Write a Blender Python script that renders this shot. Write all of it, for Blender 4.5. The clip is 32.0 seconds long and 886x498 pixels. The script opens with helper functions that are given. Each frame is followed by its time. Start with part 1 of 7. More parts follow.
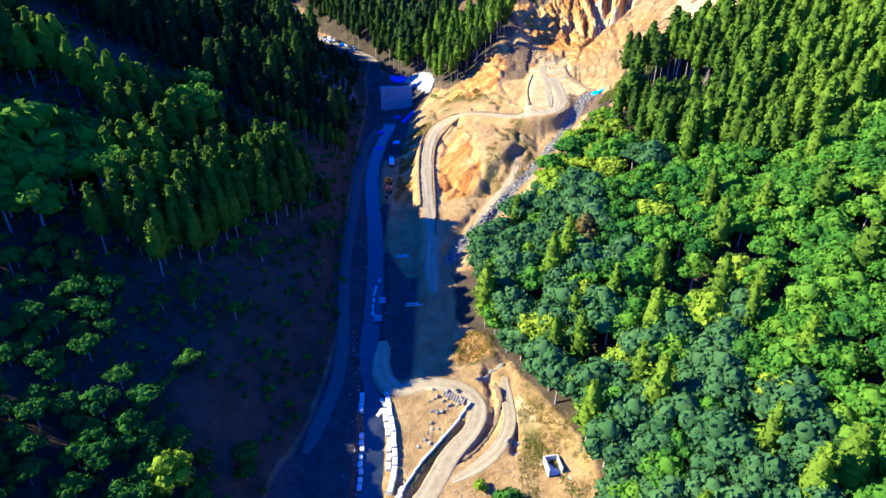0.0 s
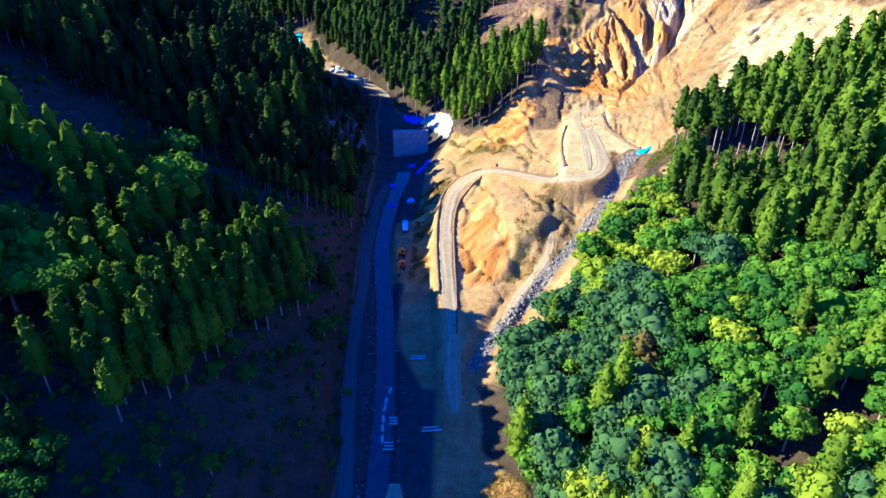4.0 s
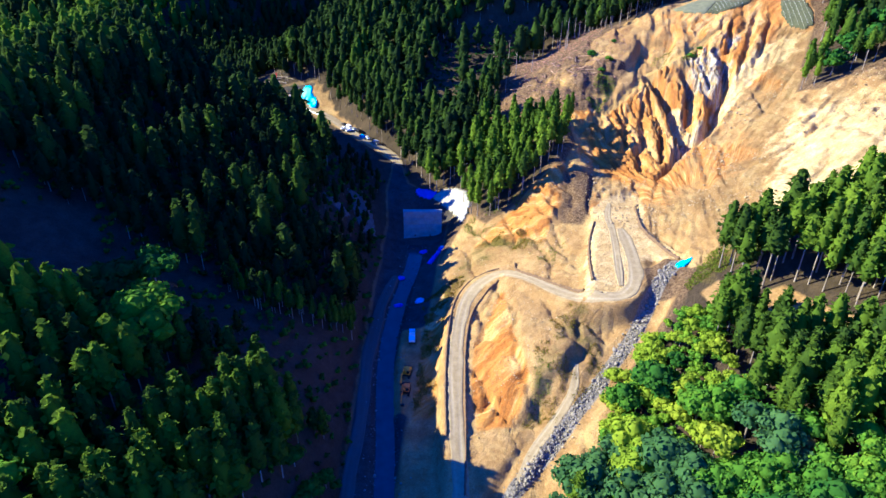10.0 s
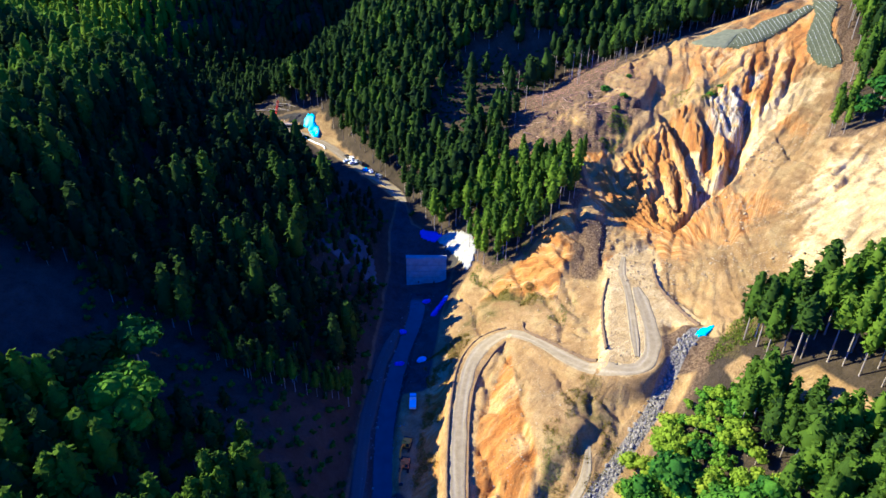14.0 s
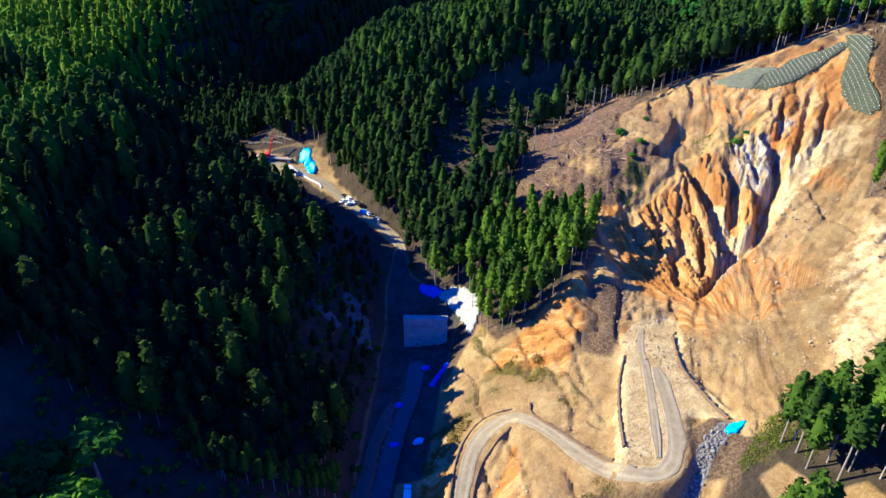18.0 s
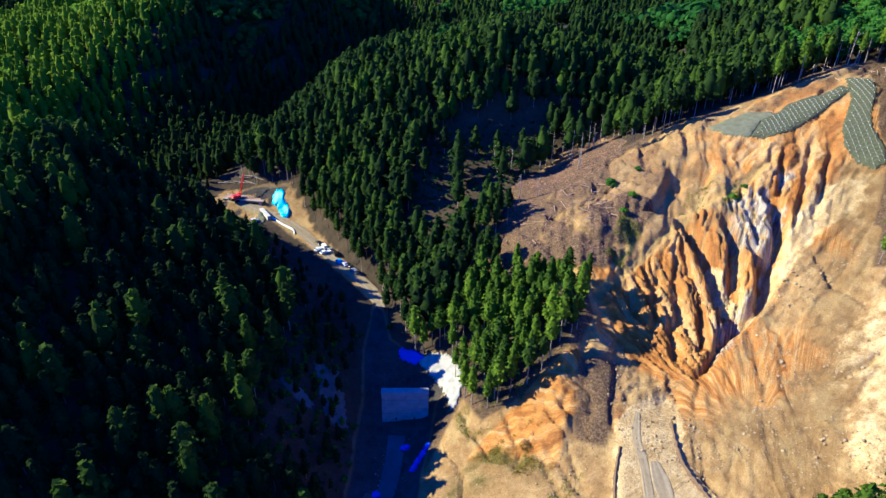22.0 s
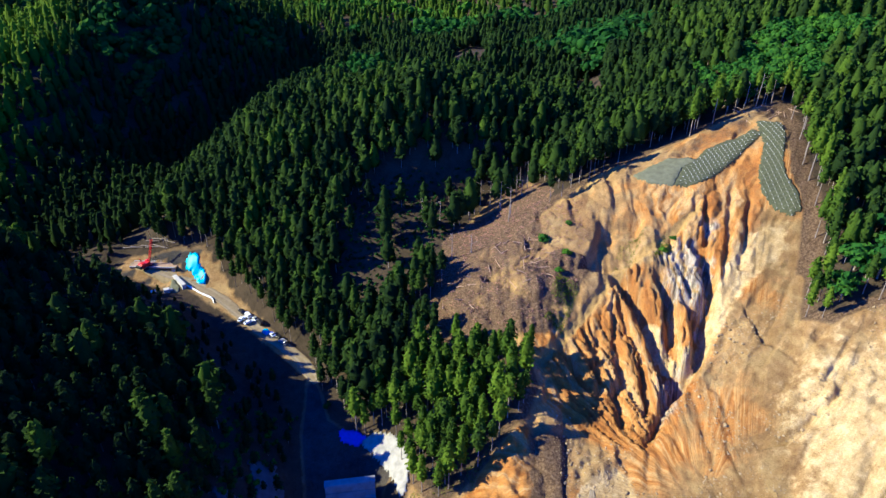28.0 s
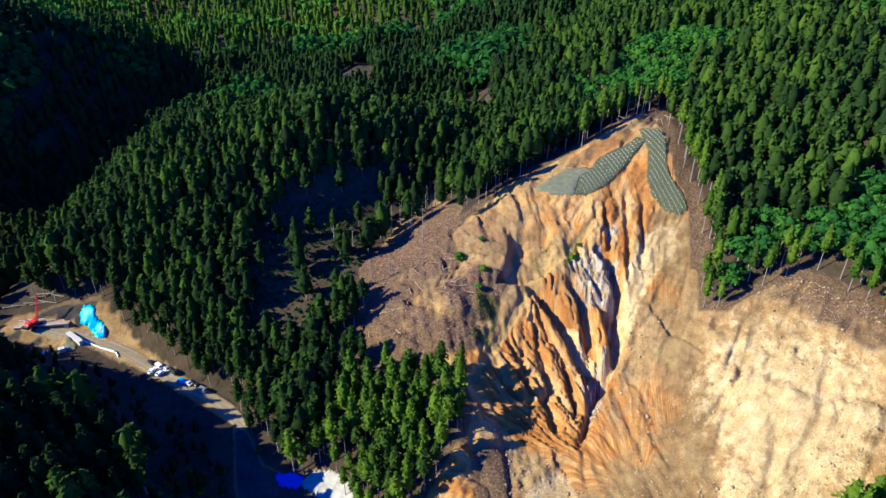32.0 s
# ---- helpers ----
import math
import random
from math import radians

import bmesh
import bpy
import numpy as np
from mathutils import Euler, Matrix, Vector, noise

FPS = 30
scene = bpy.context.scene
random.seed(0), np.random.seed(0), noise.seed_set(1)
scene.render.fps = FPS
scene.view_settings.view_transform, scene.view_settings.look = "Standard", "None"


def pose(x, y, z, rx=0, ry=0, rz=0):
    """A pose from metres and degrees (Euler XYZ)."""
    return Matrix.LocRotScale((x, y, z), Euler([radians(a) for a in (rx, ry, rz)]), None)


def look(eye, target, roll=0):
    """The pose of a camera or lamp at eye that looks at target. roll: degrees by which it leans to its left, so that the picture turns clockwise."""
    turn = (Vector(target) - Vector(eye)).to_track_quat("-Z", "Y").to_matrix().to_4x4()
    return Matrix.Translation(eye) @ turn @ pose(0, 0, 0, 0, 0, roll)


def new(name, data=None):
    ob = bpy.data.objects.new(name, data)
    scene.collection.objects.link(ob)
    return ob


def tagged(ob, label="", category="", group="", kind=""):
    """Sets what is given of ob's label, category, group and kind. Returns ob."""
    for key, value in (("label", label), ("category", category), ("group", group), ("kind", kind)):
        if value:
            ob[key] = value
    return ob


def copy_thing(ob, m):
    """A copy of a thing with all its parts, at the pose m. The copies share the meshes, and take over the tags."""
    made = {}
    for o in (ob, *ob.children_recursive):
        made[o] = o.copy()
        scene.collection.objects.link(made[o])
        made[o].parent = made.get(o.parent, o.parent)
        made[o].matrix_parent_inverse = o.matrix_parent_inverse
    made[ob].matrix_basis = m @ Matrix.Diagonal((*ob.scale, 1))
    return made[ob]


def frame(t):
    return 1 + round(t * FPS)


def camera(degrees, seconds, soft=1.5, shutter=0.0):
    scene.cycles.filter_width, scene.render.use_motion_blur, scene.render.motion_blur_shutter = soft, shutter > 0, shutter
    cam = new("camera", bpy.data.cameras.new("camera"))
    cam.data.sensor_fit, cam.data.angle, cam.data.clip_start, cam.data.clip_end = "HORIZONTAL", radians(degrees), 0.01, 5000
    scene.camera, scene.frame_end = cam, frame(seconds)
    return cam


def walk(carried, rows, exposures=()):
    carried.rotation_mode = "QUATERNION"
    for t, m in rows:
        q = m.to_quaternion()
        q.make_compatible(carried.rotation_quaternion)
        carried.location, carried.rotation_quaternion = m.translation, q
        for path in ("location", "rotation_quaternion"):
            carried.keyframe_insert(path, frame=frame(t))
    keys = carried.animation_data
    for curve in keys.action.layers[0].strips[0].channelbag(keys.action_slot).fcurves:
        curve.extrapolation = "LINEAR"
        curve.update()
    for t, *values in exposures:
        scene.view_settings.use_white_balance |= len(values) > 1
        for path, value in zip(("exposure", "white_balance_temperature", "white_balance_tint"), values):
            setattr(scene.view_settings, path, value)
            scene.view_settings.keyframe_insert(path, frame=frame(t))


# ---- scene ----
# ---- camera: seconds, place in metres, yaw, pitch, roll ----
cam = camera(71.0, 32.0, soft=1.5)
ROWS = [
    (0, 0.00, 0.00, 120.00, 0.000, -29.000, 0.332),
    (0.5, -1.02, 5.66, 120.31, 0.029, -29.070, 0.325),
    (1, -1.85, 11.38, 120.81, 0.081, -29.197, 0.323),
    (1.5, -2.45, 17.12, 121.67, 0.165, -29.286, 0.328),
    (2, -2.86, 22.90, 123.03, 0.255, -29.282, 0.330),
    (2.5, -3.26, 28.69, 124.79, 0.390, -29.253, 0.329),
    (3, -3.68, 34.39, 126.71, 0.588, -29.268, 0.332),
    (3.5, -4.02, 39.71, 128.65, 0.836, -29.300, 0.326),
    (5.5, -4.26, 59.07, 136.64, 1.683, -29.210, 0.324),
    (6, -4.06, 63.15, 138.52, 1.845, -29.227, 0.328),
    (6.5, -3.77, 66.65, 140.28, 2.096, -29.208, 0.326),
    (7, -3.47, 69.81, 142.00, 2.295, -29.174, 0.327),
    (7.5, -3.21, 72.71, 143.71, 2.509, -29.145, 0.323),
    (8, -2.97, 75.38, 145.45, 2.687, -29.149, 0.324),
    (8.5, -2.74, 77.86, 147.21, 2.851, -29.125, 0.328),
    (9, -2.57, 80.35, 148.98, 2.995, -29.130, 0.330),
    (9.5, -2.50, 82.85, 150.66, 3.115, -29.105, 0.327),
    (10, -2.43, 85.28, 152.24, 3.267, -29.130, 0.328),
    (10.5, -2.37, 87.76, 153.72, 3.399, -29.098, 0.335),
    (11, -2.37, 90.29, 155.06, 3.520, -29.104, 0.333),
    (11.5, -2.39, 92.88, 156.36, 3.636, -29.123, 0.334),
    (12, -2.35, 95.45, 157.64, 3.740, -29.090, 0.341),
    (12.5, -2.33, 97.96, 158.92, 3.861, -29.070, 0.333),
    (13, -2.33, 100.50, 160.20, 3.959, -29.059, 0.336),
    (13.5, -2.32, 103.13, 161.49, 4.050, -29.064, 0.332),
    (14, -2.27, 106.01, 162.80, 4.153, -29.043, 0.342),
    (14.5, -2.30, 109.16, 164.03, 4.233, -29.005, 0.340),
    (16.5, -2.14, 123.22, 168.75, 4.678, -28.875, 0.338),
    (17, -2.12, 126.82, 169.87, 4.760, -28.818, 0.338),
    (17.5, -2.11, 130.40, 170.96, 4.853, -28.801, 0.333),
    (18, -2.15, 133.93, 172.09, 4.898, -28.781, 0.334),
    (18.5, -2.20, 137.47, 173.32, 4.947, -28.784, 0.328),
    (19, -2.22, 141.01, 174.75, 5.016, -28.781, 0.320),
    (19.5, -2.13, 144.61, 176.40, 5.076, -28.755, 0.318),
    (20, -1.97, 148.14, 178.24, 5.188, -28.789, 0.332),
    (20.5, -1.80, 151.52, 180.20, 5.183, -28.857, 0.327),
    (21, -1.68, 154.73, 182.15, 4.643, -28.950, 0.336),
    (21.5, -1.66, 157.77, 184.04, 4.003, -29.037, 0.331),
    (22, -1.78, 160.66, 185.86, 3.530, -29.075, 0.321),
    (22.5, -1.92, 163.46, 187.58, 2.900, -29.068, 0.324),
    (23, -2.08, 166.06, 189.24, 1.962, -29.112, 0.326),
    (23.5, -2.28, 168.42, 190.89, 1.108, -29.153, 0.320),
    (24, -2.46, 170.62, 192.54, 0.490, -29.207, 0.326),
    (24.5, -2.63, 172.68, 194.17, -0.012, -29.235, 0.321),
    (25, -2.85, 174.54, 195.79, -0.436, -29.280, 0.324),
    (25.5, -3.21, 176.12, 197.39, -1.188, -29.307, 0.332),
    (27.5, -5.67, 181.31, 203.37, -4.466, -29.376, 0.334),
    (28, -6.53, 182.17, 204.77, -4.796, -29.367, 0.330),
    (28.5, -7.51, 182.69, 206.08, -5.026, -29.330, 0.326),
    (29, -8.46, 183.04, 207.24, -6.124, -29.245, 0.335),
    (29.5, -9.41, 183.33, 208.27, -8.624, -29.210, 0.329),
    (30, -10.52, 183.66, 209.19, -9.832, -29.184, 0.332),
    (30.5, -11.82, 183.99, 210.08, -10.966, -29.111, 0.334),
    (31, -13.31, 184.33, 210.95, -12.016, -29.020, 0.333),
    (31.5, -14.92, 184.73, 211.78, -13.747, -28.962, 0.330),
    (32, -16.56, 185.19, 212.58, -16.216, -28.871, 0.334),
]
walk(cam, [(t, look((x, y, z), (x - 100 * math.sin(radians(a)) * math.cos(radians(p)), y + 100 * math.cos(radians(a)) * math.cos(radians(p)), z + 100 * math.sin(radians(p))), r))
           for t, x, y, z, a, p, r in ROWS],
     exposures=[(0, 2.2, 4500, 8), (9, 2.0, 4500, 8), (19, 1.65, 4500, 8), (32, 1.4, 4500, 8)])

# ---- light ----
SUN_ELEVATION, SUN_TURN = radians(31), math.atan2(-1.0, 0.05)
world = bpy.data.worlds.new("sky")
scene.world = world
world.use_nodes = True
wn = world.node_tree.nodes
sky = wn.new("ShaderNodeTexSky")
sky.sky_type, sky.sun_disc, sky.sun_elevation, sky.sun_rotation = "NISHITA", False, SUN_ELEVATION, SUN_TURN
sky.altitude, sky.air_density, sky.dust_density, sky.ozone_density = 600, 1.2, 0.0, 10.0
wn["Background"].inputs["Strength"].default_value = 0.092
deep = wn.new("ShaderNodeMix")
deep.data_type, deep.blend_type = "RGBA", "MULTIPLY"
deep.inputs["Factor"].default_value = 1.0
deep.inputs["B"].default_value = (0.26, 0.50, 1.25, 1)
world.node_tree.links.new(sky.outputs[0], deep.inputs["A"])
world.node_tree.links.new(deep.outputs["Result"], wn["Background"].inputs["Color"])
sun = new("sun", bpy.data.lights.new("sun", "SUN"))
sun.data.energy, sun.data.angle, sun.data.color = 5.0, radians(0.5), (0.985, 0.75, 0.34)
toward_sun = Vector((math.sin(SUN_TURN) * math.cos(SUN_ELEVATION), math.cos(SUN_TURN) * math.cos(SUN_ELEVATION), math.sin(SUN_ELEVATION)))
sun.matrix_world = look(toward_sun * 600, (0, 0, 0))


# ---- materials ----
class Nodes:
    """A material under construction."""

    def __init__(self, name, rough=0.9, metal=0.0, spec=0.3):
        self.mat = bpy.data.materials.new(name)
        self.mat.use_nodes = True
        self.tree = self.mat.node_tree
        self.bsdf = self.tree.nodes["Principled BSDF"]
        self.bsdf.inputs["Roughness"].default_value = rough
        self.bsdf.inputs["Metallic"].default_value = metal
        self.bsdf.inputs["Specular IOR Level"].default_value = spec
        self.place = self.add("ShaderNodeTexCoord").outputs["Object"]

    def add(self, kind):
        return self.tree.nodes.new(kind)

    def link(self, a, b):
        self.tree.links.new(a, b)

    def noise(self, scale, detail=4.0, rough=0.55, stretch=None):
        n = self.add("ShaderNodeTexNoise")
        n.inputs["Scale"].default_value, n.inputs["Detail"].default_value, n.inputs["Roughness"].default_value = scale, detail, rough
        if stretch:
            m = self.add("ShaderNodeMapping")
            m.inputs["Scale"].default_value = stretch
            self.link(self.place, m.inputs["Vector"])
            self.link(m.outputs[0], n.inputs["Vector"])
        else:
            self.link(self.place, n.inputs["Vector"])
        return n.outputs["Fac"]

    def ramp(self, fac, *stops):
        r = self.add("ShaderNodeValToRGB")
        el = r.color_ramp.elements
        while len(el) < len(stops):
            el.new(0.5)
        for e, (at, col) in zip(el, stops):
            e.position, e.color = at, (*col, 1) if len(col) == 3 else col
        self.link(fac, r.inputs["Fac"])
        return r.outputs["Color"]

    def mix(self, fac, a, b, kind="MIX"):
        m = self.add("ShaderNodeMix")
        m.data_type, m.blend_type = "RGBA", kind
        for socket, v in ((m.inputs["Factor"], fac), (m.inputs["A"], a), (m.inputs["B"], b)):
            if isinstance(v, (int, float)):
                socket.default_value = v
            elif isinstance(v, tuple):
                socket.default_value = (*v, 1)
            else:
                self.link(v, socket)
        return m.outputs["Result"]

    def bump(self, height, strength, distance):
        b = self.add("ShaderNodeBump")
        b.inputs["Strength"].default_value, b.inputs["Distance"].default_value = strength, distance
        self.link(height, b.inputs["Height"])
        self.link(b.outputs[0], self.bsdf.inputs["Normal"])

    def colour(self, c):
        if isinstance(c, tuple):
            self.bsdf.inputs["Base Color"].default_value = (*c, 1)
        else:
            self.link(c, self.bsdf.inputs["Base Color"])
        return self.mat

    def random(self, island=False):
        if island:
            return self.add("ShaderNodeNewGeometry").outputs["Random Per Island"]
        return self.add("ShaderNodeObjectInfo").outputs["Random"]


def plain(name, col, rough=0.6, metal=0.0, wear=0.25, scale=1.5):
    """Paint, concrete or cloth with blotches and grime of its own colour."""
    n = Nodes(name, rough, metal)
    dark = tuple(v * (1 - wear) for v in col)
    c = n.ramp(n.noise(scale, 6), (0.3, dark), (0.7, col))
    n.bump(n.noise(scale * 8, 4), 0.25, 0.02)
    return n.colour(c)


def foliage(name, shades, island=True):
    """Leaf material: shades from dark to light, varied clump by clump, and tree by tree through the tint attribute,
    which also carries painted sun and shade.
    """
    n = Nodes(name, 0.9, 0.0, 0.04)
    at = n.add("ShaderNodeAttribute")
    at.attribute_name = "tint"
    m = n.add("ShaderNodeMath")
    m.operation = "MULTIPLY_ADD"
    n.link(n.random(True), m.inputs[0])
    m.inputs[1].default_value = 0.28
    n.link(at.outputs["Fac"], m.inputs[2])
    tree = n.add("ShaderNodeMath")
    tree.operation = "MULTIPLY_ADD"
    n.link(n.random(), tree.inputs[0])
    tree.inputs[1].default_value = 0.0 if island else 0.45
    n.link(m.outputs[0], tree.inputs[2])
    c = n.ramp(tree.outputs[0], *[(i / (len(shades) - 1), s) for i, s in enumerate(shades)])
    mottled = n.mix(n.ramp(n.noise(1.6, 4, 0.7), (0.35, (0.0, 0.0, 0.0)), (0.65, (1.0, 1.0, 1.0))), n.mix(0.4, c, (0.012, 0.03, 0.008)), c)
    n.bump(n.noise(2.6, 4, 0.7), 0.7, 0.3)
    through_leaf, both = n.add("ShaderNodeBsdfTranslucent"), n.add("ShaderNodeMixShader")
    n.link(mottled, through_leaf.inputs["Color"])
    both.inputs["Fac"].default_value = 0.35
    n.link(n.bsdf.outputs[0], both.inputs[1])
    n.link(through_leaf.outputs[0], both.inputs[2])
    n.link(both.outputs[0], n.tree.nodes["Material Output"].inputs["Surface"])
    return n.colour(mottled)


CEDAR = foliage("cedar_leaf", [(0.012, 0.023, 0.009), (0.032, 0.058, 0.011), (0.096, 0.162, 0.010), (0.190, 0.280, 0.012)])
CEDAR_ONE = foliage("cedar_leaf_single", [(0.012, 0.023, 0.009), (0.032, 0.058, 0.011), (0.096, 0.162, 0.010), (0.190, 0.280, 0.012)], False)
BROAD = foliage("broad_leaf", [(0.014, 0.044, 0.011), (0.036, 0.112, 0.016), (0.102, 0.226, 0.014), (0.215, 0.340, 0.014)])
BROAD_ONE = foliage("broad_leaf_single", [(0.014, 0.044, 0.011), (0.036, 0.112, 0.016), (0.102, 0.226, 0.014), (0.215, 0.340, 0.014)], False)
GREY_GREEN = foliage("grey_green_leaf", [(0.034, 0.080, 0.026), (0.062, 0.135, 0.042), (0.100, 0.190, 0.058)], False)
LIME = foliage("lime_leaf", [(0.15, 0.24, 0.010), (0.25, 0.35, 0.012), (0.34, 0.40, 0.014)], False)
RUSSET = foliage("russet_leaf", [(0.10, 0.055, 0.02), (0.14, 0.09, 0.025), (0.16, 0.12, 0.03)], False)

GRASS = foliage("dry_grass", [(0.13, 0.10, 0.012), (0.24, 0.17, 0.02), (0.20, 0.20, 0.025)])
HERB = foliage("green_herb", [(0.10, 0.12, 0.014), (0.16, 0.20, 0.018), (0.24, 0.29, 0.02)])


def bark():
    n = Nodes("bark", 0.95)
    c = n.ramp(n.noise(2.0, 5, 0.6, (6, 6, 0.6)), (0.3, (0.13, 0.105, 0.085)), (0.7, (0.36, 0.30, 0.25)))
    n.bump(n.noise(6, 4, 0.6, (6, 6, 0.5)), 0.4, 0.05)
    return n.colour(c)


BARK = bark()


def ground_material():
    """One sheet of earth: forest floor, soil, ochre, pale marl, rubble, road grit, litter and grass, by the zones of the plan."""
    n = Nodes("ground", 0.95, 0.0, 0.1)

    def zone(name):
        a = n.add("ShaderNodeAttribute")
        a.attribute_name = name
        s = n.add("ShaderNodeSeparateColor")
        n.link(a.outputs["Color"], s.inputs[0])
        return s.outputs
    z1, z2, z3 = zone("zones"), zone("tints"), zone("cover")
    wide, mid, fine = n.noise(0.035, 5, 0.6), n.noise(0.22, 6, 0.65), n.noise(1.4, 6, 0.7)
    run = n.add("ShaderNodeAttribute")
    run.attribute_name = "flow"

    def flowing(scale, detail=9.0, rough=0.68):
        """Noise drawn out along the run of water."""
        t = n.add("ShaderNodeTexNoise")
        t.inputs["Scale"].default_value, t.inputs["Detail"].default_value, t.inputs["Roughness"].default_value = scale, detail, rough
        n.link(run.outputs["Vector"], t.inputs["Vector"])
        return t.outputs["Fac"]
    streak, thread = flowing(0.26), flowing(0.9, 6, 0.7)

    def broken(mask, by=0.5):
        """A zone's edge broken up by the grain."""
        m = n.add("ShaderNodeMath")
        m.operation = "MULTIPLY_ADD"
        n.link(mid, m.inputs[0])
        m.inputs[1].default_value = by
        n.link(mask, m.inputs[2])
        r = n.add("ShaderNodeMapRange")
        r.inputs["From Min"].default_value, r.inputs["From Max"].default_value = 0.35 + by * 0.5, 0.65 + by * 0.5
        n.link(m.outputs[0], r.inputs["Value"])
        return r.outputs["Result"]
    grit, wash = n.noise(0.7, 8, 0.75), n.noise(0.09, 6, 0.7, (1.0, 1.0, 2.5))
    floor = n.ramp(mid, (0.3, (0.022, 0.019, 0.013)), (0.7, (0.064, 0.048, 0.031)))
    soil = n.ramp(n.mix(0.25, mid, thread), (0.30, (0.185, 0.106, 0.036)), (0.48, (0.330, 0.206, 0.076)), (0.64, (0.445, 0.300, 0.124)))
    soil = n.mix(n.ramp(grit, (0.40, (0.0, 0.0, 0.0)), (0.62, (0.6, 0.6, 0.6))), soil, (0.175, 0.100, 0.034))
    soil = n.mix(n.ramp(wash, (0.50, (0.0, 0.0, 0.0)), (0.60, (0.6, 0.6, 0.6))), soil, (0.42, 0.300, 0.118))
    ochre = n.ramp(streak, (0.30, (0.125, 0.048, 0.011)), (0.42, (0.350, 0.132, 0.018)), (0.52, (0.500, 0.240, 0.048)), (0.60, (0.610, 0.400, 0.150)), (0.68, (0.400, 0.165, 0.025)))
    ochre = n.mix(n.ramp(thread, (0.36, (0.4, 0.4, 0.4)), (0.52, (0.0, 0.0, 0.0))), ochre, (0.165, 0.080, 0.026))
    ochre = n.mix(n.ramp(grit, (0.46, (0.0, 0.0, 0.0)), (0.62, (0.45, 0.45, 0.45))), ochre, (0.200, 0.100, 0.034))
    pale = n.ramp(n.mix(0.4, mid, thread), (0.30, (0.300, 0.198, 0.076)), (0.46, (0.520, 0.365, 0.150)), (0.60, (0.690, 0.525, 0.250)))
    pale = n.mix(n.ramp(grit, (0.46, (0.0, 0.0, 0.0)), (0.62, (0.55, 0.55, 0.55))), pale, (0.205, 0.140, 0.050))
    rock = n.ramp(thread, (0.36, (0.070, 0.060, 0.050)), (0.47, (0.230, 0.190, 0.135)), (0.56, (0.520, 0.440, 0.310)), (0.64, (0.300, 0.150, 0.045)))
    litter = n.ramp(fine, (0.3, (0.040, 0.024, 0.013)), (0.50, (0.108, 0.068, 0.036)), (0.72, (0.235, 0.165, 0.095)))
    grass = n.ramp(fine, (0.3, (0.045, 0.042, 0.008)), (0.7, (0.165, 0.125, 0.025)))
    # Wet grey, darkened further for the shade lying on the valley floor.
    damp_shade = n.ramp(mid, (0.3, (0.020, 0.021, 0.023)), (0.7, (0.064, 0.061, 0.057)))
    rubble = n.ramp(fine, (0.3, (0.085, 0.078, 0.070)), (0.6, (0.265, 0.240, 0.205)))
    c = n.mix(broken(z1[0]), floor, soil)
    c = n.mix(broken(z2[0], 0.9), c, ochre)
    c = n.mix(broken(z2[1], 1.5), c, pale)
    c = n.mix(broken(z2[2], 1.0), c, rock)
    c = n.mix(broken(z3[2], 0.8), c, (0.38, 0.245, 0.075))
    c = n.mix(broken(z3[0], 0.8), c, litter)
    c = n.mix(broken(z1[1], 0.4), c, damp_shade)
    c = n.mix(broken(z1[2], 0.5), c, rubble)
    c = n.mix(broken(z3[1], 1.1), c, grass)
    c = n.mix(n.ramp(wide, (0.3, (0.0, 0.0, 0.0)), (0.7, (0.4, 0.4, 0.4))), c, n.mix(0.6, c, (0.13, 0.085, 0.045)))
    speck = n.noise(2.3, 6, 0.78)
    c = n.mix(1.0, c, n.ramp(n.mix(0.35, speck, grit), (0.36, (0.42, 0.40, 0.38)), (0.47, (0.86, 0.85, 0.84)), (0.56, (1.0, 1.0, 1.0))), "MULTIPLY")
    h = n.mix(0.4, n.mix(0.55, mid, grit), thread)
    n.bump(h, 1.0, 1.1)
    return n.colour(c)


GROUND = ground_material()


def grit_material(name="road_grit", dark=1.0):
    n = Nodes(name, 0.95, 0.0, 0.1)
    c = n.ramp(n.noise(0.5, 6, 0.7), (0.3, (0.200, 0.150, 0.078)), (0.7, (0.310, 0.245, 0.138)))
    at = n.add("ShaderNodeAttribute")
    at.attribute_name = "track"
    c = n.mix(at.outputs["Fac"], c, n.ramp(n.noise(1.2, 5), (0.3, (0.280, 0.225, 0.135)), (0.7, (0.375, 0.310, 0.195))))
    n.bump(n.noise(3, 5, 0.7), 0.5, 0.1)
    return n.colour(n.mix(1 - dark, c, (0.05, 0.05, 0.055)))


GRIT = grit_material()
# Darkened copy of the road grit, holding the shade over the floor track.
SHADE_GRIT = grit_material("shade_grit", 0.16)


def stone_material(name, dark, light):
    n = Nodes(name, 0.9)
    c = n.ramp(n.random(True), (0.0, dark), (1.0, light))
    c = n.mix(n.ramp(n.noise(1.2, 5), (0.35, (0.0, 0.0, 0.0)), (0.7, (0.5, 0.5, 0.5))), c, dark)
    n.bump(n.noise(3, 5, 0.7), 0.5, 0.15)
    return n.colour(c)


STONE = stone_material("stream_stone", (0.075, 0.068, 0.060), (0.28, 0.245, 0.20))
BERM = stone_material("berm_earth", (0.09, 0.055, 0.03), (0.17, 0.11, 0.06))
CONCRETE = plain("concrete", (0.45, 0.44, 0.42), 0.9, 0, 0.25, 0.6)
# Dark grey of stains and of the shade that should cover the dam.
DAM_CONCRETE = plain("stained_shade_concrete", (0.27, 0.27, 0.27), 0.9, 0, 0.35, 0.5)
PALE_EARTH = plain("pale_earth", (0.36, 0.265, 0.145), 0.95, 0, 0.3, 0.35)
PALE_CONCRETE = plain("pale_concrete", (0.54, 0.51, 0.46), 0.9, 0, 0.3, 1.2)
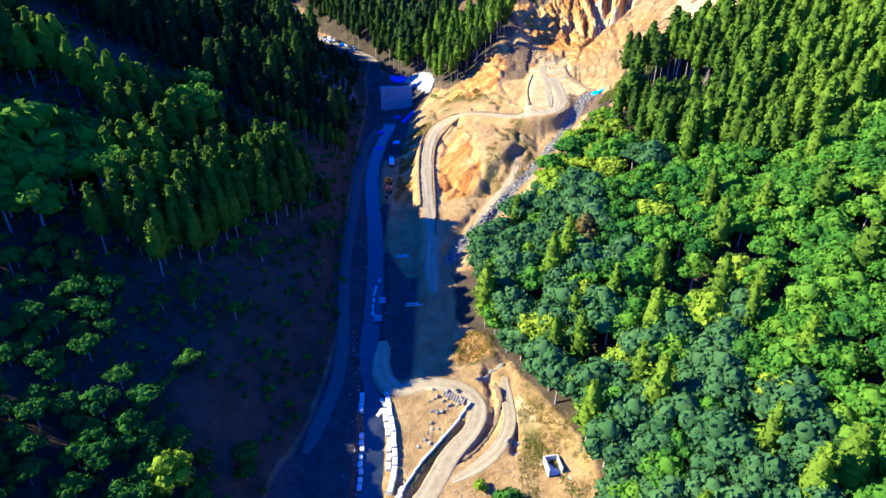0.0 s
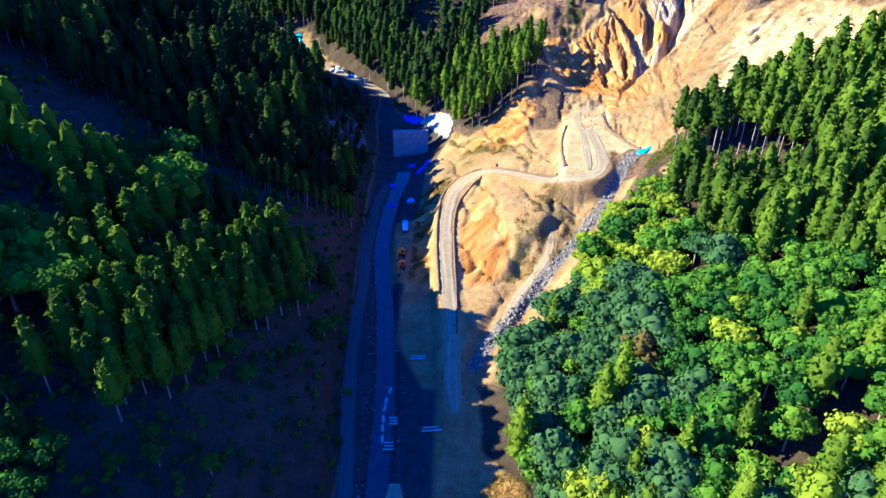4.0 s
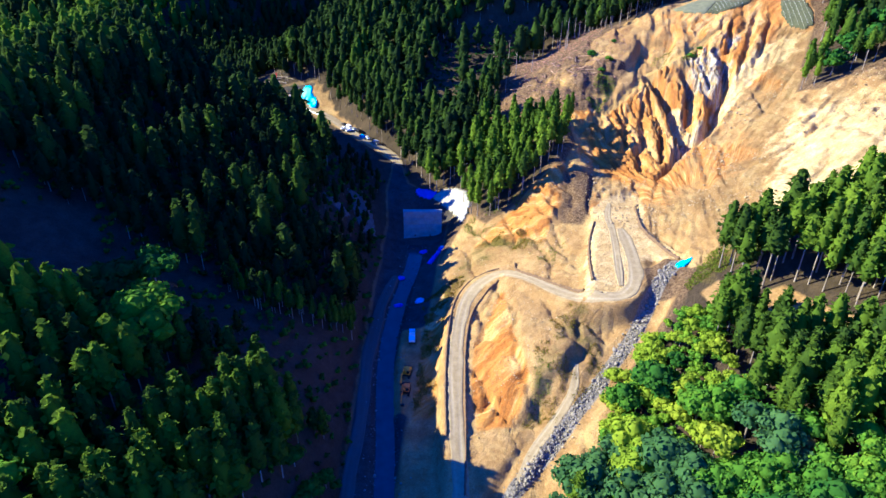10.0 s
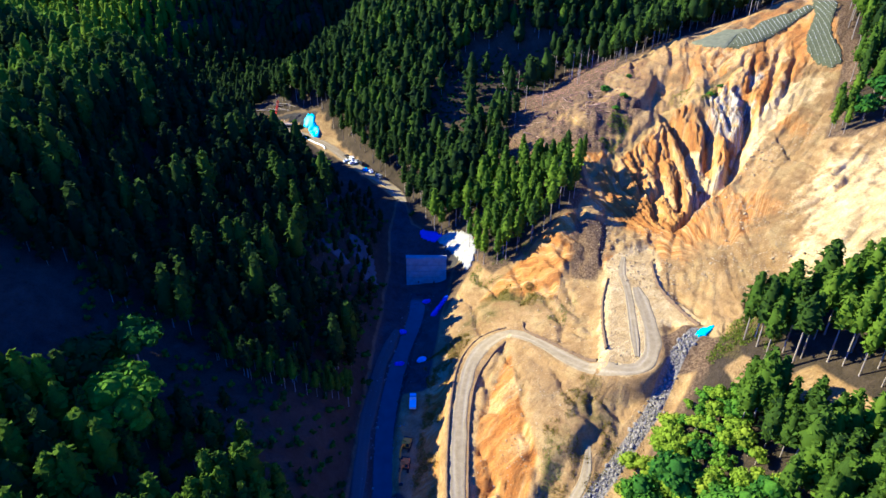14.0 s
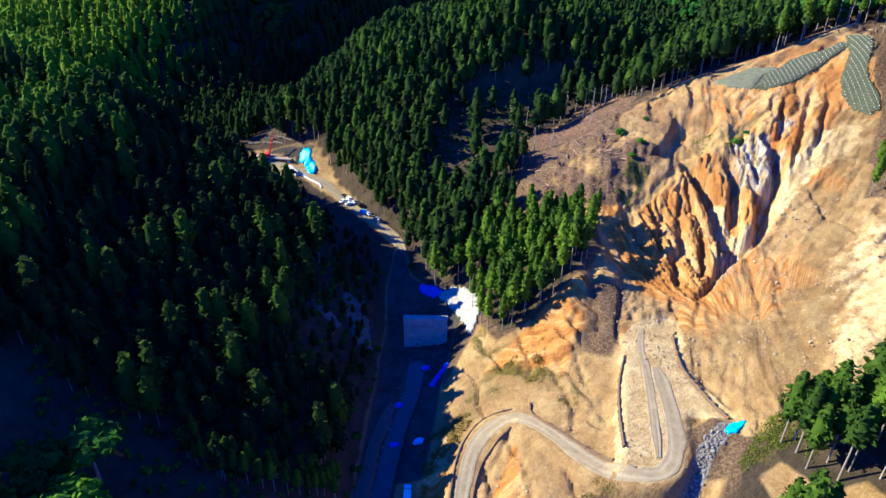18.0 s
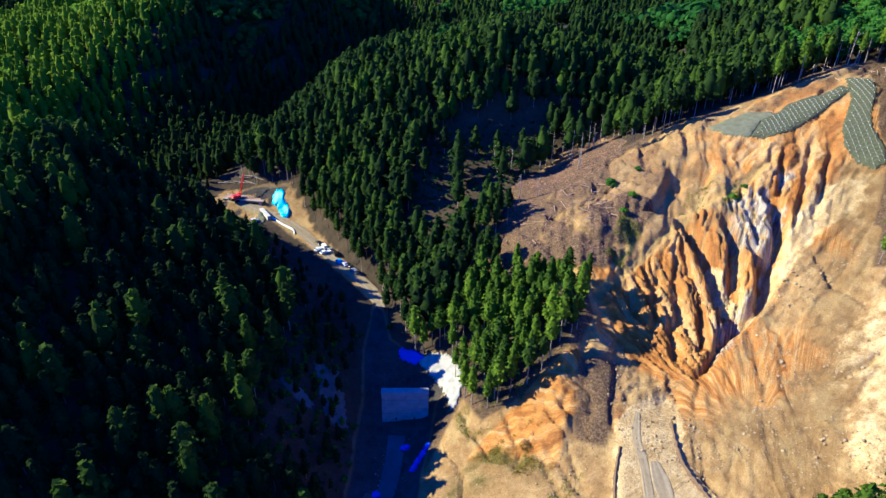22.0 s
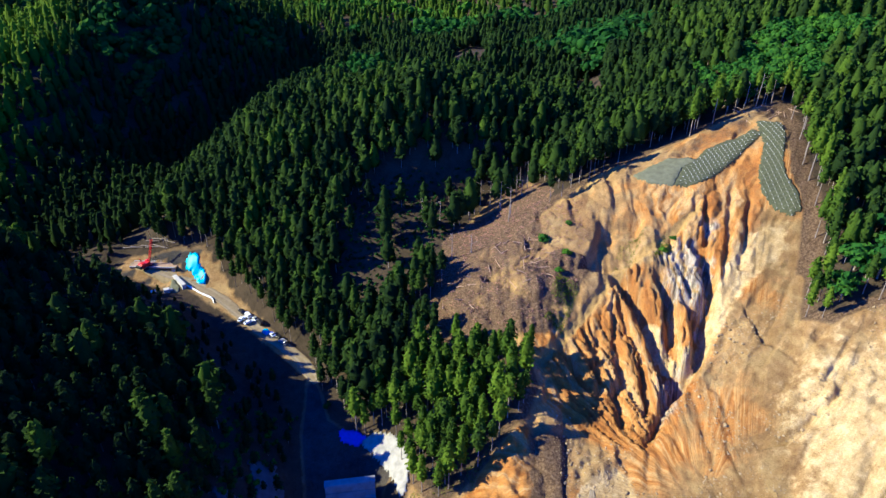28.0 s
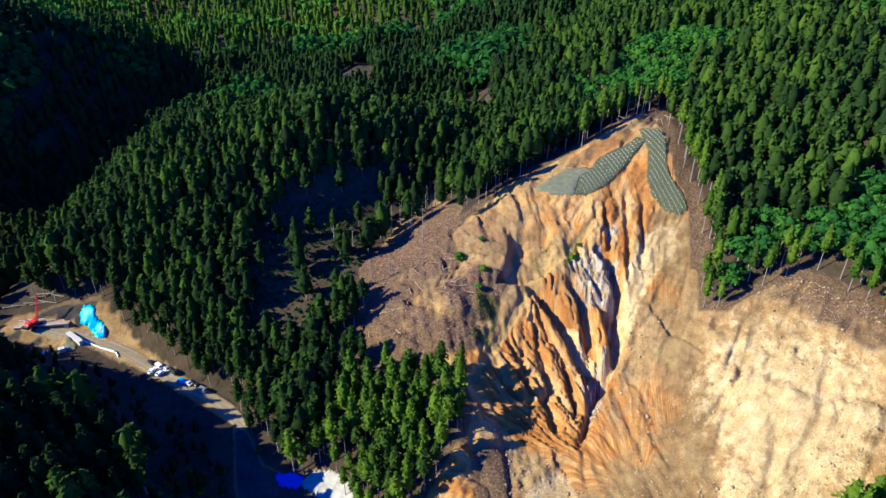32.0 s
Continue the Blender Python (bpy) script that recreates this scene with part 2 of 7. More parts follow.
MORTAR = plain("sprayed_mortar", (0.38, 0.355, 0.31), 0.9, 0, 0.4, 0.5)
# Mortar darkened to carry the shade on the bank beside the dam.
SHADE_MORTAR = plain("shade_mortar", (0.11, 0.11, 0.11), 0.85, 0, 0.35, 0.5)
TARP_BLUE = plain("blue_tarpaulin", (0.02, 0.42, 0.72), 0.5, 0, 0.25, 1.0)
TARP_DEEP = plain("deep_blue_tarpaulin", (0.02, 0.07, 0.55), 0.5, 0, 0.3, 1.0)
YELLOW = plain("machine_yellow", (0.75, 0.30, 0.015), 0.45, 0, 0.2)
ORANGE = plain("machine_orange", (0.72, 0.20, 0.02), 0.45, 0, 0.2)
RED = plain("crane_red", (0.62, 0.02, 0.02), 0.45, 0, 0.2)
DARK = plain("dark_steel", (0.03, 0.03, 0.032), 0.6, 0.3, 0.3)
WHITE = plain("white_paint", (0.78, 0.79, 0.80), 0.35, 0, 0.12)
BLACKCAR = plain("black_paint", (0.02, 0.02, 0.024), 0.25, 0, 0.1)
SILVER = plain("silver_paint", (0.45, 0.46, 0.48), 0.3, 0.5, 0.15)
CYAN = plain("light_blue_paint", (0.12, 0.50, 0.68), 0.4, 0, 0.15)
RUBBER = plain("rubber", (0.02, 0.02, 0.02), 0.9, 0, 0.2)
TIMBER = plain("cut_timber", (0.42, 0.28, 0.18), 0.9, 0, 0.4)
DEADWOOD = plain("dead_branches", (0.30, 0.16, 0.11), 0.95, 0, 0.45)
WIRE = plain("crib_wire", (0.135, 0.140, 0.080), 0.8, 0.0, 0.3)
CRIBFILL = plain("crib_fill", (0.074, 0.078, 0.036), 0.95, 0, 0.35, 0.8)
SPRAYED = plain("seeded_slope", (0.150, 0.150, 0.085), 0.95, 0, 0.35, 0.5)


def water_material():
    n = Nodes("stream_water", 0.12, 0.0, 0.5)
    n.bump(n.noise(2.5, 3), 0.2, 0.05)
    return n.colour(n.ramp(n.noise(0.3), (0.3, (0.012, 0.016, 0.020)), (0.7, (0.030, 0.036, 0.038))))


WATER = water_material()


def glass_material():
    n = Nodes("tinted_glass", 0.08, 0.0, 0.6)
    return n.colour(n.ramp(n.noise(2), (0.3, (0.015, 0.02, 0.025)), (0.7, (0.03, 0.035, 0.04))))


GLASS = glass_material()


# ---- terrain: cross-sections of the valley, each at one distance up the stream (x, z pairs) ----
SECTIONS = []


def section(y, *points):
    """One cross-section of the bare ground, from the west side to the east side."""
    SECTIONS.append((y, np.array(points, float)))


section(-300, (-400, 90), (-150, 60), (-60, 12), (-30, -10), (30, -10), (70, 15), (150, 50), (400, 110))
section(40, (-400, 100), (-150, 62), (-90, 28), (-62, 12), (-40, -3), (30, -4), (50, 4), (80, 20), (140, 42), (400, 120))
# Beyond x -250, y 90 to 235: unseen ground, height set to steer sunlight.
section(90, (-400, 150), (-250, 96), (-150, 58), (-89, 30), (-72, 22), (-56, 16), (-42, 3), (-36, 0), (-14, -1), (5, 0), (24, 1), (36, 4), (52, 13), (66, 22), (88, 29), (140, 48), (400, 130))
section(130, (-400, 150), (-250, 98), (-150, 64), (-101, 40), (-75, 30), (-58, 22), (-42, 8), (-34, 3), (-15, 1.5), (7, 3), (13, 4.5), (22, 7), (40, 14), (66, 27), (93, 39), (140, 56), (400, 140))
section(160, (-400, 160), (-250, 106), (-150, 74), (-101, 47), (-71, 36), (-45, 19), (-34, 9), (-26, 6), (-8, 6.5), (5, 7), (14, 12), (40, 22), (62, 33), (93, 44), (140, 62), (400, 150))
section(200, (-400, 165), (-250, 112), (-150, 80), (-108, 58), (-83, 46), (-55, 34), (-40, 18), (-32, 11), (-20, 11.5), (-8, 13), (-3, 17), (10, 19), (16, 17), (28, 24), (50, 36), (78, 46), (113, 55), (160, 75), (400, 160))
section(235, (-400, 180), (-250, 108), (-185, 92), (-160, 88), (-140, 77), (-110, 58), (-83, 47), (-63, 40), (-48, 29), (-40, 19), (-35, 14.5), (-15, 18), (-9, 25), (3, 29), (14, 35), (26, 38), (34, 36), (40, 34), (50, 40), (60, 46), (80, 52), (110, 66), (160, 86), (400, 170))
section(260, (-400, 170), (-250, 96), (-185, 92), (-162, 90), (-140, 77), (-118, 66), (-100, 56), (-83, 50), (-63, 42), (-47, 31), (-41, 24), (-38, 18), (-16, 21), (-10, 28), (0, 31), (12, 37), (25, 40), (40, 45), (50, 47), (56, 46), (66, 52), (83, 60), (105, 72), (150, 92), (400, 180))
section(290, (-400, 170), (-300, 104), (-230, 80), (-190, 84), (-165, 90), (-150, 84), (-130, 74), (-115, 67), (-100, 60), (-84, 54), (-62, 44), (-47, 30), (-38, 23), (-18, 24.5), (-12, 30), (0, 34), (15, 40), (30, 46), (42, 50), (52, 50), (62, 53), (80, 62), (100, 74), (122, 85), (150, 98), (200, 118), (400, 185))
section(325, (-400, 170), (-300, 106), (-240, 82), (-200, 82), (-170, 91), (-152, 87), (-125, 75), (-94, 62), (-60, 45), (-44, 30), (-36, 25), (-18, 26), (-10, 34), (2, 42), (12, 48), (20, 56), (29, 61), (45, 59), (56, 60), (80, 67), (95, 71), (113, 82), (125, 92), (150, 104), (200, 126), (400, 190))
section(345, (-400, 175), (-300, 112), (-250, 88), (-205, 84), (-172, 92), (-152, 88), (-120, 74), (-100, 65), (-68, 49), (-52, 37), (-44, 34), (-22, 35), (-10, 42), (0, 47), (20, 60), (36, 71), (52, 70), (66, 71), (76, 74), (95, 78), (115, 86), (130, 95), (160, 110), (210, 132), (400, 195))
section(370, (-400, 190), (-300, 124), (-250, 98), (-200, 90), (-170, 91), (-150, 84), (-110, 70), (-80, 52), (-62, 39), (-48, 38), (-38, 40), (-24, 46), (0, 60), (20, 73), (37, 83), (55, 84), (72, 88), (90, 93), (110, 99), (127, 100), (150, 112), (175, 120), (220, 140), (400, 200))
section(400, (-400, 132), (-200, 98), (-160, 84), (-130, 72), (-104, 52), (-88, 41), (-66, 41), (-58, 45), (-40, 54), (-20, 62), (6, 72), (30, 82), (60, 96), (82, 105), (101, 109), (132, 117), (145, 123), (160, 126), (185, 130), (240, 150), (400, 205))
section(430, (-400, 130), (-220, 88), (-180, 66), (-150, 52), (-118, 48), (-100, 47), (-84, 47), (-72, 56), (-60, 64), (-29, 78), (6, 79), (30, 80), (52, 92), (80, 106), (120, 118), (145, 128), (170, 130), (240, 152), (400, 205))
# Ridge at x -250 to -262 is raised to shade the upper works.
section(452, (-400, 125), (-300, 98), (-250, 80), (-215, 60), (-190, 54), (-140, 50), (-112, 56), (-80, 70), (-50, 80), (-20, 85), (6, 82), (30, 79), (55, 88), (90, 107), (130, 118), (160, 134), (240, 155), (400, 205))
section(470, (-400, 130), (-300, 96), (-262, 86), (-235, 70), (-205, 52), (-190, 50), (-150, 54), (-130, 62), (-118, 68), (-90, 78), (-60, 88), (-20, 95), (4, 103), (26, 104), (80, 104), (130, 116), (158, 136), (240, 158), (400, 205))
section(530, (-400, 90), (-300, 84), (-262, 80), (-232, 70), (-195, 52), (-160, 50), (-118, 60), (-90, 76), (-59, 96), (-20, 98), (23, 105), (60, 98), (108, 104), (128, 114), (170, 136), (240, 160), (400, 205))
section(600, (-520, 76), (-400, 84), (-330, 92), (-262, 114), (-222, 110), (-178, 70), (-150, 57), (-130, 55), (-100, 62), (-70, 76), (-40, 88), (23, 100), (80, 96), (128, 100), (200, 132), (300, 165), (400, 200))
section(660, (-520, 84), (-400, 92), (-330, 104), (-262, 124), (-205, 131), (-160, 110), (-124, 72), (-95, 67), (-75, 72), (-40, 80), (23, 92), (80, 92), (128, 98), (200, 128), (300, 160), (400, 198))
section(720, (-560, 90), (-420, 104), (-290, 118), (-205, 133), (-150, 128), (-112, 104), (-84, 72), (-50, 74), (0, 74), (60, 82), (130, 94), (250, 140), (400, 190))
section(900, (-640, 100), (-470, 90), (-350, 120), (-270, 104), (-200, 84), (-129, 68), (-40, 90), (50, 80), (200, 105), (400, 170))
section(1400, (-900, 110), (-300, 90), (100, 100), (600, 150))
section(3600, (-900, 130), (-300, 110), (100, 120), (600, 150))


def smooth_steps(a, lo, hi):
    """0 below lo, 1 above hi, gliding between."""
    u = np.clip((a - lo) / (hi - lo), 0, 1)
    return u * u * (3 - 2 * u)


def base_height(x, y):
    """Height of the large form, blended from section to section."""
    x, y = np.asarray(x, float), np.asarray(y, float)
    z = np.zeros(np.broadcast(x, y).shape)
    total = np.zeros_like(z)
    ys = [s[0] for s in SECTIONS]
    prof = [sum(np.interp(x + d, s[1][:, 0], s[1][:, 1]) * w for d, w in ((-3, .25), (0, .5), (3, .25))) for s in SECTIONS]
    for i in range(len(ys) - 1):
        inside = (y >= ys[i]) & (y <= ys[i + 1]) if i == len(ys) - 2 else (y >= ys[i]) & (y < ys[i + 1])
        h = ys[i + 1] - ys[i]
        u = np.clip((y - ys[i]) / h, 0, 1)
        before, after = max(i - 1, 0), min(i + 2, len(ys) - 1)
        m0 = (prof[i + 1] - prof[before]) / (ys[i + 1] - ys[before]) * h
        m1 = (prof[after] - prof[i]) / (ys[after] - ys[i]) * h
        v = (2 * u**3 - 3 * u**2 + 1) * prof[i] + (u**3 - 2 * u**2 + u) * m0 + (3 * u**2 - 2 * u**3) * prof[i + 1] + (u**3 - u**2) * m1
        z = np.where(inside, v, z)
    z = np.where(y < ys[0], prof[0], z)
    z = np.where(y > ys[-1], prof[-1], z)
    return z
# ---- end of terrain ----


# ---- plan: zones of the place, in metres seen from above ----
SLIDE = [(-2, 378), (14, 389), (31, 401), (56, 410), (83, 419), (108, 424), (128, 428), (146, 430), (159, 431), (150, 404), (144.5, 388), (142.5, 372), (135, 355), (128, 346), (121, 334), (126, 327),
         (138, 328), (149, 327), (153, 316), (158, 305), (156, 290), (150, 270), (125, 255), (108, 258), (96, 260), (82, 260), (70, 259), (60, 270), (40, 296), (17, 314), (31, 324), (38, 335), (36, 345), (22, 353), (7, 366)]
BENCH = [(17, 316), (2, 311), (-5, 324), (-16, 300), (-18, 270), (-20, 235), (-22, 200), (-12, 180), (10, 178), (16, 186), (27, 196), (33, 206), (39, 217), (45, 229), (56, 242), (64, 254), (80, 266), (62, 285), (44, 312), (30, 325)]
VALLEY = [(-16, 300), (-14, 326), (-5, 336), (-14, 345), (-25, 347), (-34, 354), (-43, 384), (-61, 403), (-86, 431), (-98, 449), (-112, 453), (-138, 456), (-141, 444), (-120, 437), (-104, 431), (-80, 412),
          (-66, 398), (-44, 375), (-44, 350), (-41, 327), (-41, 312), (-40, 300), (-40, 272), (-38, 219), (-35, 190), (-32, 158), (-33, 138), (-35, 120), (-40, 100), (-44, 20), (-40, -260), (24, -260), (32, 20), (36, 104), (32, 113), (25.5, 125), (16.5, 141), (11.5, 149), (4, 160), (4, 174), (-4, 200), (-12, 240)]
CLEARED = [(8, 388), (31, 402), (58, 412), (50, 424), (30, 428), (12, 414)]
LITTER = [(-2, 377), (14, 389), (31, 401), (56, 410), (70, 408), (76, 396), (66, 376), (56, 364), (44, 352), (22, 355), (7, 367)]
GULLIES = [(41, 343), (55, 355), (65, 360), (74, 369), (87, 373), (98, 378), (108, 383), (113, 376), (107, 360), (98, 347), (88, 335), (80, 322), (68, 312), (54, 319), (44, 332)]
PALE = [(116, 327), (126, 326), (143, 306), (148, 290), (140, 272), (120, 258), (98, 264), (90, 278), (98, 297), (108, 312)]
WEST_CLEAR = [(-34, 196), (-39, 252), (-50, 246), (-64, 240), (-78, 243), (-94, 247), (-126, 252), (-154, 258), (-150, 222), (-119, 211), (-107, 212), (-90, 216), (-66, 222), (-52, 206)]
WEST_SLOPE = [(-33, 190), (-48, 190), (-60, 160), (-64, 134), (-56, 104), (-38, 106)]
EAST_GAP = [(66, 247), (72, 250), (79, 241), (87, 242), (96, 227), (104, 222), (102, 214), (90, 219), (80, 224), (75, 231), (68, 238)]
EAST_BUSH = [(40, 203), (46, 228), (56, 241), (60, 236), (62, 227), (70, 213), (62, 198), (50, 192)]
WEST_CLUMP = [(-46, 206), (-56, 210), (-70, 192), (-80, 172), (-90, 152), (-90, 142), (-74, 140), (-66, 152), (-58, 172), (-49, 188)]
MID_GAP = [(-26, 446), (-14, 456), (8, 458), (26, 460), (34, 456), (22, 430), (9, 403), (-3, 393), (-20, 391), (-34, 399), (-32, 427)]
FAR_GAPS = [[(36, 632), (44, 700), (66, 700), (66, 640), (55, 610)], [(96, 528), (106, 506), (138, 600), (130, 640), (118, 631)]]


def inside(poly, x, y, soft=3.0):
    """1 well inside a polygon, 0 well outside, gliding over soft metres at its edge."""
    p = np.array(poly, float)
    q = np.roll(p, -1, 0)
    best = np.full(x.shape, 1e9)
    odd = np.zeros(x.shape, bool)
    for (ax, ay), (bx, by) in zip(p, q):
        dx, dy = bx - ax, by - ay
        u = np.clip(((x - ax) * dx + (y - ay) * dy) / (dx * dx + dy * dy), 0, 1)
        best = np.minimum(best, (x - ax - u * dx) ** 2 + (y - ay - u * dy) ** 2)
        cross = (ay > y) != (by > y)
        with np.errstate(divide="ignore", invalid="ignore"):
            odd ^= cross & (x < (bx - ax) * (y - ay) / (by - ay if by != ay else 1e-9) + ax)
    d = np.where(odd, 1, -1) * np.sqrt(best)
    return smooth_steps(d, -soft, soft)


def lattice(ix, iy, seed):
    n = (ix.astype(np.int64) * 374761393 + iy.astype(np.int64) * 668265263 + seed * 1442695041) & 0x7FFFFFFF
    n = ((n ^ (n >> 13)) * 1274126177) & 0x7FFFFFFF
    return ((n ^ (n >> 16)) & 0xFFFF) / 65535.0


def grain(x, y, size, seed=0, octaves=4):
    """Fractal noise between about -1 and 1, whose largest lumps are size metres."""
    out, amp, norm = np.zeros(np.broadcast(x, y).shape), 1.0, 0.0
    for o in range(octaves):
        u, v = x / size + 17.3 * o, y / size - 9.1 * o
        ix, iy = np.floor(u), np.floor(v)
        fx, fy = u - ix, v - iy
        fx, fy = fx * fx * (3 - 2 * fx), fy * fy * (3 - 2 * fy)
        a, b = lattice(ix, iy, seed + o), lattice(ix + 1, iy, seed + o)
        c, d = lattice(ix, iy + 1, seed + o), lattice(ix + 1, iy + 1, seed + o)
        out += amp * ((a + (b - a) * fx) * (1 - fy) + (c + (d - c) * fx) * fy - 0.5) * 2
        norm += amp
        amp, size = amp * 0.5, size / 2
    return out / norm


def along(line, x, y):
    """Distance to a line of (x, y, z) corners, and the line's height beside each place."""
    best, high = np.full(x.shape, 1e9), np.zeros(x.shape)
    for (ax, ay, az), (bx, by, bz) in zip(line, line[1:]):
        dx, dy = bx - ax, by - ay
        u = np.clip(((x - ax) * dx + (y - ay) * dy) / (dx * dx + dy * dy), 0, 1)
        d = np.hypot(x - ax - u * dx, y - ay - u * dy)
        near = d < best
        best, high = np.where(near, d, best), np.where(near, az + u * (bz - az), high)
    return best, high


def glide(line, step=1.5):
    """A line of corners drawn as a smooth curve."""
    p = np.array(line, float)
    p = np.vstack([2 * p[0] - p[1], p, 2 * p[-1] - p[-2]])
    out = []
    for a, b, c, d in zip(p, p[1:], p[2:], p[3:]):
        for u in np.arange(0, 1, step / max(step, np.linalg.norm(c - b))):
            out.append(0.5 * (2 * b + (c - a) * u + (2 * a - 5 * b + 4 * c - d) * u**2 + (3 * b - a - 3 * c + d) * u**3))
    out.append(p[-2])
    return np.array(out)


HAUL_ROAD = [(-3, 170, 9.5), (-4, 186, 13), (-4, 198, 17), (-5.5, 213, 21.5), (-6.5, 226, 25), (-7, 248, 28), (-5, 264, 30.5), (0, 273, 33.5), (8, 276, 36.5), (16, 270, 39), (23, 261, 41),
             (30, 253, 43), (38, 249, 45), (45, 250, 46.5), (49.5, 258, 47.5), (50.5, 272, 49), (49.5, 286, 51)]
LOWER_ROAD = [(-8, -160, -6.6), (-10, 20, -3.3), (-12, 70, -1.4), (-12, 84, -0.6), (-4, 97, 0), (2, 109, 1), (7.5, 117, 2), (9.5, 125, 3), (5, 131, 3.2), (-4, 133.5, 3), (-12, 132, 2.4), (-17, 138, 3), (-18, 150, 5)]
SIDE_ROAD = [(2.5, 102, 0.5), (10.5, 107, 1.6), (15.3, 112.8, 2.8), (17.4, 119.4, 4.0), (17, 128, 5.2), (17.2, 133, 6)]
PAD_TRACK = [(44.2, 254, 47), (45.5, 268, 48.6), (46.4, 284, 50.4), (46.2, 294, 51.5), (48, 303, 53)]
FLOOR_TRACK = [(-34, 110, 0.6), (-30, 130, 3), (-30, 150, 5), (-33, 175, 9), (-35, 200, 11.5), (-35, 225, 15), (-37, 250, 18), (-36, 275, 21), (-33, 292, 24)]
UPSTREAM_TRACK = [(-40, 372, 39), (-48, 386, 40), (-62, 399, 42), (-74, 411, 43.5), (-86, 423, 46), (-100, 434, 48), (-116, 442, 50), (-134, 450, 52)]
STREAM = [(63, 263, 50.5), (58, 258, 47.5), (52.5, 249, 43), (47, 240, 39), (42, 234, 35.5), (34, 224, 31), (27, 216, 27), (21, 209, 22.5), (15, 203, 18.5), (9, 196, 16), (2, 186, 12)]
CHANNEL = [(-17, -240, -11), (-18, 0, -6), (-17, 80, -3), (-17, 98, -2.2), (-17.5, 112, -1.2), (-18.5, 130, 0.2), (-22, 147, 2), (-23, 178, 6), (-26, 211, 10.5), (-31, 250, 15.5), (-30, 280, 20), (-27, 300, 23), (-27, 316, 24.5)]
APRON = [(41, 299), (48, 306), (57, 308), (60, 304), (59, 294), (57.5, 286), (61, 281), (67, 266.5), (62, 267.5), (55, 269), (50, 264), (48, 250), (40, 246), (33, 250), (36, 270), (39, 285)]
MUD = [(53, 263), (59, 267), (64, 265), (67, 258), (63, 250), (53, 250)]
DARK_STRIP = [(32, 322), (46, 321), (41, 298), (38, 291), (28, 296)]
EAST_BENCH = [(136, 326), (149, 327), (153, 316), (158, 305), (156, 288), (147, 290), (143, 306)]
TORRENT_TRACK = [(11, 200, 18.2), (16, 208, 22), (22, 215.5, 26), (27, 223, 30), (29, 231, 33.5)]
CURVES = {name: glide(line) for name, line in (("haul", HAUL_ROAD), ("lower", LOWER_ROAD), ("side", SIDE_ROAD), ("floor", FLOOR_TRACK), ("upstream", UPSTREAM_TRACK), ("stream", STREAM), ("channel", CHANNEL), ("torrent", TORRENT_TRACK), ("pad", PAD_TRACK))}


DITCHES = [([(17, 138, 0), (12.3, 136.5, 0), (13.2, 130, 0), (14.2, 124, 0), (13.6, 119.5, 0), (11, 115, 0), (7.5, 111.5, 0), (4.2, 108.6, 0)], 1.0, 2.0), ([(5.6, 119, 0), (3.2, 114.2, 0), (0, 109, 0), (-3.4, 103.6, 0), (-6.6, 98, 0), (-11, 91, 0)], 1.1, 2.4),
           ([(18.2, 117, 0), (18.6, 112.5, 0), (18.0, 109.5, 0)], 0.9, 1.8), ([(62, 281.5, 0), (64.5, 276, 0), (67.5, 270, 0)], 1.0, 1.3)]
MOUND = [(2.8, 139.7), (2.9, 148.6), (8, 152.5), (14.4, 147), (15.5, 138.8), (9.2, 138.4)]
CUT_BANK = [(-104, 450), (-92, 442), (-84.5, 431.5), (-78.5, 420.5), (-86, 422.5), (-97, 434)]
EAST_PALE = [(18.6, 127), (22, 124), (25.5, 116), (22.5, 111.5), (19.4, 117)]
HEAD_FRAME = [(101.8, 397.2), (108.5, 406), (114.5, 408.2), (119, 412), (129, 413.2), (139, 414.2), (141, 411), (134, 407), (127, 402), (116, 396.5), (108, 394.5)]
RIM_FRAME = [(142.5, 419), (150, 414), (146, 403), (141, 394), (139.6, 387), (141, 381), (139.6, 374), (136, 373), (132.5, 378), (130.4, 385), (132.2, 393), (139, 405)]
SEEDED = [(89, 408), (96, 411), (105, 413), (112, 411), (114, 407.6), (108.2, 405.8), (101.4, 397), (94, 400.5)]
HEAD_CUT = [(104, 414), (113, 422), (128, 426), (142, 426), (142, 419), (138, 415.5), (129, 414.5), (119, 413.5), (113, 411.5)]
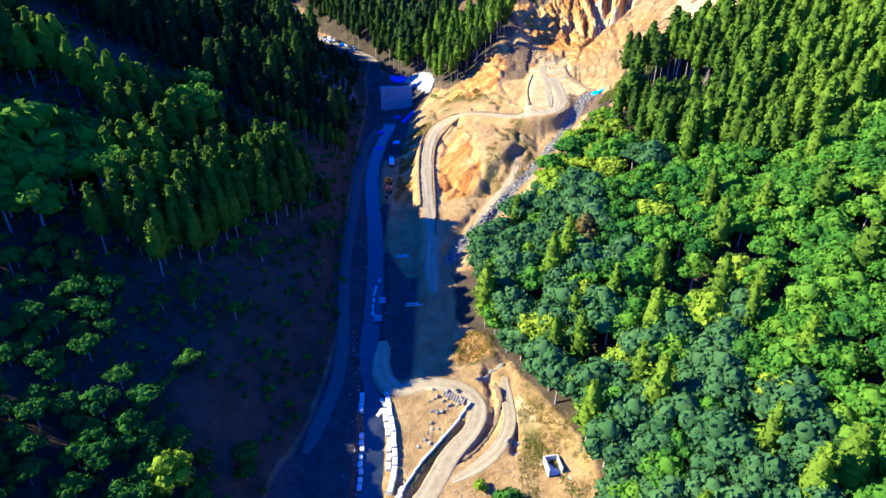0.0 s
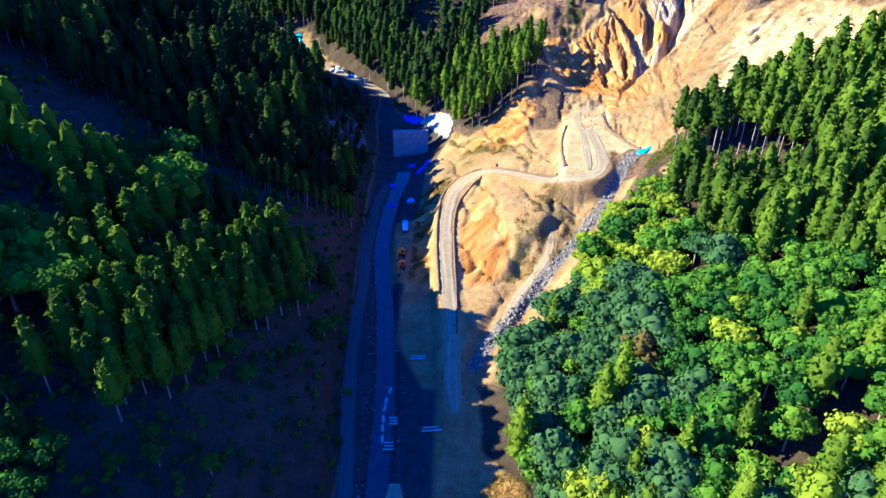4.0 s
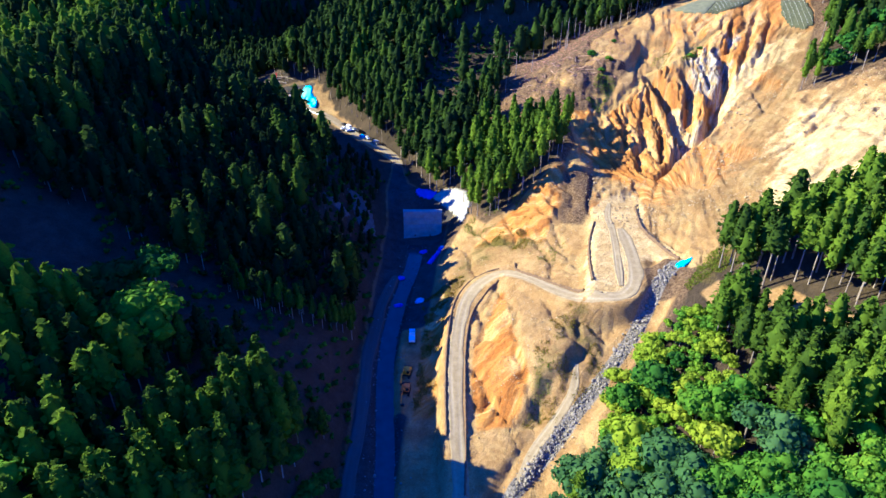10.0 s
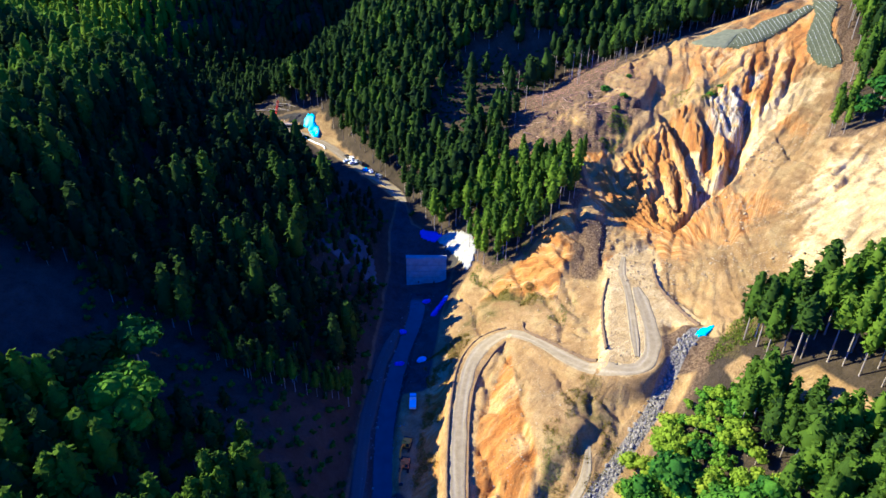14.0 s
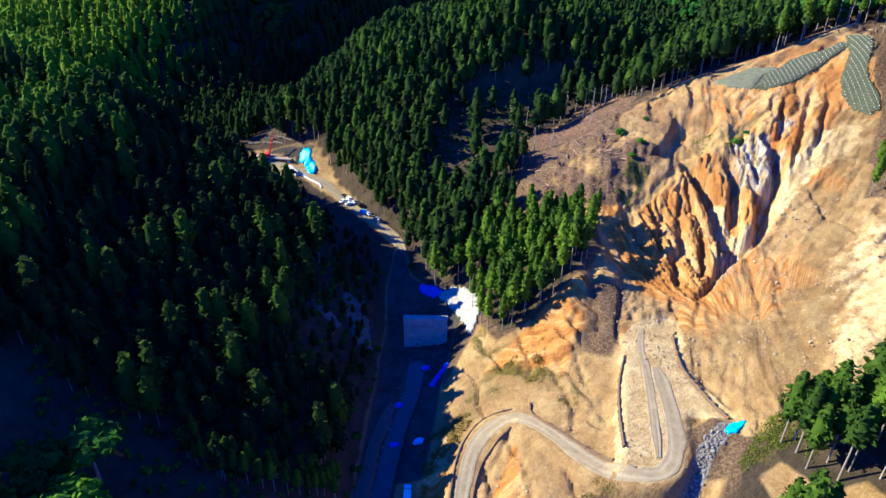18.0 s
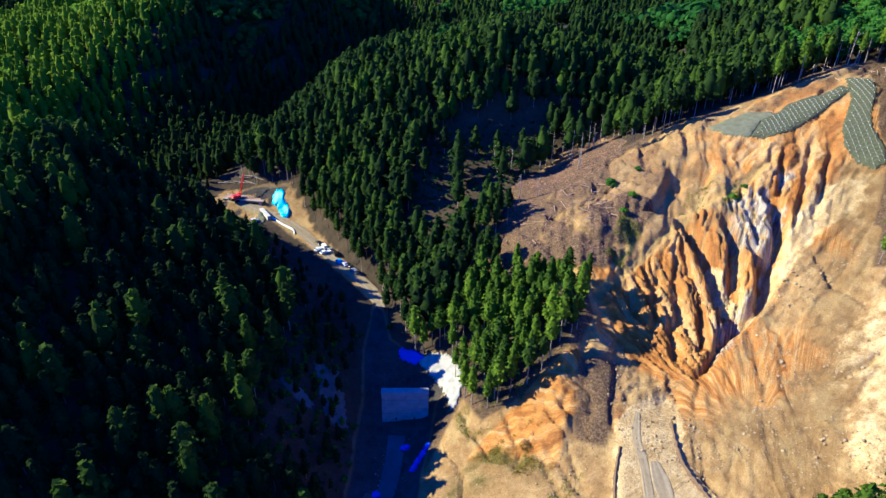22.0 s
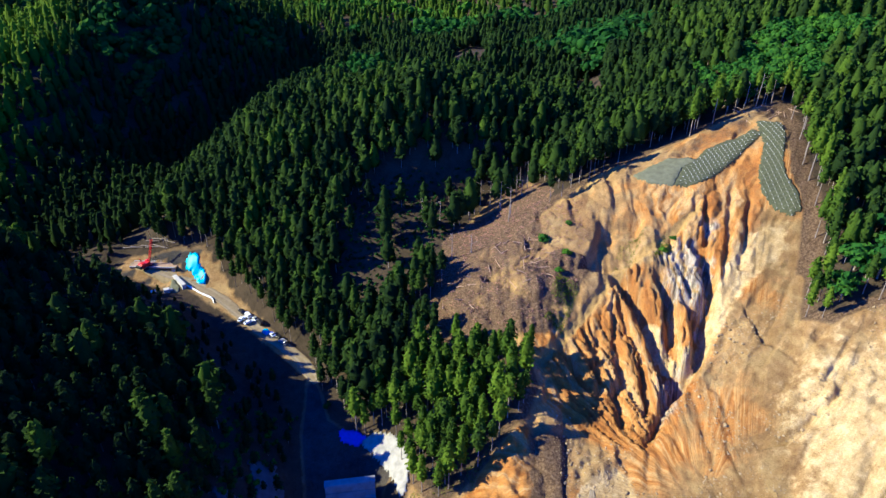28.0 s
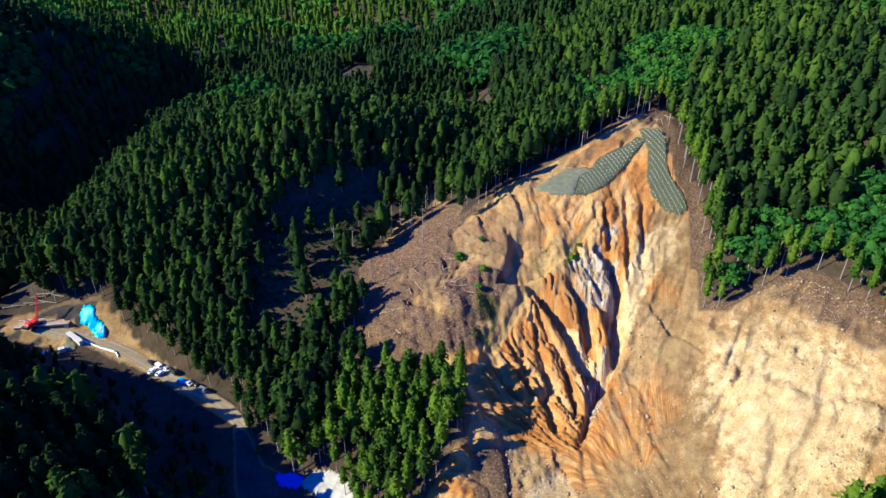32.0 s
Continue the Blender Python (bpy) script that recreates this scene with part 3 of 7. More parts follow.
CLEFTS = [[(72, 369, 2), (74, 367, 5), (76, 361, 6), (78, 354, 6), (79, 346, 6), (81, 336, 6), (82, 329, 6), (74, 320, 3), (66, 313, 1.5)], [(87, 365, 4), (88, 357, 5), (85.5, 347, 5), (84, 339, 5), (85, 334, 4), (82, 328, 3)],
          [(101, 372, 3), (103, 365, 5), (102, 357, 6), (98, 352, 6), (96, 344, 6), (92, 338, 5), (86, 331, 4), (82, 327, 3)], [(92, 356, 2), (95, 351, 4), (94, 344, 4), (91, 338, 3)], [(47, 349, 2), (49, 347, 4), (52, 342, 4), (54, 336, 3)],
          [(69, 356, 1), (68, 345, 2.6), (66, 336, 2.6), (62, 331, 3), (63, 322, 3)], [(74, 345, 1.5), (73, 334, 2.4), (70, 323, 2)], [(62, 352, 1), (60, 343, 2.0), (58, 333, 1.6)],
          [(112, 388, 1), (108, 379, 2.4), (105, 371, 2.6)], [(122, 392, 0.6), (117, 380, 1.6), (112, 368, 1.8), (107, 358, 1.4)], [(127, 386, 0.6), (121, 374, 1.4), (114, 361, 1.4)], [(94, 366, 2), (95, 358, 2), (93, 350, 1.5)],
          [(94, 301, 1), (100, 298.5, 1.6), (108, 302, 1.8), (116, 306, 1.8), (119, 308, 1)], [(110, 348, 0.6), (111, 336, 1.0), (114, 321, 0.8)]]
PATHS = [[(45, 392, 88), (42, 384, 86), (37, 377, 84), (27, 381, 80)], [(27, 381, 80), (36, 369, 82), (40, 362, 79), (51, 360, 78)], [(27, 381, 80), (23, 370, 75), (29, 358, 73), (41, 343, 69)],
         [(41, 344, 70), (56, 356, 77), (74, 370, 88), (91, 376, 95), (106, 384, 103)], [(33, 402, 0), (58, 408, 0), (84, 416, 0)]]
CRACKS = [[(8, 275, 0), (3, 263, 0), (-3, 255, 0), (-3, 245, 0), (-4, 233, 0), (-2, 219, 0)], [(0, 259, 0), (2, 248, 0), (-2, 243, 0)], [(12, 279, 0), (15, 275, 0), (17, 271, 0)], [(1, 219, 0), (3, 223, 0), (6, 225, 0)], [(7, 224, 0), (6, 219, 0), (3, 215, 0)]]
RUST = [(9, 390), (27, 401), (48, 401), (61, 420), (57, 455), (39, 451), (21, 420)]
PURPLE = [(39, 378), (55, 382), (66, 373), (53, 362), (42, 365)]
HOLLOW = [(72, 391), (86, 386), (80, 372), (66, 371), (60, 373), (67, 380)]
SPUR = [(32, 324), (30, 307), (23, 289), (15, 292), (-3, 298), (10, 311), (23, 320)]
BANK = [(8, 268), (-1, 246), (-2, 230), (0, 214), (11, 214), (15, 229), (11, 244)]


def saw(a):
    return np.abs((a % 1.0) - 0.5) * 2


def gully_lines(x, y):
    """Broad ribs, narrower ribs and runnels that fan out above the foot of the scarp; 0 in a gully, 1 on a crest."""
    turn, reach = np.arctan2(x - 76, y - 300), np.hypot(x - 76, y - 300)
    wobble = grain(x, y, 16, 31, 3) * 0.09
    return saw((turn + wobble) * 5.6 + 0.35) ** 0.5, saw((turn + wobble * 1.7) * 15.0 + 0.03 * reach) ** 0.7, saw((turn + wobble * 2.2) * 37.0 + 0.05 * reach)


def flow_lines(x, y):
    """Coordinates across and along the run of water over the slide: fanning out above its foot, running west over its east side."""
    turn, reach = np.arctan2(x - 76, y - 292), np.hypot(x - 76, y - 292)
    east = smooth_steps(x - 0.55 * (y - 300), 84, 104)
    wob = grain(x, y, 13, 37, 3)
    across = turn * 62 * (1 - east) + (0.55 * x - 0.84 * y) * east + wob * 3.0 + grain(x, y, 4.0, 36, 3) * 1.1
    down = reach * (1 - east) + (0.84 * x + 0.55 * y) * east
    return across, down


def height(x, y):
    """The finished ground."""
    x, y = np.asarray(x, float), np.asarray(y, float)
    z = base_height(x, y)
    slide, bench, valley = inside(SLIDE, x, y), inside(BENCH, x, y), inside(VALLEY, x, y)
    bare = np.maximum(np.maximum(slide, bench), valley)
    far = smooth_steps(y, 560, 900)
    z = z + (1 - bare) * grain(x, y, 26, 3, 4) * (1.6 + 9 * far) + (1 - bare) * smooth_steps(y, 425, 480) * grain(x, y, 70, 9, 3) * 17  + far * grain(x, y, 210, 8, 3) * 34
    z = z + smooth_steps(np.abs(x + 20), 420, 900) * (30 + 40 * grain(x, y, 300, 5, 3))
    # the slide: lumps, runnels and the fan of gullies under its head
    z = z + slide * (grain(x, y, 14, 21, 5) * 0.7 + 0.7 * (0.3 - np.abs(grain(x + 0.5 * y, y - 0.2 * x, 9, 26, 5))) + 0.45 * grain(x, y, 2.6, 27, 3)) + bench * (1 - valley) * (grain(x, y, 7, 22, 4) * 0.6 + grain(x, y, 2.4, 24, 2) * 0.25) + valley * (grain(x, y, 6, 23, 3) * 0.25 + grain(x, y, 1.8, 25, 2) * 0.16)
    turn = np.arctan2(x - 76, y - 300)
    reach = np.hypot(x - 76, y - 300)
    wobble = grain(x, y, 16, 31, 3) * 0.09
    fan = inside(GULLIES, x, y, 3.0)
    _, fine_ribs, hair = gully_lines(x, y)
    z = z + fan * (0.9 * (fine_ribs - 0.6) + 0.8 * (hair - 0.5) - 1.0 * np.clip(1 - saw((turn + wobble * 1.5) * 12.0 + 0.2) / 0.3, 0, 1) - 0.8 * np.clip(1 - saw((turn + wobble * 2) * 27.0) / 0.35, 0, 1) + 0.4 * grain(x, y, 3.0, 33, 3) - 0.9 * np.abs(grain(turn * 60, reach * 0.12, 4.0, 34, 4)))
    across, down = flow_lines(x, y)
    scarp_face = np.clip(fan + 0.55 * inside([(80, 385), (100, 396), (128, 400), (140, 403), (131, 384), (134, 374), (118, 358), (96, 362)], x, y, 5), 0, 1)
    thread = np.abs(grain(across, down * 0.10, 5.0, 38, 4))
    z = z - slide * (0.18 + 1.65 * scarp_face) * np.clip(0.30 - thread, 0, 1) / 0.30 + slide * scarp_face * 0.8 * np.abs(grain(across + 40, down * 0.16, 2.6, 39, 2))
    for cleft in CLEFTS:
        d, deep = along(cleft, x + grain(x, y, 7, 35, 3) * 1.6, y + grain(x, y, 7, 36, 3) * 1.6)
        z = z - slide * 1.35 * deep * np.clip(1 - d / (0.8 + deep * 0.5), 0, 1)
    east = smooth_steps(x, 84, 102)
    c1, c2 = x - 0.12 * y, 0.62 * x - 0.78 * y
    rill1 = np.abs(grain(c1 + 0 * x, y * 0.22, 7.0, 41, 4))
    rill2 = np.abs(grain(c2, (0.78 * x + 0.62 * y) * 0.22, 7.0, 42, 4))
    rills = (rill1 * (1 - east) + rill2 * east)
    z = z - slide * (1 - fan) * (1.5 * np.clip(0.34 - rills, 0, 1) / 0.34 - 0.4)
    dig = np.abs(grain(x * 0.9 + 31, y * 0.9, 24, 44, 3))
    z = z - slide * (1 - fan) * 0.8 * np.clip(0.06 - dig, 0, 1) / 0.06
    # a hollow scarp in the upper west part, and the step in the pale east slope
    hollow = inside(HOLLOW, x, y, 1.6)
    z = z - 4.6 * hollow * slide
    z = z + 1.4 * inside([(48, 313), (55, 311), (56, 304.5), (48, 303.5)], x, y, 2.0)
    step = inside([(20, 384), (40, 378), (54, 366), (53, 361), (40, 364), (28, 372)], x, y, 1.2) + inside(PURPLE, x, y, 1.5)
    z = z + slide * (0.9 * step + 0.7 * (saw(z / 5.5) > 0.5) * inside(LITTER, x, y, 2))
    for path in PATHS:
        z = z - 0.9 * slide * (1 - smooth_steps(along(path, x, y)[0], 0.9, 2.0))
    cut = inside([(122, 327), (136, 322), (143, 304), (147, 288), (140, 276), (126, 290), (118, 312)], x, y, 2.5)
    z = z - 2.2 * cut
    # bench hill: eroded bank between the haul road and the stream
    bank = inside(BANK, x, y, 2.0)
    z = z + bank * (grain(x, y, 6, 51, 5) * 1.6 - 0.6)
    cracks = np.abs(grain(x * 1.0 + 0.4 * y, y * 0.35, 9, 52, 4))
    z = z - bench * (1 - valley) * 1.6 * np.clip(0.11 - cracks, 0, 1) / 0.11
    for crack in CRACKS:
        z = z - 1.0 * (1 - smooth_steps(along(crack, x + grain(x, y, 5, 54, 2), y)[0], 0.3, 1.1))
    spur = inside(SPUR, x, y, 2.5)
    z = z + spur * (1.6 * np.abs(grain(x - y, (x + y) * 0.3, 9, 57, 4)) + 1.2 * grain(x, y, 5, 58, 3))
    scarp = inside([(11, 214), (20, 226), (33, 236), (30, 229), (20, 214)], x, y, 2.0)
    z = z - 2.0 * scarp
    # trackways, stream bed and channel
    d, h = along(CURVES["stream"], x, y)
    w = 1 - smooth_steps(d, 3.2, 7.0)
    z = z * (1 - w) + (h + grain(x, y, 3, 61, 3) * 0.5) * w
    for name, half, edge in (("haul", 3.2, 6.4), ("lower", 3.0, 4.2), ("side", 2.0, 3.2), ("floor", 2.6, 6.0), ("upstream", 4.0, 8.0), ("torrent", 1.8, 4.0)):
        d, h = along(CURVES[name], x, y)
        w = 1 - smooth_steps(d, half, edge)
        z = z * (1 - w) + h * w
    flat = inside(APRON, x, y, 2.5)
    top = 46.8 + (y - 252) * 0.118 + (x - 48) * 0.05 + grain(x, y, 8, 71, 3) * 0.25
    z = z * (1 - flat) + top * flat
    for line, half, deep in DITCHES:
        z = z - deep * (1 - smooth_steps(along(line, x, y)[0], half * 0.6, half * 1.7))
    z = z + inside(MOUND, x, y, 2) * (1.6 + grain(x, y, 4, 83, 3) * 0.8)
    z = z - 3.0 * inside([(-138, 444), (-114, 441.5), (-113.5, 431), (-125, 425), (-142, 430)], x, y, 1.6)
    for sheet in (HEAD_FRAME, RIM_FRAME, SEEDED):
        w = inside(sheet, x, y, 2.0)
        z = z * (1 - w) + (base_height(x, y) + 0.3) * w
    d, h = along(CURVES["channel"], x, y)
    w = 1 - smooth_steps(d, 2.4, 4.6)
    z = z * (1 - w) + np.minimum(z, h + grain(x, y, 2.5, 81, 2) * 0.3) * w
    return z


def mesh_object(name, verts, faces, material, parent=None, smooth=False):
    """An object from arrays of corners and of equal-sided faces."""
    me = bpy.data.meshes.new(name)
    verts, faces = np.asarray(verts, np.float32), np.asarray(faces, np.int32)
    me.vertices.add(len(verts))
    me.vertices.foreach_set("co", verts.ravel())
    n, k = faces.shape
    me.loops.add(n * k)
    me.loops.foreach_set("vertex_index", faces.ravel())
    me.polygons.add(n)
    me.polygons.foreach_set("loop_start", np.arange(0, n * k, k, dtype=np.int32))
    if smooth:
        me.polygons.foreach_set("use_smooth", np.ones(n, bool))
    me.update(calc_edges=True)
    for m in material if isinstance(material, (list, tuple)) else [material]:
        me.materials.append(m)
    ob = new(name, me)
    if parent:
        ob.parent = parent
    return ob


def put_colour(ob, name, rgb):
    a = ob.data.attributes.new(name, "FLOAT_COLOR", "POINT")
    a.data.foreach_set("color", np.concatenate([rgb, np.ones((len(rgb), 1))], 1).astype(np.float32).ravel())


def put_value(ob, name, values):
    a = ob.data.attributes.new(name, "FLOAT", "POINT")
    a.data.foreach_set("value", np.asarray(values, np.float32))


def grid_faces(rows, cols):
    i = np.arange(rows * cols).reshape(rows, cols)
    return np.stack([i[:-1, :-1], i[:-1, 1:], i[1:, 1:], i[1:, :-1]], -1).reshape(-1, 4)


SHEET = {}


def ground_z(x, y):
    """Height of the built ground sheet at places in the plan."""
    x, y = np.asarray(x, float), np.asarray(y, float)
    xs, ys, z = SHEET["xs"], SHEET["ys"], SHEET["z"]
    i = np.clip(np.searchsorted(xs, x) - 1, 0, len(xs) - 2)
    j = np.clip(np.searchsorted(ys, y) - 1, 0, len(ys) - 2)
    u, v = (x - xs[i]) / (xs[i + 1] - xs[i]), (y - ys[j]) / (ys[j + 1] - ys[j])
    return (z[j, i] * (1 - u) + z[j, i + 1] * u) * (1 - v) + (z[j + 1, i] * (1 - u) + z[j + 1, i + 1] * u) * v


def build_ground():
    def steps(*runs):
        out = [runs[0][0]]
        for lo, hi, step in runs:
            out += list(np.arange(lo + step, hi + step * 0.5, step))
        return np.array(out)
    xs = steps((-2400, -600, 100), (-600, -260, 12), (-260, -64, 4), (-64, 38, 0.85), (38, 136, 0.55), (136, 160, 0.85), (160, 260, 4), (260, 500, 12), (500, 2400, 100))
    ys = steps((-700, 20, 40), (20, 92, 4), (92, 312, 0.85), (312, 392, 0.55), (392, 432, 0.85), (432, 560, 4), (560, 900, 12), (900, 1700, 32), (1700, 4000, 115))
    gx, gy = np.meshgrid(xs, ys)
    x, y = gx.ravel(), gy.ravel()
    z = height(x, y)
    SHEET.update(xs=xs, ys=ys, z=z.reshape(gx.shape))
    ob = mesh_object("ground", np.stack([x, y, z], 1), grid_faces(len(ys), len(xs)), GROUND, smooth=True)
    slide, bench, valley = inside(SLIDE, x, y), inside(BENCH, x, y), inside(VALLEY, x, y)
    fan, pale = inside(GULLIES, x, y, 4), inside(PALE, x, y, 17)
    bare = np.maximum.reduce([slide, bench, valley, inside(CLEARED, x, y) * 0.6, inside(RUST, x, y, 2) * 0.7, inside(EAST_GAP, x, y, 2) * 0.9, inside(CUT_BANK, x, y, 1.5)])
    stream = 1 - smooth_steps(along(CURVES["stream"], x, y)[0], 1.2, 3.0)
    # Wet and shade in one mask; the sunlit yard and pad stay out.
    wet_shade = valley * (1 - bench) * smooth_steps(-x, 4, 12) * np.maximum(smooth_steps(y, 132, 138), smooth_steps(-x, 14, 17)) * (1 - inside([(-28, 228), (-13, 224), (-12, 264), (-27, 262)], x, y, 2))
    bank = inside(BANK, x, y, 2.0)
    west_bank = inside([(-20, 224), (-12, 222), (-11, 266), (-19, 266)], x, y, 3)
    spur_bank = inside(SPUR, x, y, 3)
    n1, n2 = grain(x, y, 22, 101, 4), grain(x, y, 10, 102, 4)
    ochre = np.clip(fan * (0.75 + 0.6 * n1) + bank * 0.95 + west_bank * 0.8 + spur_bank * 0.9 + slide * (0.30 + 0.85 * n1) * (1 - pale) + bench * 0.15 * n2, 0, 1)
    head = inside([(80, 385), (100, 396), (128, 398), (142, 402), (140, 385), (118, 368), (96, 366)], x, y, 6)
    ochre = np.clip(ochre + head * 0.4 + inside([(6, 388), (27, 402), (50, 404), (57, 416), (40, 420), (20, 412)], x, y, 3) * 0.9 + inside(MOUND, x, y, 2) * 0.6 + inside(CUT_BANK, x, y, 2) * 0.3, 0, 1)
    white = inside([(134, 372), (120, 373), (106, 359), (97, 347), (85, 336), (84, 329), (99, 341), (112, 353), (130, 362)], x, y, 3)
    palev = np.clip(pale * (0.75 + 0.5 * n1) + white * 0.9 + (1 - smooth_steps(along([(79, 352, 0), (81.5, 345, 0), (84, 338, 0)], x, y)[0], 1.0, 3.2)) * 0.9 + inside(APRON, x, y, 2) * 1.3 + inside(EAST_PALE, x, y, 2) * 0.9 + inside([(-13, 264), (-11, 271), (-13, 275), (-16, 269)], x, y, 1) * 0.9, 0, 1)
    rock = np.clip(fan * (0.45 + 0.9 * n2) * (0.35 + 0.65 * smooth_steps(x - 0.35 * (y - 340), 70, 88)), 0, 1)
    edge = np.maximum(inside(SLIDE, x, y, 9), inside(BENCH, x, y, 6)) * (1 - bare)
    litter = np.clip(edge * 2.2 + inside(LITTER, x, y, 3) * (0.85 + 0.8 * n1) * (1 - 0.5 * smooth_steps(x, 40, 56)) + inside(PURPLE, x, y, 2) * 0.9 + inside(MUD, x, y, 2) * 1.1 + inside(DARK_STRIP, x, y, 3) * 0.75 + inside(HEAD_CUT, x, y, 2) * 0.5 + inside([(146, 426), (157, 431), (161, 428), (151, 409), (143, 386), (143, 372), (137, 358), (130, 347), (128, 352), (139, 372), (142, 381), (141, 388), (148, 405), (152, 416)], x, y, 2) * 0.8 + inside(CLEARED, x, y) * 0.7 + inside(RUST, x, y, 3) * (0.5 + 0.9 * n2) + inside(EAST_BENCH, x, y, 4) * 0.6, 0, 1)
    top = inside([(14, 216), (16, 246), (32, 250), (40, 240), (34, 232), (24, 224)], x, y, 4)
    grass = np.clip(top * (0.62 + 0.7 * n1) + inside([(-18, 262), (-10, 262), (0, 284), (14, 286), (20, 282), (24, 290), (6, 300), (-8, 296)], x, y, 3) * 0.55
                    + inside([(18, 90), (40, 90), (40, 112), (22, 132), (18, 120)], x, y, 3) * (0.45 + 0.6 * n2) + spur_bank * 0.3 + inside([(60, 250), (72, 262), (84, 268), (90, 262), (70, 248)], x, y, 4) * 0.6 - 0.1, 0, 1)
    # The sunlit upper track stays out of the painted shade.
    wet_shade = wet_shade * (1 - smooth_steps(y, 368, 380) * (1 - smooth_steps(along(CURVES["upstream"], x, y)[0], 3.2, 5)))
    wet_shade = np.maximum(wet_shade * (1 - inside(CUT_BANK, x, y, 1)), 0)
    put_colour(ob, "zones", np.stack([bare, wet_shade * 0.9, stream], 1))
    put_colour(ob, "tints", np.stack([ochre * bare, palev * bare, rock], 1))
    crest = gully_lines(x, y)
    veins = fan * np.clip(1.3 * (1 - crest[1]) - 0.5 + 0.6 * n2, 0, 1) * (0.3 + 0.6 * smooth_steps(x, 60, 100))
    for path in PATHS:
        veins = np.maximum(veins, (1 - smooth_steps(along(path, x, y)[0], 0.8, 2.6)) * 0.9)
    veins = np.maximum(veins, 1 - smooth_steps(along([(22, 125.4, 0), (26.8, 116.3, 0), (31, 108, 0), (34, 101.5, 0)], x, y)[0], 0.3, 1.0))
    across, down = flow_lines(x, y)
    put_colour(ob, "flow", np.stack([across, down * 0.14, z * 0.05], 1))
    put_colour(ob, "cover", np.stack([litter, grass, veins], 1))
    tagged(ob, "valley ground of tan soil, ochre scarps, rubble and forest floor", "ground", kind="structure")


build_ground()


def build_road(name, key, half, label, material=None):
    """A graded earth road with two lighter wheel tracks, laid on its bench."""
    line = CURVES[key]
    tang = np.gradient(line, axis=0)
    side = np.stack([tang[:, 1], -tang[:, 0]], 1)
    side /= np.linalg.norm(side, axis=1, keepdims=True)
    offs = np.linspace(-1, 1, 17)
    v, track = [], []
    for i, p in enumerate(line):
        ends = min(1.0, 0.45 + 0.12 * min(i, len(line) - 1 - i))
        wide = [half * ends * (1 + 0.3 * grain(np.array([i * 1.0]), np.array([3.0 + 40 * q + half]), 7, 7, 3)[0]) for q in (0, 1)]
        for o in offs:
            w = wide[0] if o < 0 else wide[1]
            px, py = p[0] + side[i, 0] * o * w, p[1] + side[i, 1] * o * w
            rut = math.exp(-((abs(o + 0.06 * math.sin(i * 0.31)) - 0.42) / 0.16) ** 2) * (0.6 + 0.4 * math.sin(i * 0.23 + 3 * o))
            v.append((px, py, p[2] + 0.10 - 0.07 * rut - 0.35 * max(0, abs(o) - 0.86) / 0.14))
            track.append(rut)
    v = np.array(v)
    inner = np.tile(np.abs(offs) < 0.9, len(line))
    v[:, 2] = np.where(inner, np.maximum(v[:, 2], ground_z(v[:, 0], v[:, 1]) + 0.05), np.minimum(v[:, 2], ground_z(v[:, 0], v[:, 1]) - 0.1))
    v[:, 2] += grain(v[:, 0], v[:, 1], 2.5, 13, 3) * 0.05
    ob = mesh_object(name, v, grid_faces(len(line), len(offs))[:, ::-1], material or GRIT, smooth=True)
    put_value(ob, "track", track)
    return tagged(ob, label, "road", kind="structure")


build_road("road", "haul", 2.6, "pale graded earth haul road winding up the slide")
build_road("road", "lower", 2.9, "pale gravel site road looping beside the channel")
build_road("road", "side", 2.0, "pale gravel side track beside a ditch")
build_road("road", "floor", 2.2, "rutted track along the valley floor, shade in its dark grey", SHADE_GRIT)
build_road("road", "torrent", 1.6, "narrow tan earth track beside the torrent bed")
build_road("road", "pad", 1.5, "pale wheel tracks over the graded working pad")
build_road("road", "upstream", 3.0, "tan earth track beside the upper stream")


def stream_water():
    line = CURVES["channel"]
    tang = np.gradient(line, axis=0)
    side = np.stack([tang[:, 1], -tang[:, 0]], 1)
    side /= np.linalg.norm(side, axis=1, keepdims=True)
    offs = np.linspace(-2.9, 2.9, 7)
    v = np.array([(p[0] + side[i, 0] * o, p[1] + side[i, 1] * o, p[2] + 0.35) for i, p in enumerate(line) for o in offs])
    ob = mesh_object("water", v, grid_faces(len(line), len(offs))[:, ::-1], WATER, smooth=True)
    tagged(ob, "dark shallow stream water in the valley channel", "water", kind="structure")


stream_water()


# ---- trees ----
rng = np.random.default_rng(7)


def lumpy(rings, sides, radius_of, rngs, jitter):
    """A closed, uneven spindle: radius_of gives (height, radius) ring by ring. Quads."""
    v = []
    for i in range(rings):
        h, r = radius_of(i / (rings - 1))
        for s in range(sides):
            a = 2 * math.pi * (s + 0.5 * (i % 2)) / sides
            k = r * (1 + jitter * rngs.uniform(-1, 1))
            v.append((k * math.cos(a), k * math.sin(a), h + jitter * rngs.uniform(-.3, .3) * r))
    f = []
    for i in range(rings - 1):
        for s in range(sides):
            a, b = i * sides + s, i * sides + (s + 1) % sides
            f.append((a, b, b + sides, a + sides))
    return np.array(v), np.array(f)


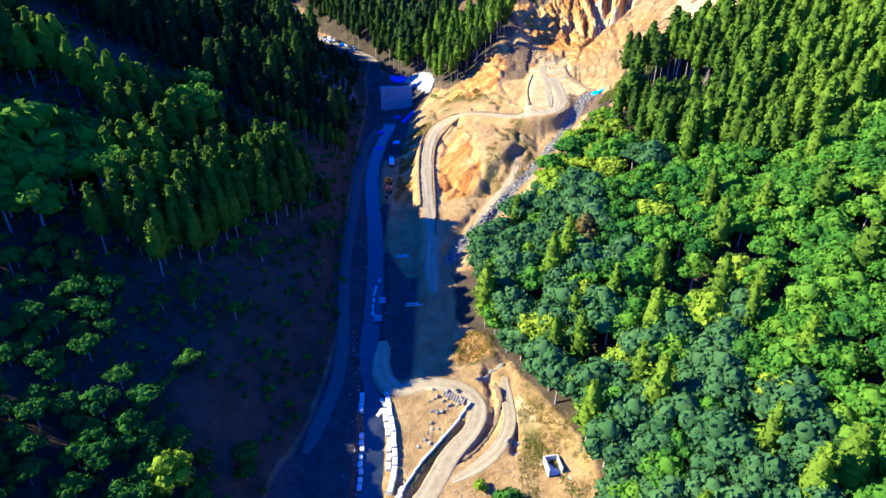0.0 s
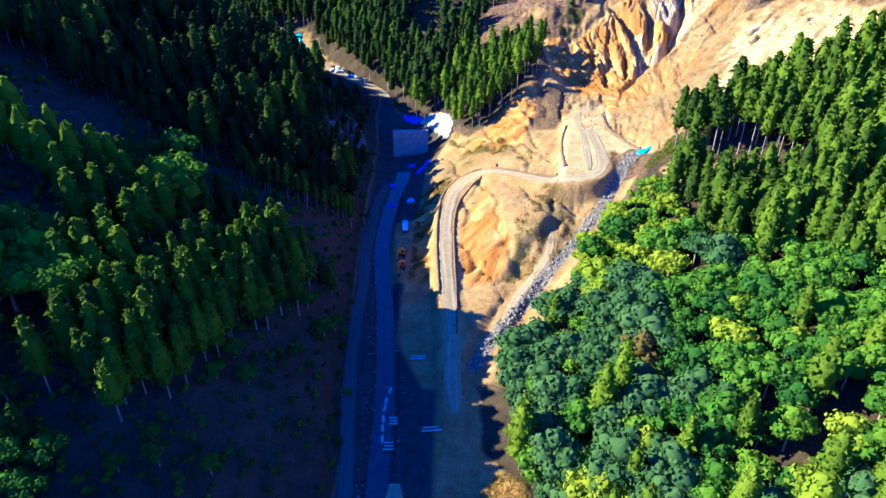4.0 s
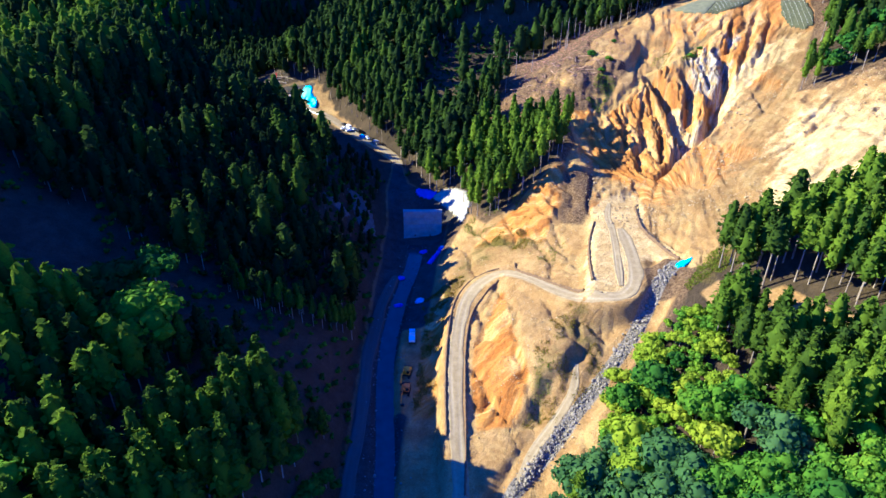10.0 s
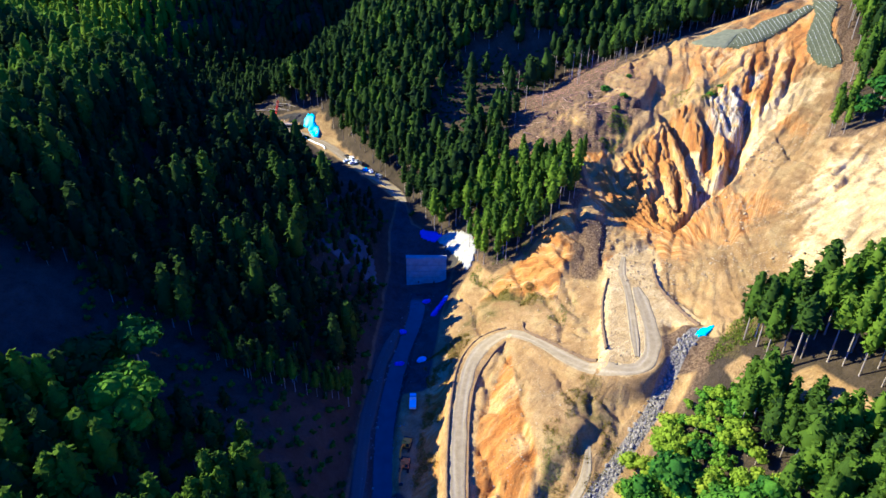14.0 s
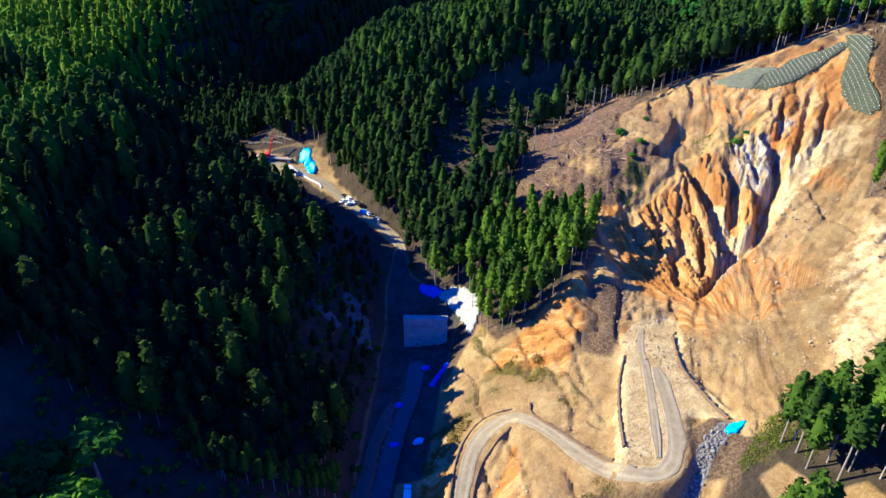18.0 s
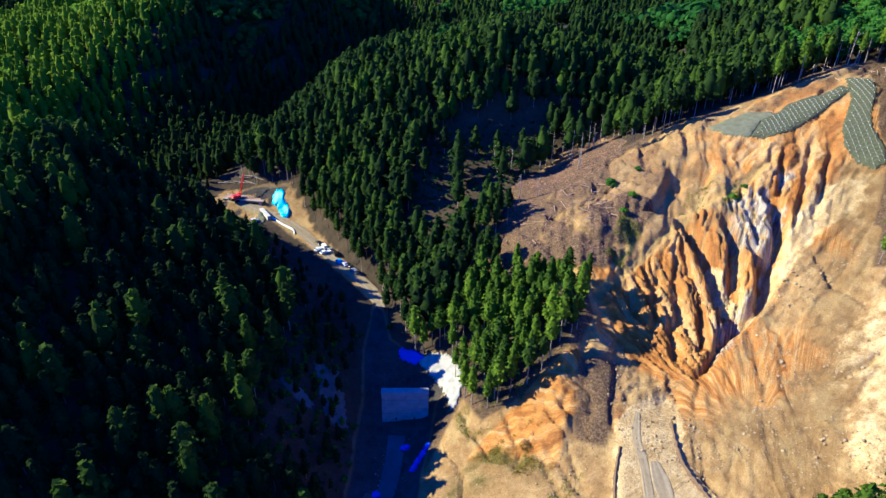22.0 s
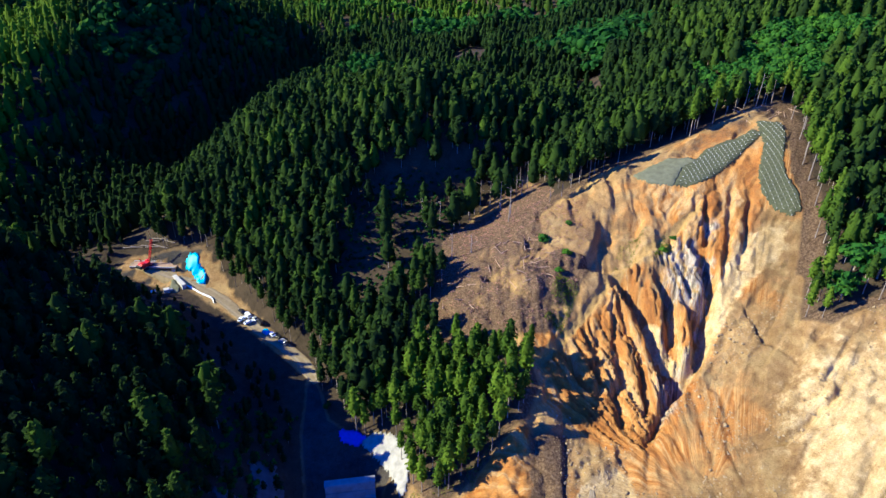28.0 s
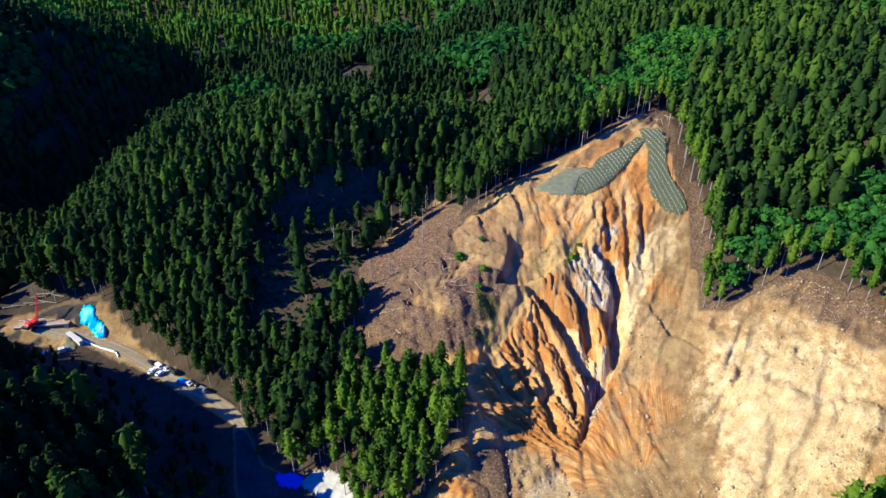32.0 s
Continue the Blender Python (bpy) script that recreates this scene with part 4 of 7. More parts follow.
def leaves(points, outs, length, width, droop, rngs):
    """Kite-shaped leaf sprays at points, pointing along outs and bending down."""
    n = len(points)
    outs = outs / np.linalg.norm(outs, axis=1, keepdims=True)
    side = np.cross(outs, rngs.normal(size=(n, 3)) * 0.5 + np.array([0, 0, 1.0]))
    side /= np.linalg.norm(side, axis=1, keepdims=True)
    L, Wd = length * rngs.uniform(.7, 1.35, (n, 1)), width * rngs.uniform(.7, 1.3, (n, 1))
    down = np.array([0, 0, -1.0])
    base = points - outs * L * 0.35
    tip = points + outs * L * 0.65 + down * L * droop
    mid = points + outs * L * 0.1
    v = np.stack([base, mid + side * Wd * 0.5, tip, mid - side * Wd * 0.5], 1).reshape(-1, 3)
    return v, np.arange(4 * n).reshape(n, 4)


def plates(points, outs, size, rngs, tilt=0.5):
    """Leaf clumps lying on the crown's surface: uneven four-cornered plates facing out, shaken."""
    n = len(points)
    nor = outs / np.linalg.norm(outs, axis=1, keepdims=True) + rngs.normal(size=(n, 3)) * tilt
    nor /= np.linalg.norm(nor, axis=1, keepdims=True)
    a = np.cross(nor, rngs.normal(size=(n, 3)))
    a /= np.linalg.norm(a, axis=1, keepdims=True)
    b = np.cross(nor, a)
    k = lambda: size * rngs.uniform(.45, 1.0, (n, 1))
    v = np.stack([points + a * k(), points + b * k() * .8, points - a * k(), points - b * k() * .8], 1).reshape(-1, 3)
    return v, np.arange(4 * n).reshape(n, 4)


def join(*pairs):
    vs, fs, at = [], [], 0
    for v, f in pairs:
        vs.append(v)
        fs.append(f + at)
        at += len(v)
    return np.concatenate(vs), np.concatenate(fs)


def trunk_mesh(high, r, sides=6, lean=0.0, rngs=None):
    v = []
    for h, k in ((-0.06, 1.35), (0.03, 1.0), (0.4, 0.75), (0.75, 0.42), (0.97, 0.08)):
        for s in range(sides):
            a = 2 * math.pi * s / sides
            v.append((r * k * math.cos(a) + lean * h * h, r * k * math.sin(a), high * h))
    f = [(i * sides + s, i * sides + (s + 1) % sides, (i + 1) * sides + (s + 1) % sides, (i + 1) * sides + s) for i in range(4) for s in range(sides)]
    return np.array(v), np.array(f)


def cedar_crown(seed, sprays, length, low=0.30, wide=0.115, rings=7, sides=7):
    """Crown of a cedar one unit high: a narrow uneven spindle clad in drooping sprays."""
    r = np.random.default_rng(seed)

    def prof(u):
        return low + (0.985 - low) * u, wide * (0.40 + 0.60 * min(1, u * 4)) * max(0.02, (1 - u)) ** 0.54
    core = lumpy(rings, sides, lambda u: (prof(u)[0], prof(u)[1] * 0.84), r, 0.22)
    u = r.uniform(0, 1, sprays) ** 1.25
    a = r.uniform(0, 2 * math.pi, sprays)
    hr = np.array([prof(k) for k in u])
    rad = hr[:, 1] * r.uniform(0.72, 1.12, sprays) * (1 + 0.22 * np.sin(3 * a + 17 * u + seed))
    pts = np.stack([rad * np.cos(a), rad * np.sin(a), hr[:, 0]], 1)
    outs = np.stack([np.cos(a), np.sin(a), 0.25 + 0.5 * u], 1) + r.normal(size=(sprays, 3)) * 0.25
    half = sprays // 2
    return join(core, plates(pts[:half] * np.array([.95, .95, 1]), outs[:half], length * 0.72, r, 0.45), leaves(pts[half:], outs[half:], length, length * 0.8, 0.4, r))


def broad_crown(seed, sprays, length, lobes=6, low=0.3, wide=0.36):
    """Crown of a broadleaf tree one unit high: several uneven lobes clad in leaf clumps, with gaps between."""
    r = np.random.default_rng(seed)
    parts, cents = [], []
    for i in range(lobes):
        a = 2 * math.pi * (i + r.uniform(-.3, .3)) / max(1, lobes - 1)
        d = 0.0 if i == 0 else wide * r.uniform(0.45, 0.68)
        c = np.array([d * math.cos(a), d * math.sin(a), r.uniform(0.60, 0.74) if i == 0 else r.uniform(low + 0.16, 0.66)])
        s = wide * (r.uniform(0.52, 0.66) if i == 0 else r.uniform(0.36, 0.54))
        cents.append((c, s))
        v, f = lumpy(4, 5, lambda u: (-math.cos(math.pi * u), max(0.05, math.sin(math.pi * u))), r, 0.22)
        parts.append((v * s * np.array([.86, .86, .72]) + c, f))
    per = sprays // lobes
    for c, s in cents:
        d = r.normal(size=(per, 3))
        d[:, 2] = np.abs(d[:, 2]) * 0.9 - 0.25
        d /= np.linalg.norm(d, axis=1, keepdims=True)
        pts = c + d * s * np.array([1, 1, .84]) * r.uniform(0.82, 1.1, (per, 1))
        parts.append(plates(pts, d, length * 0.62, r))
    return join(*parts)


CEDAR_NEAR = [cedar_crown(s, 170, 0.070, low, 0.172) for s, low in ((1, .22), (2, .30), (3, .26), (4, .36))]
CEDAR_HALF = [cedar_crown(s, 96, 0.086, low, 0.19, 6, 6) for s, low in ((15, .20), (16, .28), (17, .34))]
CEDAR_BARE = [cedar_crown(s, 120, 0.066, low, 0.135) for s, low in ((5, .44), (6, .52), (7, .38))]
CEDAR_MID = [cedar_crown(s, 40, 0.120, low, 0.225, 6, 6) for s, low in ((11, .22), (12, .32), (13, .28), (14, .25))]
CEDAR_FAR = [cedar_crown(s, 12, 0.19, .12, 0.26, 4, 5) for s in (21, 22, 23)]
BROAD_NEAR = [broad_crown(s, 300, 0.085, 7) for s in (31, 32, 33, 34)]
BROAD_MID = [broad_crown(s, 90, 0.15, 4, 0.3, 0.42) for s in (41, 42, 43)]
BROAD_FAR = [broad_crown(s, 14, 0.30, 2, 0.2, 0.5) for s in (51, 52)]
TRUNK = trunk_mesh(1.0, 0.011)
TRUNK_B = trunk_mesh(0.72, 0.022, 6, 0.05)
TRUNK_THIN = trunk_mesh(1.0, 0.010, 3)


def spread(x0, x1, y0, y1, gap, seed):
    """Places a gap apart, shaken, so that no rows show."""
    r = np.random.default_rng(seed)
    xs, ys = np.arange(x0, x1, gap), np.arange(y0, y1, gap * 0.9)
    gx, gy = np.meshgrid(xs, ys)
    gx = gx + (np.arange(len(ys)) % 2)[:, None] * gap * 0.5
    gx, gy = gx + r.uniform(-.36, .36, gx.shape) * gap, gy + r.uniform(-.36, .36, gy.shape) * gap
    return gx.ravel(), gy.ravel()


def open_ground(x, y):
    """How bare the plan is at a place: 1 on the works, the slide and the cleared slopes."""
    o = np.maximum.reduce([inside(SLIDE, x, y, 1), inside(BENCH, x, y, 1), inside(VALLEY, x, y, 1), inside(CLEARED, x, y, 1) * 0.97, inside(WEST_CLEAR, x, y, 1) * 0.93, inside(WEST_SLOPE, x, y, 1) * 0.9, inside(EAST_GAP, x, y, 1), inside(CUT_BANK, x, y, 1), inside(MOUND, x, y, 1)])
    return o


def stand(name, templates, trunk, leaf, places, label, tall, category="forest"):
    """A wood of many trees as one object: crowns and trunks on one mesh, each tree turned, sized and tinted by itself."""
    x, y, z, h, tint = places
    if not len(x):
        return
    r = np.random.default_rng(len(x))
    vs, fs, ts, mats, at = [], [], [], [], 0
    pick = r.integers(0, len(templates), len(x))
    for k, (tv, tf) in enumerate(templates):
        who = np.nonzero(pick == k)[0]
        if not len(who):
            continue
        for source, (pv, pf), mat in ((0, (tv, tf), 0), (1, trunk, 1)):
            if pv is None:
                continue
            n = len(who)
            a = r.uniform(0, 2 * math.pi, n)
            c, s = np.cos(a)[:, None], np.sin(a)[:, None]
            w = (h[who] * r.uniform(0.85, 1.2, n))[:, None]
            v = np.stack([(pv[None, :, 0] * c - pv[None, :, 1] * s) * w + x[who][:, None], (pv[None, :, 0] * s + pv[None, :, 1] * c) * w + y[who][:, None], pv[None, :, 2] * h[who][:, None] + z[who][:, None]], -1)
            f = pf[None] + (np.arange(n) * len(pv))[:, None, None] + at
            vs.append(v.reshape(-1, 3))
            fs.append(f.reshape(-1, 4))
            ts.append(np.repeat(tint[who], len(pv)))
            mats.append(np.full(n * len(pf), mat))
            at += n * len(pv)
    ob = mesh_object(name, np.concatenate(vs), np.concatenate(fs), [leaf, BARK])
    ob.data.polygons.foreach_set("material_index", np.concatenate(mats).astype(np.int32))
    put_value(ob, "tint", np.concatenate(ts))
    return tagged(ob, label, category, kind="stuff")


def crown_object(name, pair, leaf, tint):
    ob = mesh_object(name, pair[0], pair[1], leaf)
    put_value(ob, "tint", np.full(len(pair[0]), tint))
    return ob


def tree_maker(name, crowns, trunk, leaf, label, category, group):
    """Single trees of one kind: an empty at the foot, with a trunk and a crown."""
    made = []
    for i, pair in enumerate(crowns):
        foot = new(name)
        t = mesh_object("trunk", trunk[0], trunk[1], BARK, foot, True)
        c = crown_object("crown", pair, leaf, 0.14 if leaf is BROAD_ONE else 0.26)
        c.parent = foot
        tagged(foot, label, category, group)
        made.append(foot)
    used = set()

    def plant(x, y, z, h, turn, pick, wide=1.0):
        k = pick % len(made)
        m = pose(x, y, z, 0, 0, turn) @ Matrix.Diagonal((h * wide, h * wide, h, 1))
        if k not in used:
            used.add(k)
            made[k].matrix_world = m
            return made[k]
        got = copy_thing(made[k], Matrix.Identity(4))
        got.matrix_basis = m
        return got
    return plant


cedar_tree = tree_maker("cedar_tree", CEDAR_NEAR, TRUNK, CEDAR_ONE, "tall dark green cedar with a narrow crown on the slope", "cedar tree", "cedars near the works")
edge_cedar = tree_maker("cedar_tree", CEDAR_BARE, TRUNK, CEDAR_ONE, "cedar with a long bare grey trunk at the clearing's edge", "cedar tree", "cedars at the forest edge")
broad_tree = tree_maker("broadleaf_tree", BROAD_NEAR, TRUNK_B, BROAD_ONE, "round-crowned green broadleaf tree on the lower slope", "broadleaf tree", "broadleaf trees")
lime_tree = tree_maker("broadleaf_tree", BROAD_NEAR[:2], TRUNK_B, LIME, "bright yellow-green broadleaf tree catching the sun", "broadleaf tree", "yellow-green trees")
grey_tree = tree_maker("broadleaf_tree", BROAD_NEAR[1:], TRUNK_B, GREY_GREEN, "large broadleaf tree with a muted grey-green crown", "broadleaf tree", "grey-green broadleaf trees")
russet_tree = tree_maker("broadleaf_tree", BROAD_NEAR[2:3], TRUNK_B, RUSSET, "brown-leaved tree among the green crowns", "broadleaf tree", "brown trees")
SINGLE = {"cedar": 0, "edge": 0, "broad": 0}


def settle(kind, x, y, z, h, r):
    """Plant one single tree, its foot a little in the ground."""
    z = float(z) - 0.3
    SINGLE[kind] = SINGLE.get(kind, 0) + 1
    maker = {"cedar": cedar_tree, "edge": edge_cedar, "broad": broad_tree, "lime": lime_tree, "russet": russet_tree, "grey": grey_tree}[kind]
    return maker(float(x), float(y), z, float(h), float(r.uniform(0, 360)), int(r.integers(0, 9)), float(r.uniform(0.9, 1.15)))


def forest_east():
    """The slope east of the works: broadleaf wood below, cedars above."""
    r = np.random.default_rng(101)
    x, y = spread(12, 190, 70, 300, 4.7, 5)
    keep = (open_ground(x, y) < 0.5) & (x < 120 + 0.35 * (y - 66) + 40) & ~((y > 236) & (x < 71))
    x, y = x[keep], y[keep]
    z = ground_z(x, y)
    lot = grain(x, y, 26, 201, 3) * 1.3 + (y - np.interp(x, [30, 60, 80, 130], [226, 218, 186, 182])) / 14
    lot = np.where(r.uniform(0, 1, len(x)) < 0.07, 1.0, lot)
    cedar = lot > 0.0
    cedar &= (inside(EAST_BUSH, x, y, 1) < 0.5) & ~((y > 204) & (x < np.interp(y, [204, 222, 240], [54, 62, 68])))
    edge = cedar & (along([(70, 251, 0), (79, 242, 0), (87, 243, 0), (96, 228, 0), (104, 223, 0)], x, y)[0] < 8.5) & (y > 226)
    front = cedar & ~edge & (y > 205) & (x < 100)
    # Raised tint puts sunlight into the eastern crowns, cedars most.
    tint = np.where(cedar, 0.30, 0.16) + 0.36 * (grain(x, y, 24, 202, 3) * 0.5 + 0.5) + r.uniform(0, .34, len(x))
    h = np.where(cedar, r.uniform(16, 23, len(x)), r.uniform(9.5, 15, len(x)))
    done = np.zeros(len(x), bool)
    for i in np.nonzero(edge)[0]:
        if SINGLE["edge"] < 80:
            settle("edge", x[i], y[i], z[i], h[i] + 2, r)
            done[i] = True
    for i in np.nonzero(front)[0]:
        if SINGLE["cedar"] < 150:
            settle("cedar", x[i], y[i], z[i], h[i], r)
            done[i] = True
    broad = ~cedar & (r.uniform(0, 1, len(x)) < 0.75)
    for i in np.nonzero(broad & (x < 75))[0]:
        if SINGLE["broad"] < 190 and r.uniform() < 0.8:
            u = r.uniform()
            low_bush = inside(EAST_BUSH, x[i:i + 1], y[i:i + 1], 1)[0] > 0.5 or (y[i] > 204 and x[i] < 68)
            grey = grain(x[i:i + 1], y[i:i + 1], 30, 205, 2)[0] > 0.06 and not low_bush
            kind = "russet" if u > 0.985 else "lime" if u > (0.22 if low_bush else 0.90) else "grey" if grey else "broad"
            settle(kind, x[i], y[i], z[i], h[i] * (0.6 if low_bush else 1.15 if grey else 1.0), r)
            done[i] = True
    rest = ~done & cedar
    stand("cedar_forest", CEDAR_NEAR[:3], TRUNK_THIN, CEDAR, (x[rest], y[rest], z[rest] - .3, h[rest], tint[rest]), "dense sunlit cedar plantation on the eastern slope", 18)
    rest = ~done & broad
    stand("broadleaf_forest", BROAD_NEAR[:3], TRUNK_B, BROAD, (x[rest], y[rest], z[rest] - .3, h[rest], tint[rest]), "lush sunlit broadleaf wood on the eastern slope", 12)


def forest_west():
    """The shaded slope west of the stream: scattered cedars and broadleaf trees."""
    r = np.random.default_rng(102)
    x, y = spread(-300, -30, 70, 470, 5.9, 6)
    o = open_ground(x, y)
    keep = (o < 0.5) | ((o < 0.96) & (r.uniform(0, 1, len(x)) < 0.03) & (inside(VALLEY, x, y, 1) < .5) & (inside(SLIDE, x, y, 1) < .5))
    keep &= (grain(x, y, 30, 211, 3) > -0.22) | (y > 255)
    keep &= inside(WEST_CLUMP, x, y, 1) < 0.5
    keep &= (inside(VALLEY, x, y, 5) < 0.1) & (x < np.interp(y, [280, 345, 372, 400, 432, 460], [-30, -44, -54, -80, -112, -142]))
    keep &= ~((x > -80) & (y > 98) & (y < 134) & (r.uniform(0, 1, len(x)) < 0.6))
    x, y = x[keep], y[keep]
    z = ground_z(x, y)
    cedar = (grain(x, y, 28, 212, 3) + (y - 190) / 160) > -0.1
    h = np.where(cedar, r.uniform(12, 18, len(x)), r.uniform(9, 14, len(x)))
    h = np.where(cedar & (r.uniform(0, 1, len(x)) < 0.15), r.uniform(19, 23, len(x)), h)
    crest = (y > 140) & (x < np.interp(y, [70, 230, 260, 380, 470], [-78, -84, -146, -144, -190])) & (x > -185)
    h = np.where(crest, r.uniform(17, 22, len(x)), h)
    h = np.where((x > -78) & (y < 255) | (y < 140), h * 0.7, h)
    low = ((y > 285) & (y < 352) & (x > -68)) | ((y > 352) & (x > np.interp(y, [352, 400, 440, 470], [-70, -106, -150, -215])))
    h = np.where(low, r.uniform(5, 9.5, len(x)), h)
    h = np.where((x > -165) & (y > 375), h * 0.75, h)
    # Low tint paints the slope's shade; tall, southern and far-western trees get painted sunlight.
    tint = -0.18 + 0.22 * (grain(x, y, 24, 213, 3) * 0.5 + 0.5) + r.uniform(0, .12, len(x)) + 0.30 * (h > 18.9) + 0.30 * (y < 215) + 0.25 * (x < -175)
    cx, cy = spread(-92, -44, 128, 212, 4.6, 16)
    inner = inside(WEST_CLUMP, cx, cy, 1) > 0.5
    for px, py in zip(cx[inner], cy[inner]):
        settle("cedar", px, py, float(ground_z(px, py)), r.uniform(17, 21.5), r)
    row = glide([(-78, 244, 0), (-68, 241, 0), (-58, 243, 0), (-47, 249, 0), (-42, 252, 0)], 2.6)
    for px, py, _ in row:
        for back in (0.0, 3.4):
            px2, py2 = px + r.uniform(-.9, .9), py + back + r.uniform(-.9, .9)
            settle("edge", px2, py2, float(ground_z(px2, py2)), r.uniform(9, 12), r)
    near = (x > -105) & (y < 245) | (x > -150) & (y > 245) & (y < 345)
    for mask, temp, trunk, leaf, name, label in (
            (cedar & near, CEDAR_HALF, TRUNK_THIN, CEDAR, "cedar_forest", "cedars scattered on the western slope, shade in their dark tint"),
            (cedar & ~near, CEDAR_MID, TRUNK_THIN, CEDAR, "cedar_forest", "cedar forest over the western spur, shade in its dark tint"),
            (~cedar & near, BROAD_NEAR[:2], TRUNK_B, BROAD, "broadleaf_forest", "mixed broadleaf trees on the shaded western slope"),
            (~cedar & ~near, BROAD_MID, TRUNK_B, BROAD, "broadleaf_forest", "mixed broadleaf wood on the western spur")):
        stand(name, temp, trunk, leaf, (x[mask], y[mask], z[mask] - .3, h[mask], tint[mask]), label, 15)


def forest_middle():
    """Cedars on the spur between the stream and the slide, and on the hill behind it."""
    r = np.random.default_rng(103)
    x, y = spread(-140, 170, 300, 570, 5.0, 7)
    keep = (open_ground(x, y) < 0.5) & (x < 128 + (y - 434).clip(0) * 0.25) & ((y > 428) | (x < 90))
    keep &= (np.maximum.reduce([inside(MID_GAP, x, y, 2), inside(RUST, x, y, 2), inside(FAR_GAPS[1], x, y, 2)]) < 0.5) | (r.uniform(0, 1, len(x)) < 0.07)
    keep &= x > np.interp(y, [300, 316, 331, 345, 372, 400, 432, 450], [2, -4, -8, -24, -40, -60, -87, -128])
    x, y = x[keep], y[keep]
    z = ground_z(x, y)
    h = r.uniform(15, 22, len(x)) * r.uniform(0.8, 1.0, len(x))
    # Low tint base puts the hill's shade into the leaf colour.
    tint = -0.10 + 0.30 * (grain(x, y, 34, 222, 3) * 0.5 + 0.5) + r.uniform(0, .26, len(x))
    rim = np.maximum.reduce([inside(SLIDE, x, y, 9), inside(BENCH, x, y, 9), inside(VALLEY, x, y, 8)]) > 0.02
    done = np.zeros(len(x), bool)
    for i in np.nonzero(rim & (y < 350))[0]:
        if SINGLE["edge"] < 260:
            settle("edge", x[i], y[i], z[i], h[i], r)
            done[i] = True
    for i in np.nonzero(~done & (y < 362) & (x > -8))[0]:
        if SINGLE["cedar"] < 285:
            settle("cedar", x[i], y[i], z[i], h[i], r)
            done[i] = True
    m = ~done & rim
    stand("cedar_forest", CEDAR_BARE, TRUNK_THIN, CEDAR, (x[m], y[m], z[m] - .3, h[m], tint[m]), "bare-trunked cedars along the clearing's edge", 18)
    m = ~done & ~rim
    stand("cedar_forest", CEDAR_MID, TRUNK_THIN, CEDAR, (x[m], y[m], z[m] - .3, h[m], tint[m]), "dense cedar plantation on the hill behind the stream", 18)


def forest_north_east():
    """The green mountainside above and east of the slide's head."""
    r = np.random.default_rng(104)
    x, y = spread(100, 460, 285, 640, 5.8, 8)
    keep = (open_ground(x, y) < 0.5) & ((x > 118) & (y < 434) | (x > 128 + (y - 434) * 0.25)) & ~((y < 300) & (x < 190)) & (x < 230 + (y - 285) * 0.9)
    keep &= inside(FAR_GAPS[1], x, y, 2) < 0.5
    x, y = x[keep], y[keep]
    z = ground_z(x, y)
    round_one = grain(x, y, 40, 231, 3) > 0.16
    h = np.where(round_one, r.uniform(9, 14, len(x)), r.uniform(14, 20, len(x)))
    tint = 0.02 + 0.26 * (grain(x, y, 30, 232, 3) * 0.5 + 0.5) + r.uniform(0, .24, len(x))
    rim = inside(SLIDE, x, y, 7) > 0.02
    done = np.zeros(len(x), bool)
    for i in np.nonzero(rim & (x < 176))[0]:
        if SINGLE["edge"] < 375:
            settle("edge", x[i], y[i], z[i], h[i] + 3, r)
            done[i] = True
    m = ~done & ~round_one
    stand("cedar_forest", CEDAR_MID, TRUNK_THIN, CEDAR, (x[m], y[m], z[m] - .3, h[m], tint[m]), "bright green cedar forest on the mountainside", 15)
    m = ~done & round_one
    stand("broadleaf_forest", BROAD_MID, TRUNK_B, BROAD, (x[m], y[m], z[m] - .3, h[m], tint[m]), "green broadleaf patches on the mountainside", 12)


def forest_far():
    """Woods on the hills beyond."""
    r = np.random.default_rng(105)
    for x0, x1, y0, y1, gap, seed in ((-620, 128, 440, 760, 7.4, 9), (128, 460, 600, 760, 8.0, 12), (-900, 560, 760, 1250, 13.0, 10), (-1300, 900, 1250, 2300, 25.0, 11)):
        x, y = spread(x0, x1, y0, y1, gap, seed)
        keep = (np.abs(x + 60) < 170 + (y - 180) * 0.78) & ~((y < 570) & (x > -138)) & ~((y < 462) & (x > -245)) & ~((np.abs(y - 462 - (x + 190) * -0.08) < 5) & (x > -240) & (x < -110)) & ~((y < 474) & (x > -142))
        keep &= ~((x > 128 + (y - 434) * 0.25) & (y < 640)) & (inside(FAR_GAPS[0], x, y, 2) < 0.5)
        x, y = x[keep], y[keep]
        z = ground_z(x, y)
        rd = grain(x, y, 60, 241, 3) > 0.1
        h = r.uniform(13, 19, len(x)) * (1 if gap < 8 else 1.15 if gap < 15 else 1.5)
        # Tint holds light: brighter on the western flank and far hills, darker nearer.
        tint = -0.08 + 0.32 * smooth_steps(y, 700, 900) + 0.62 * smooth_steps(-x, 190, 250) * (y < 720) + 0.24 * (grain(x, y, 70, 242, 3) * 0.5 + 0.5) + r.uniform(0, .15, len(x))
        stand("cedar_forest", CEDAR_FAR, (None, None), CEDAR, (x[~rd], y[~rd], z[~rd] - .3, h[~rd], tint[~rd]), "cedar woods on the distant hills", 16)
        stand("broadleaf_forest", BROAD_FAR, (None, None), BROAD, (x[rd], y[rd], z[rd] - .3, h[rd], tint[rd]), "broadleaf woods on the distant hills", 13)


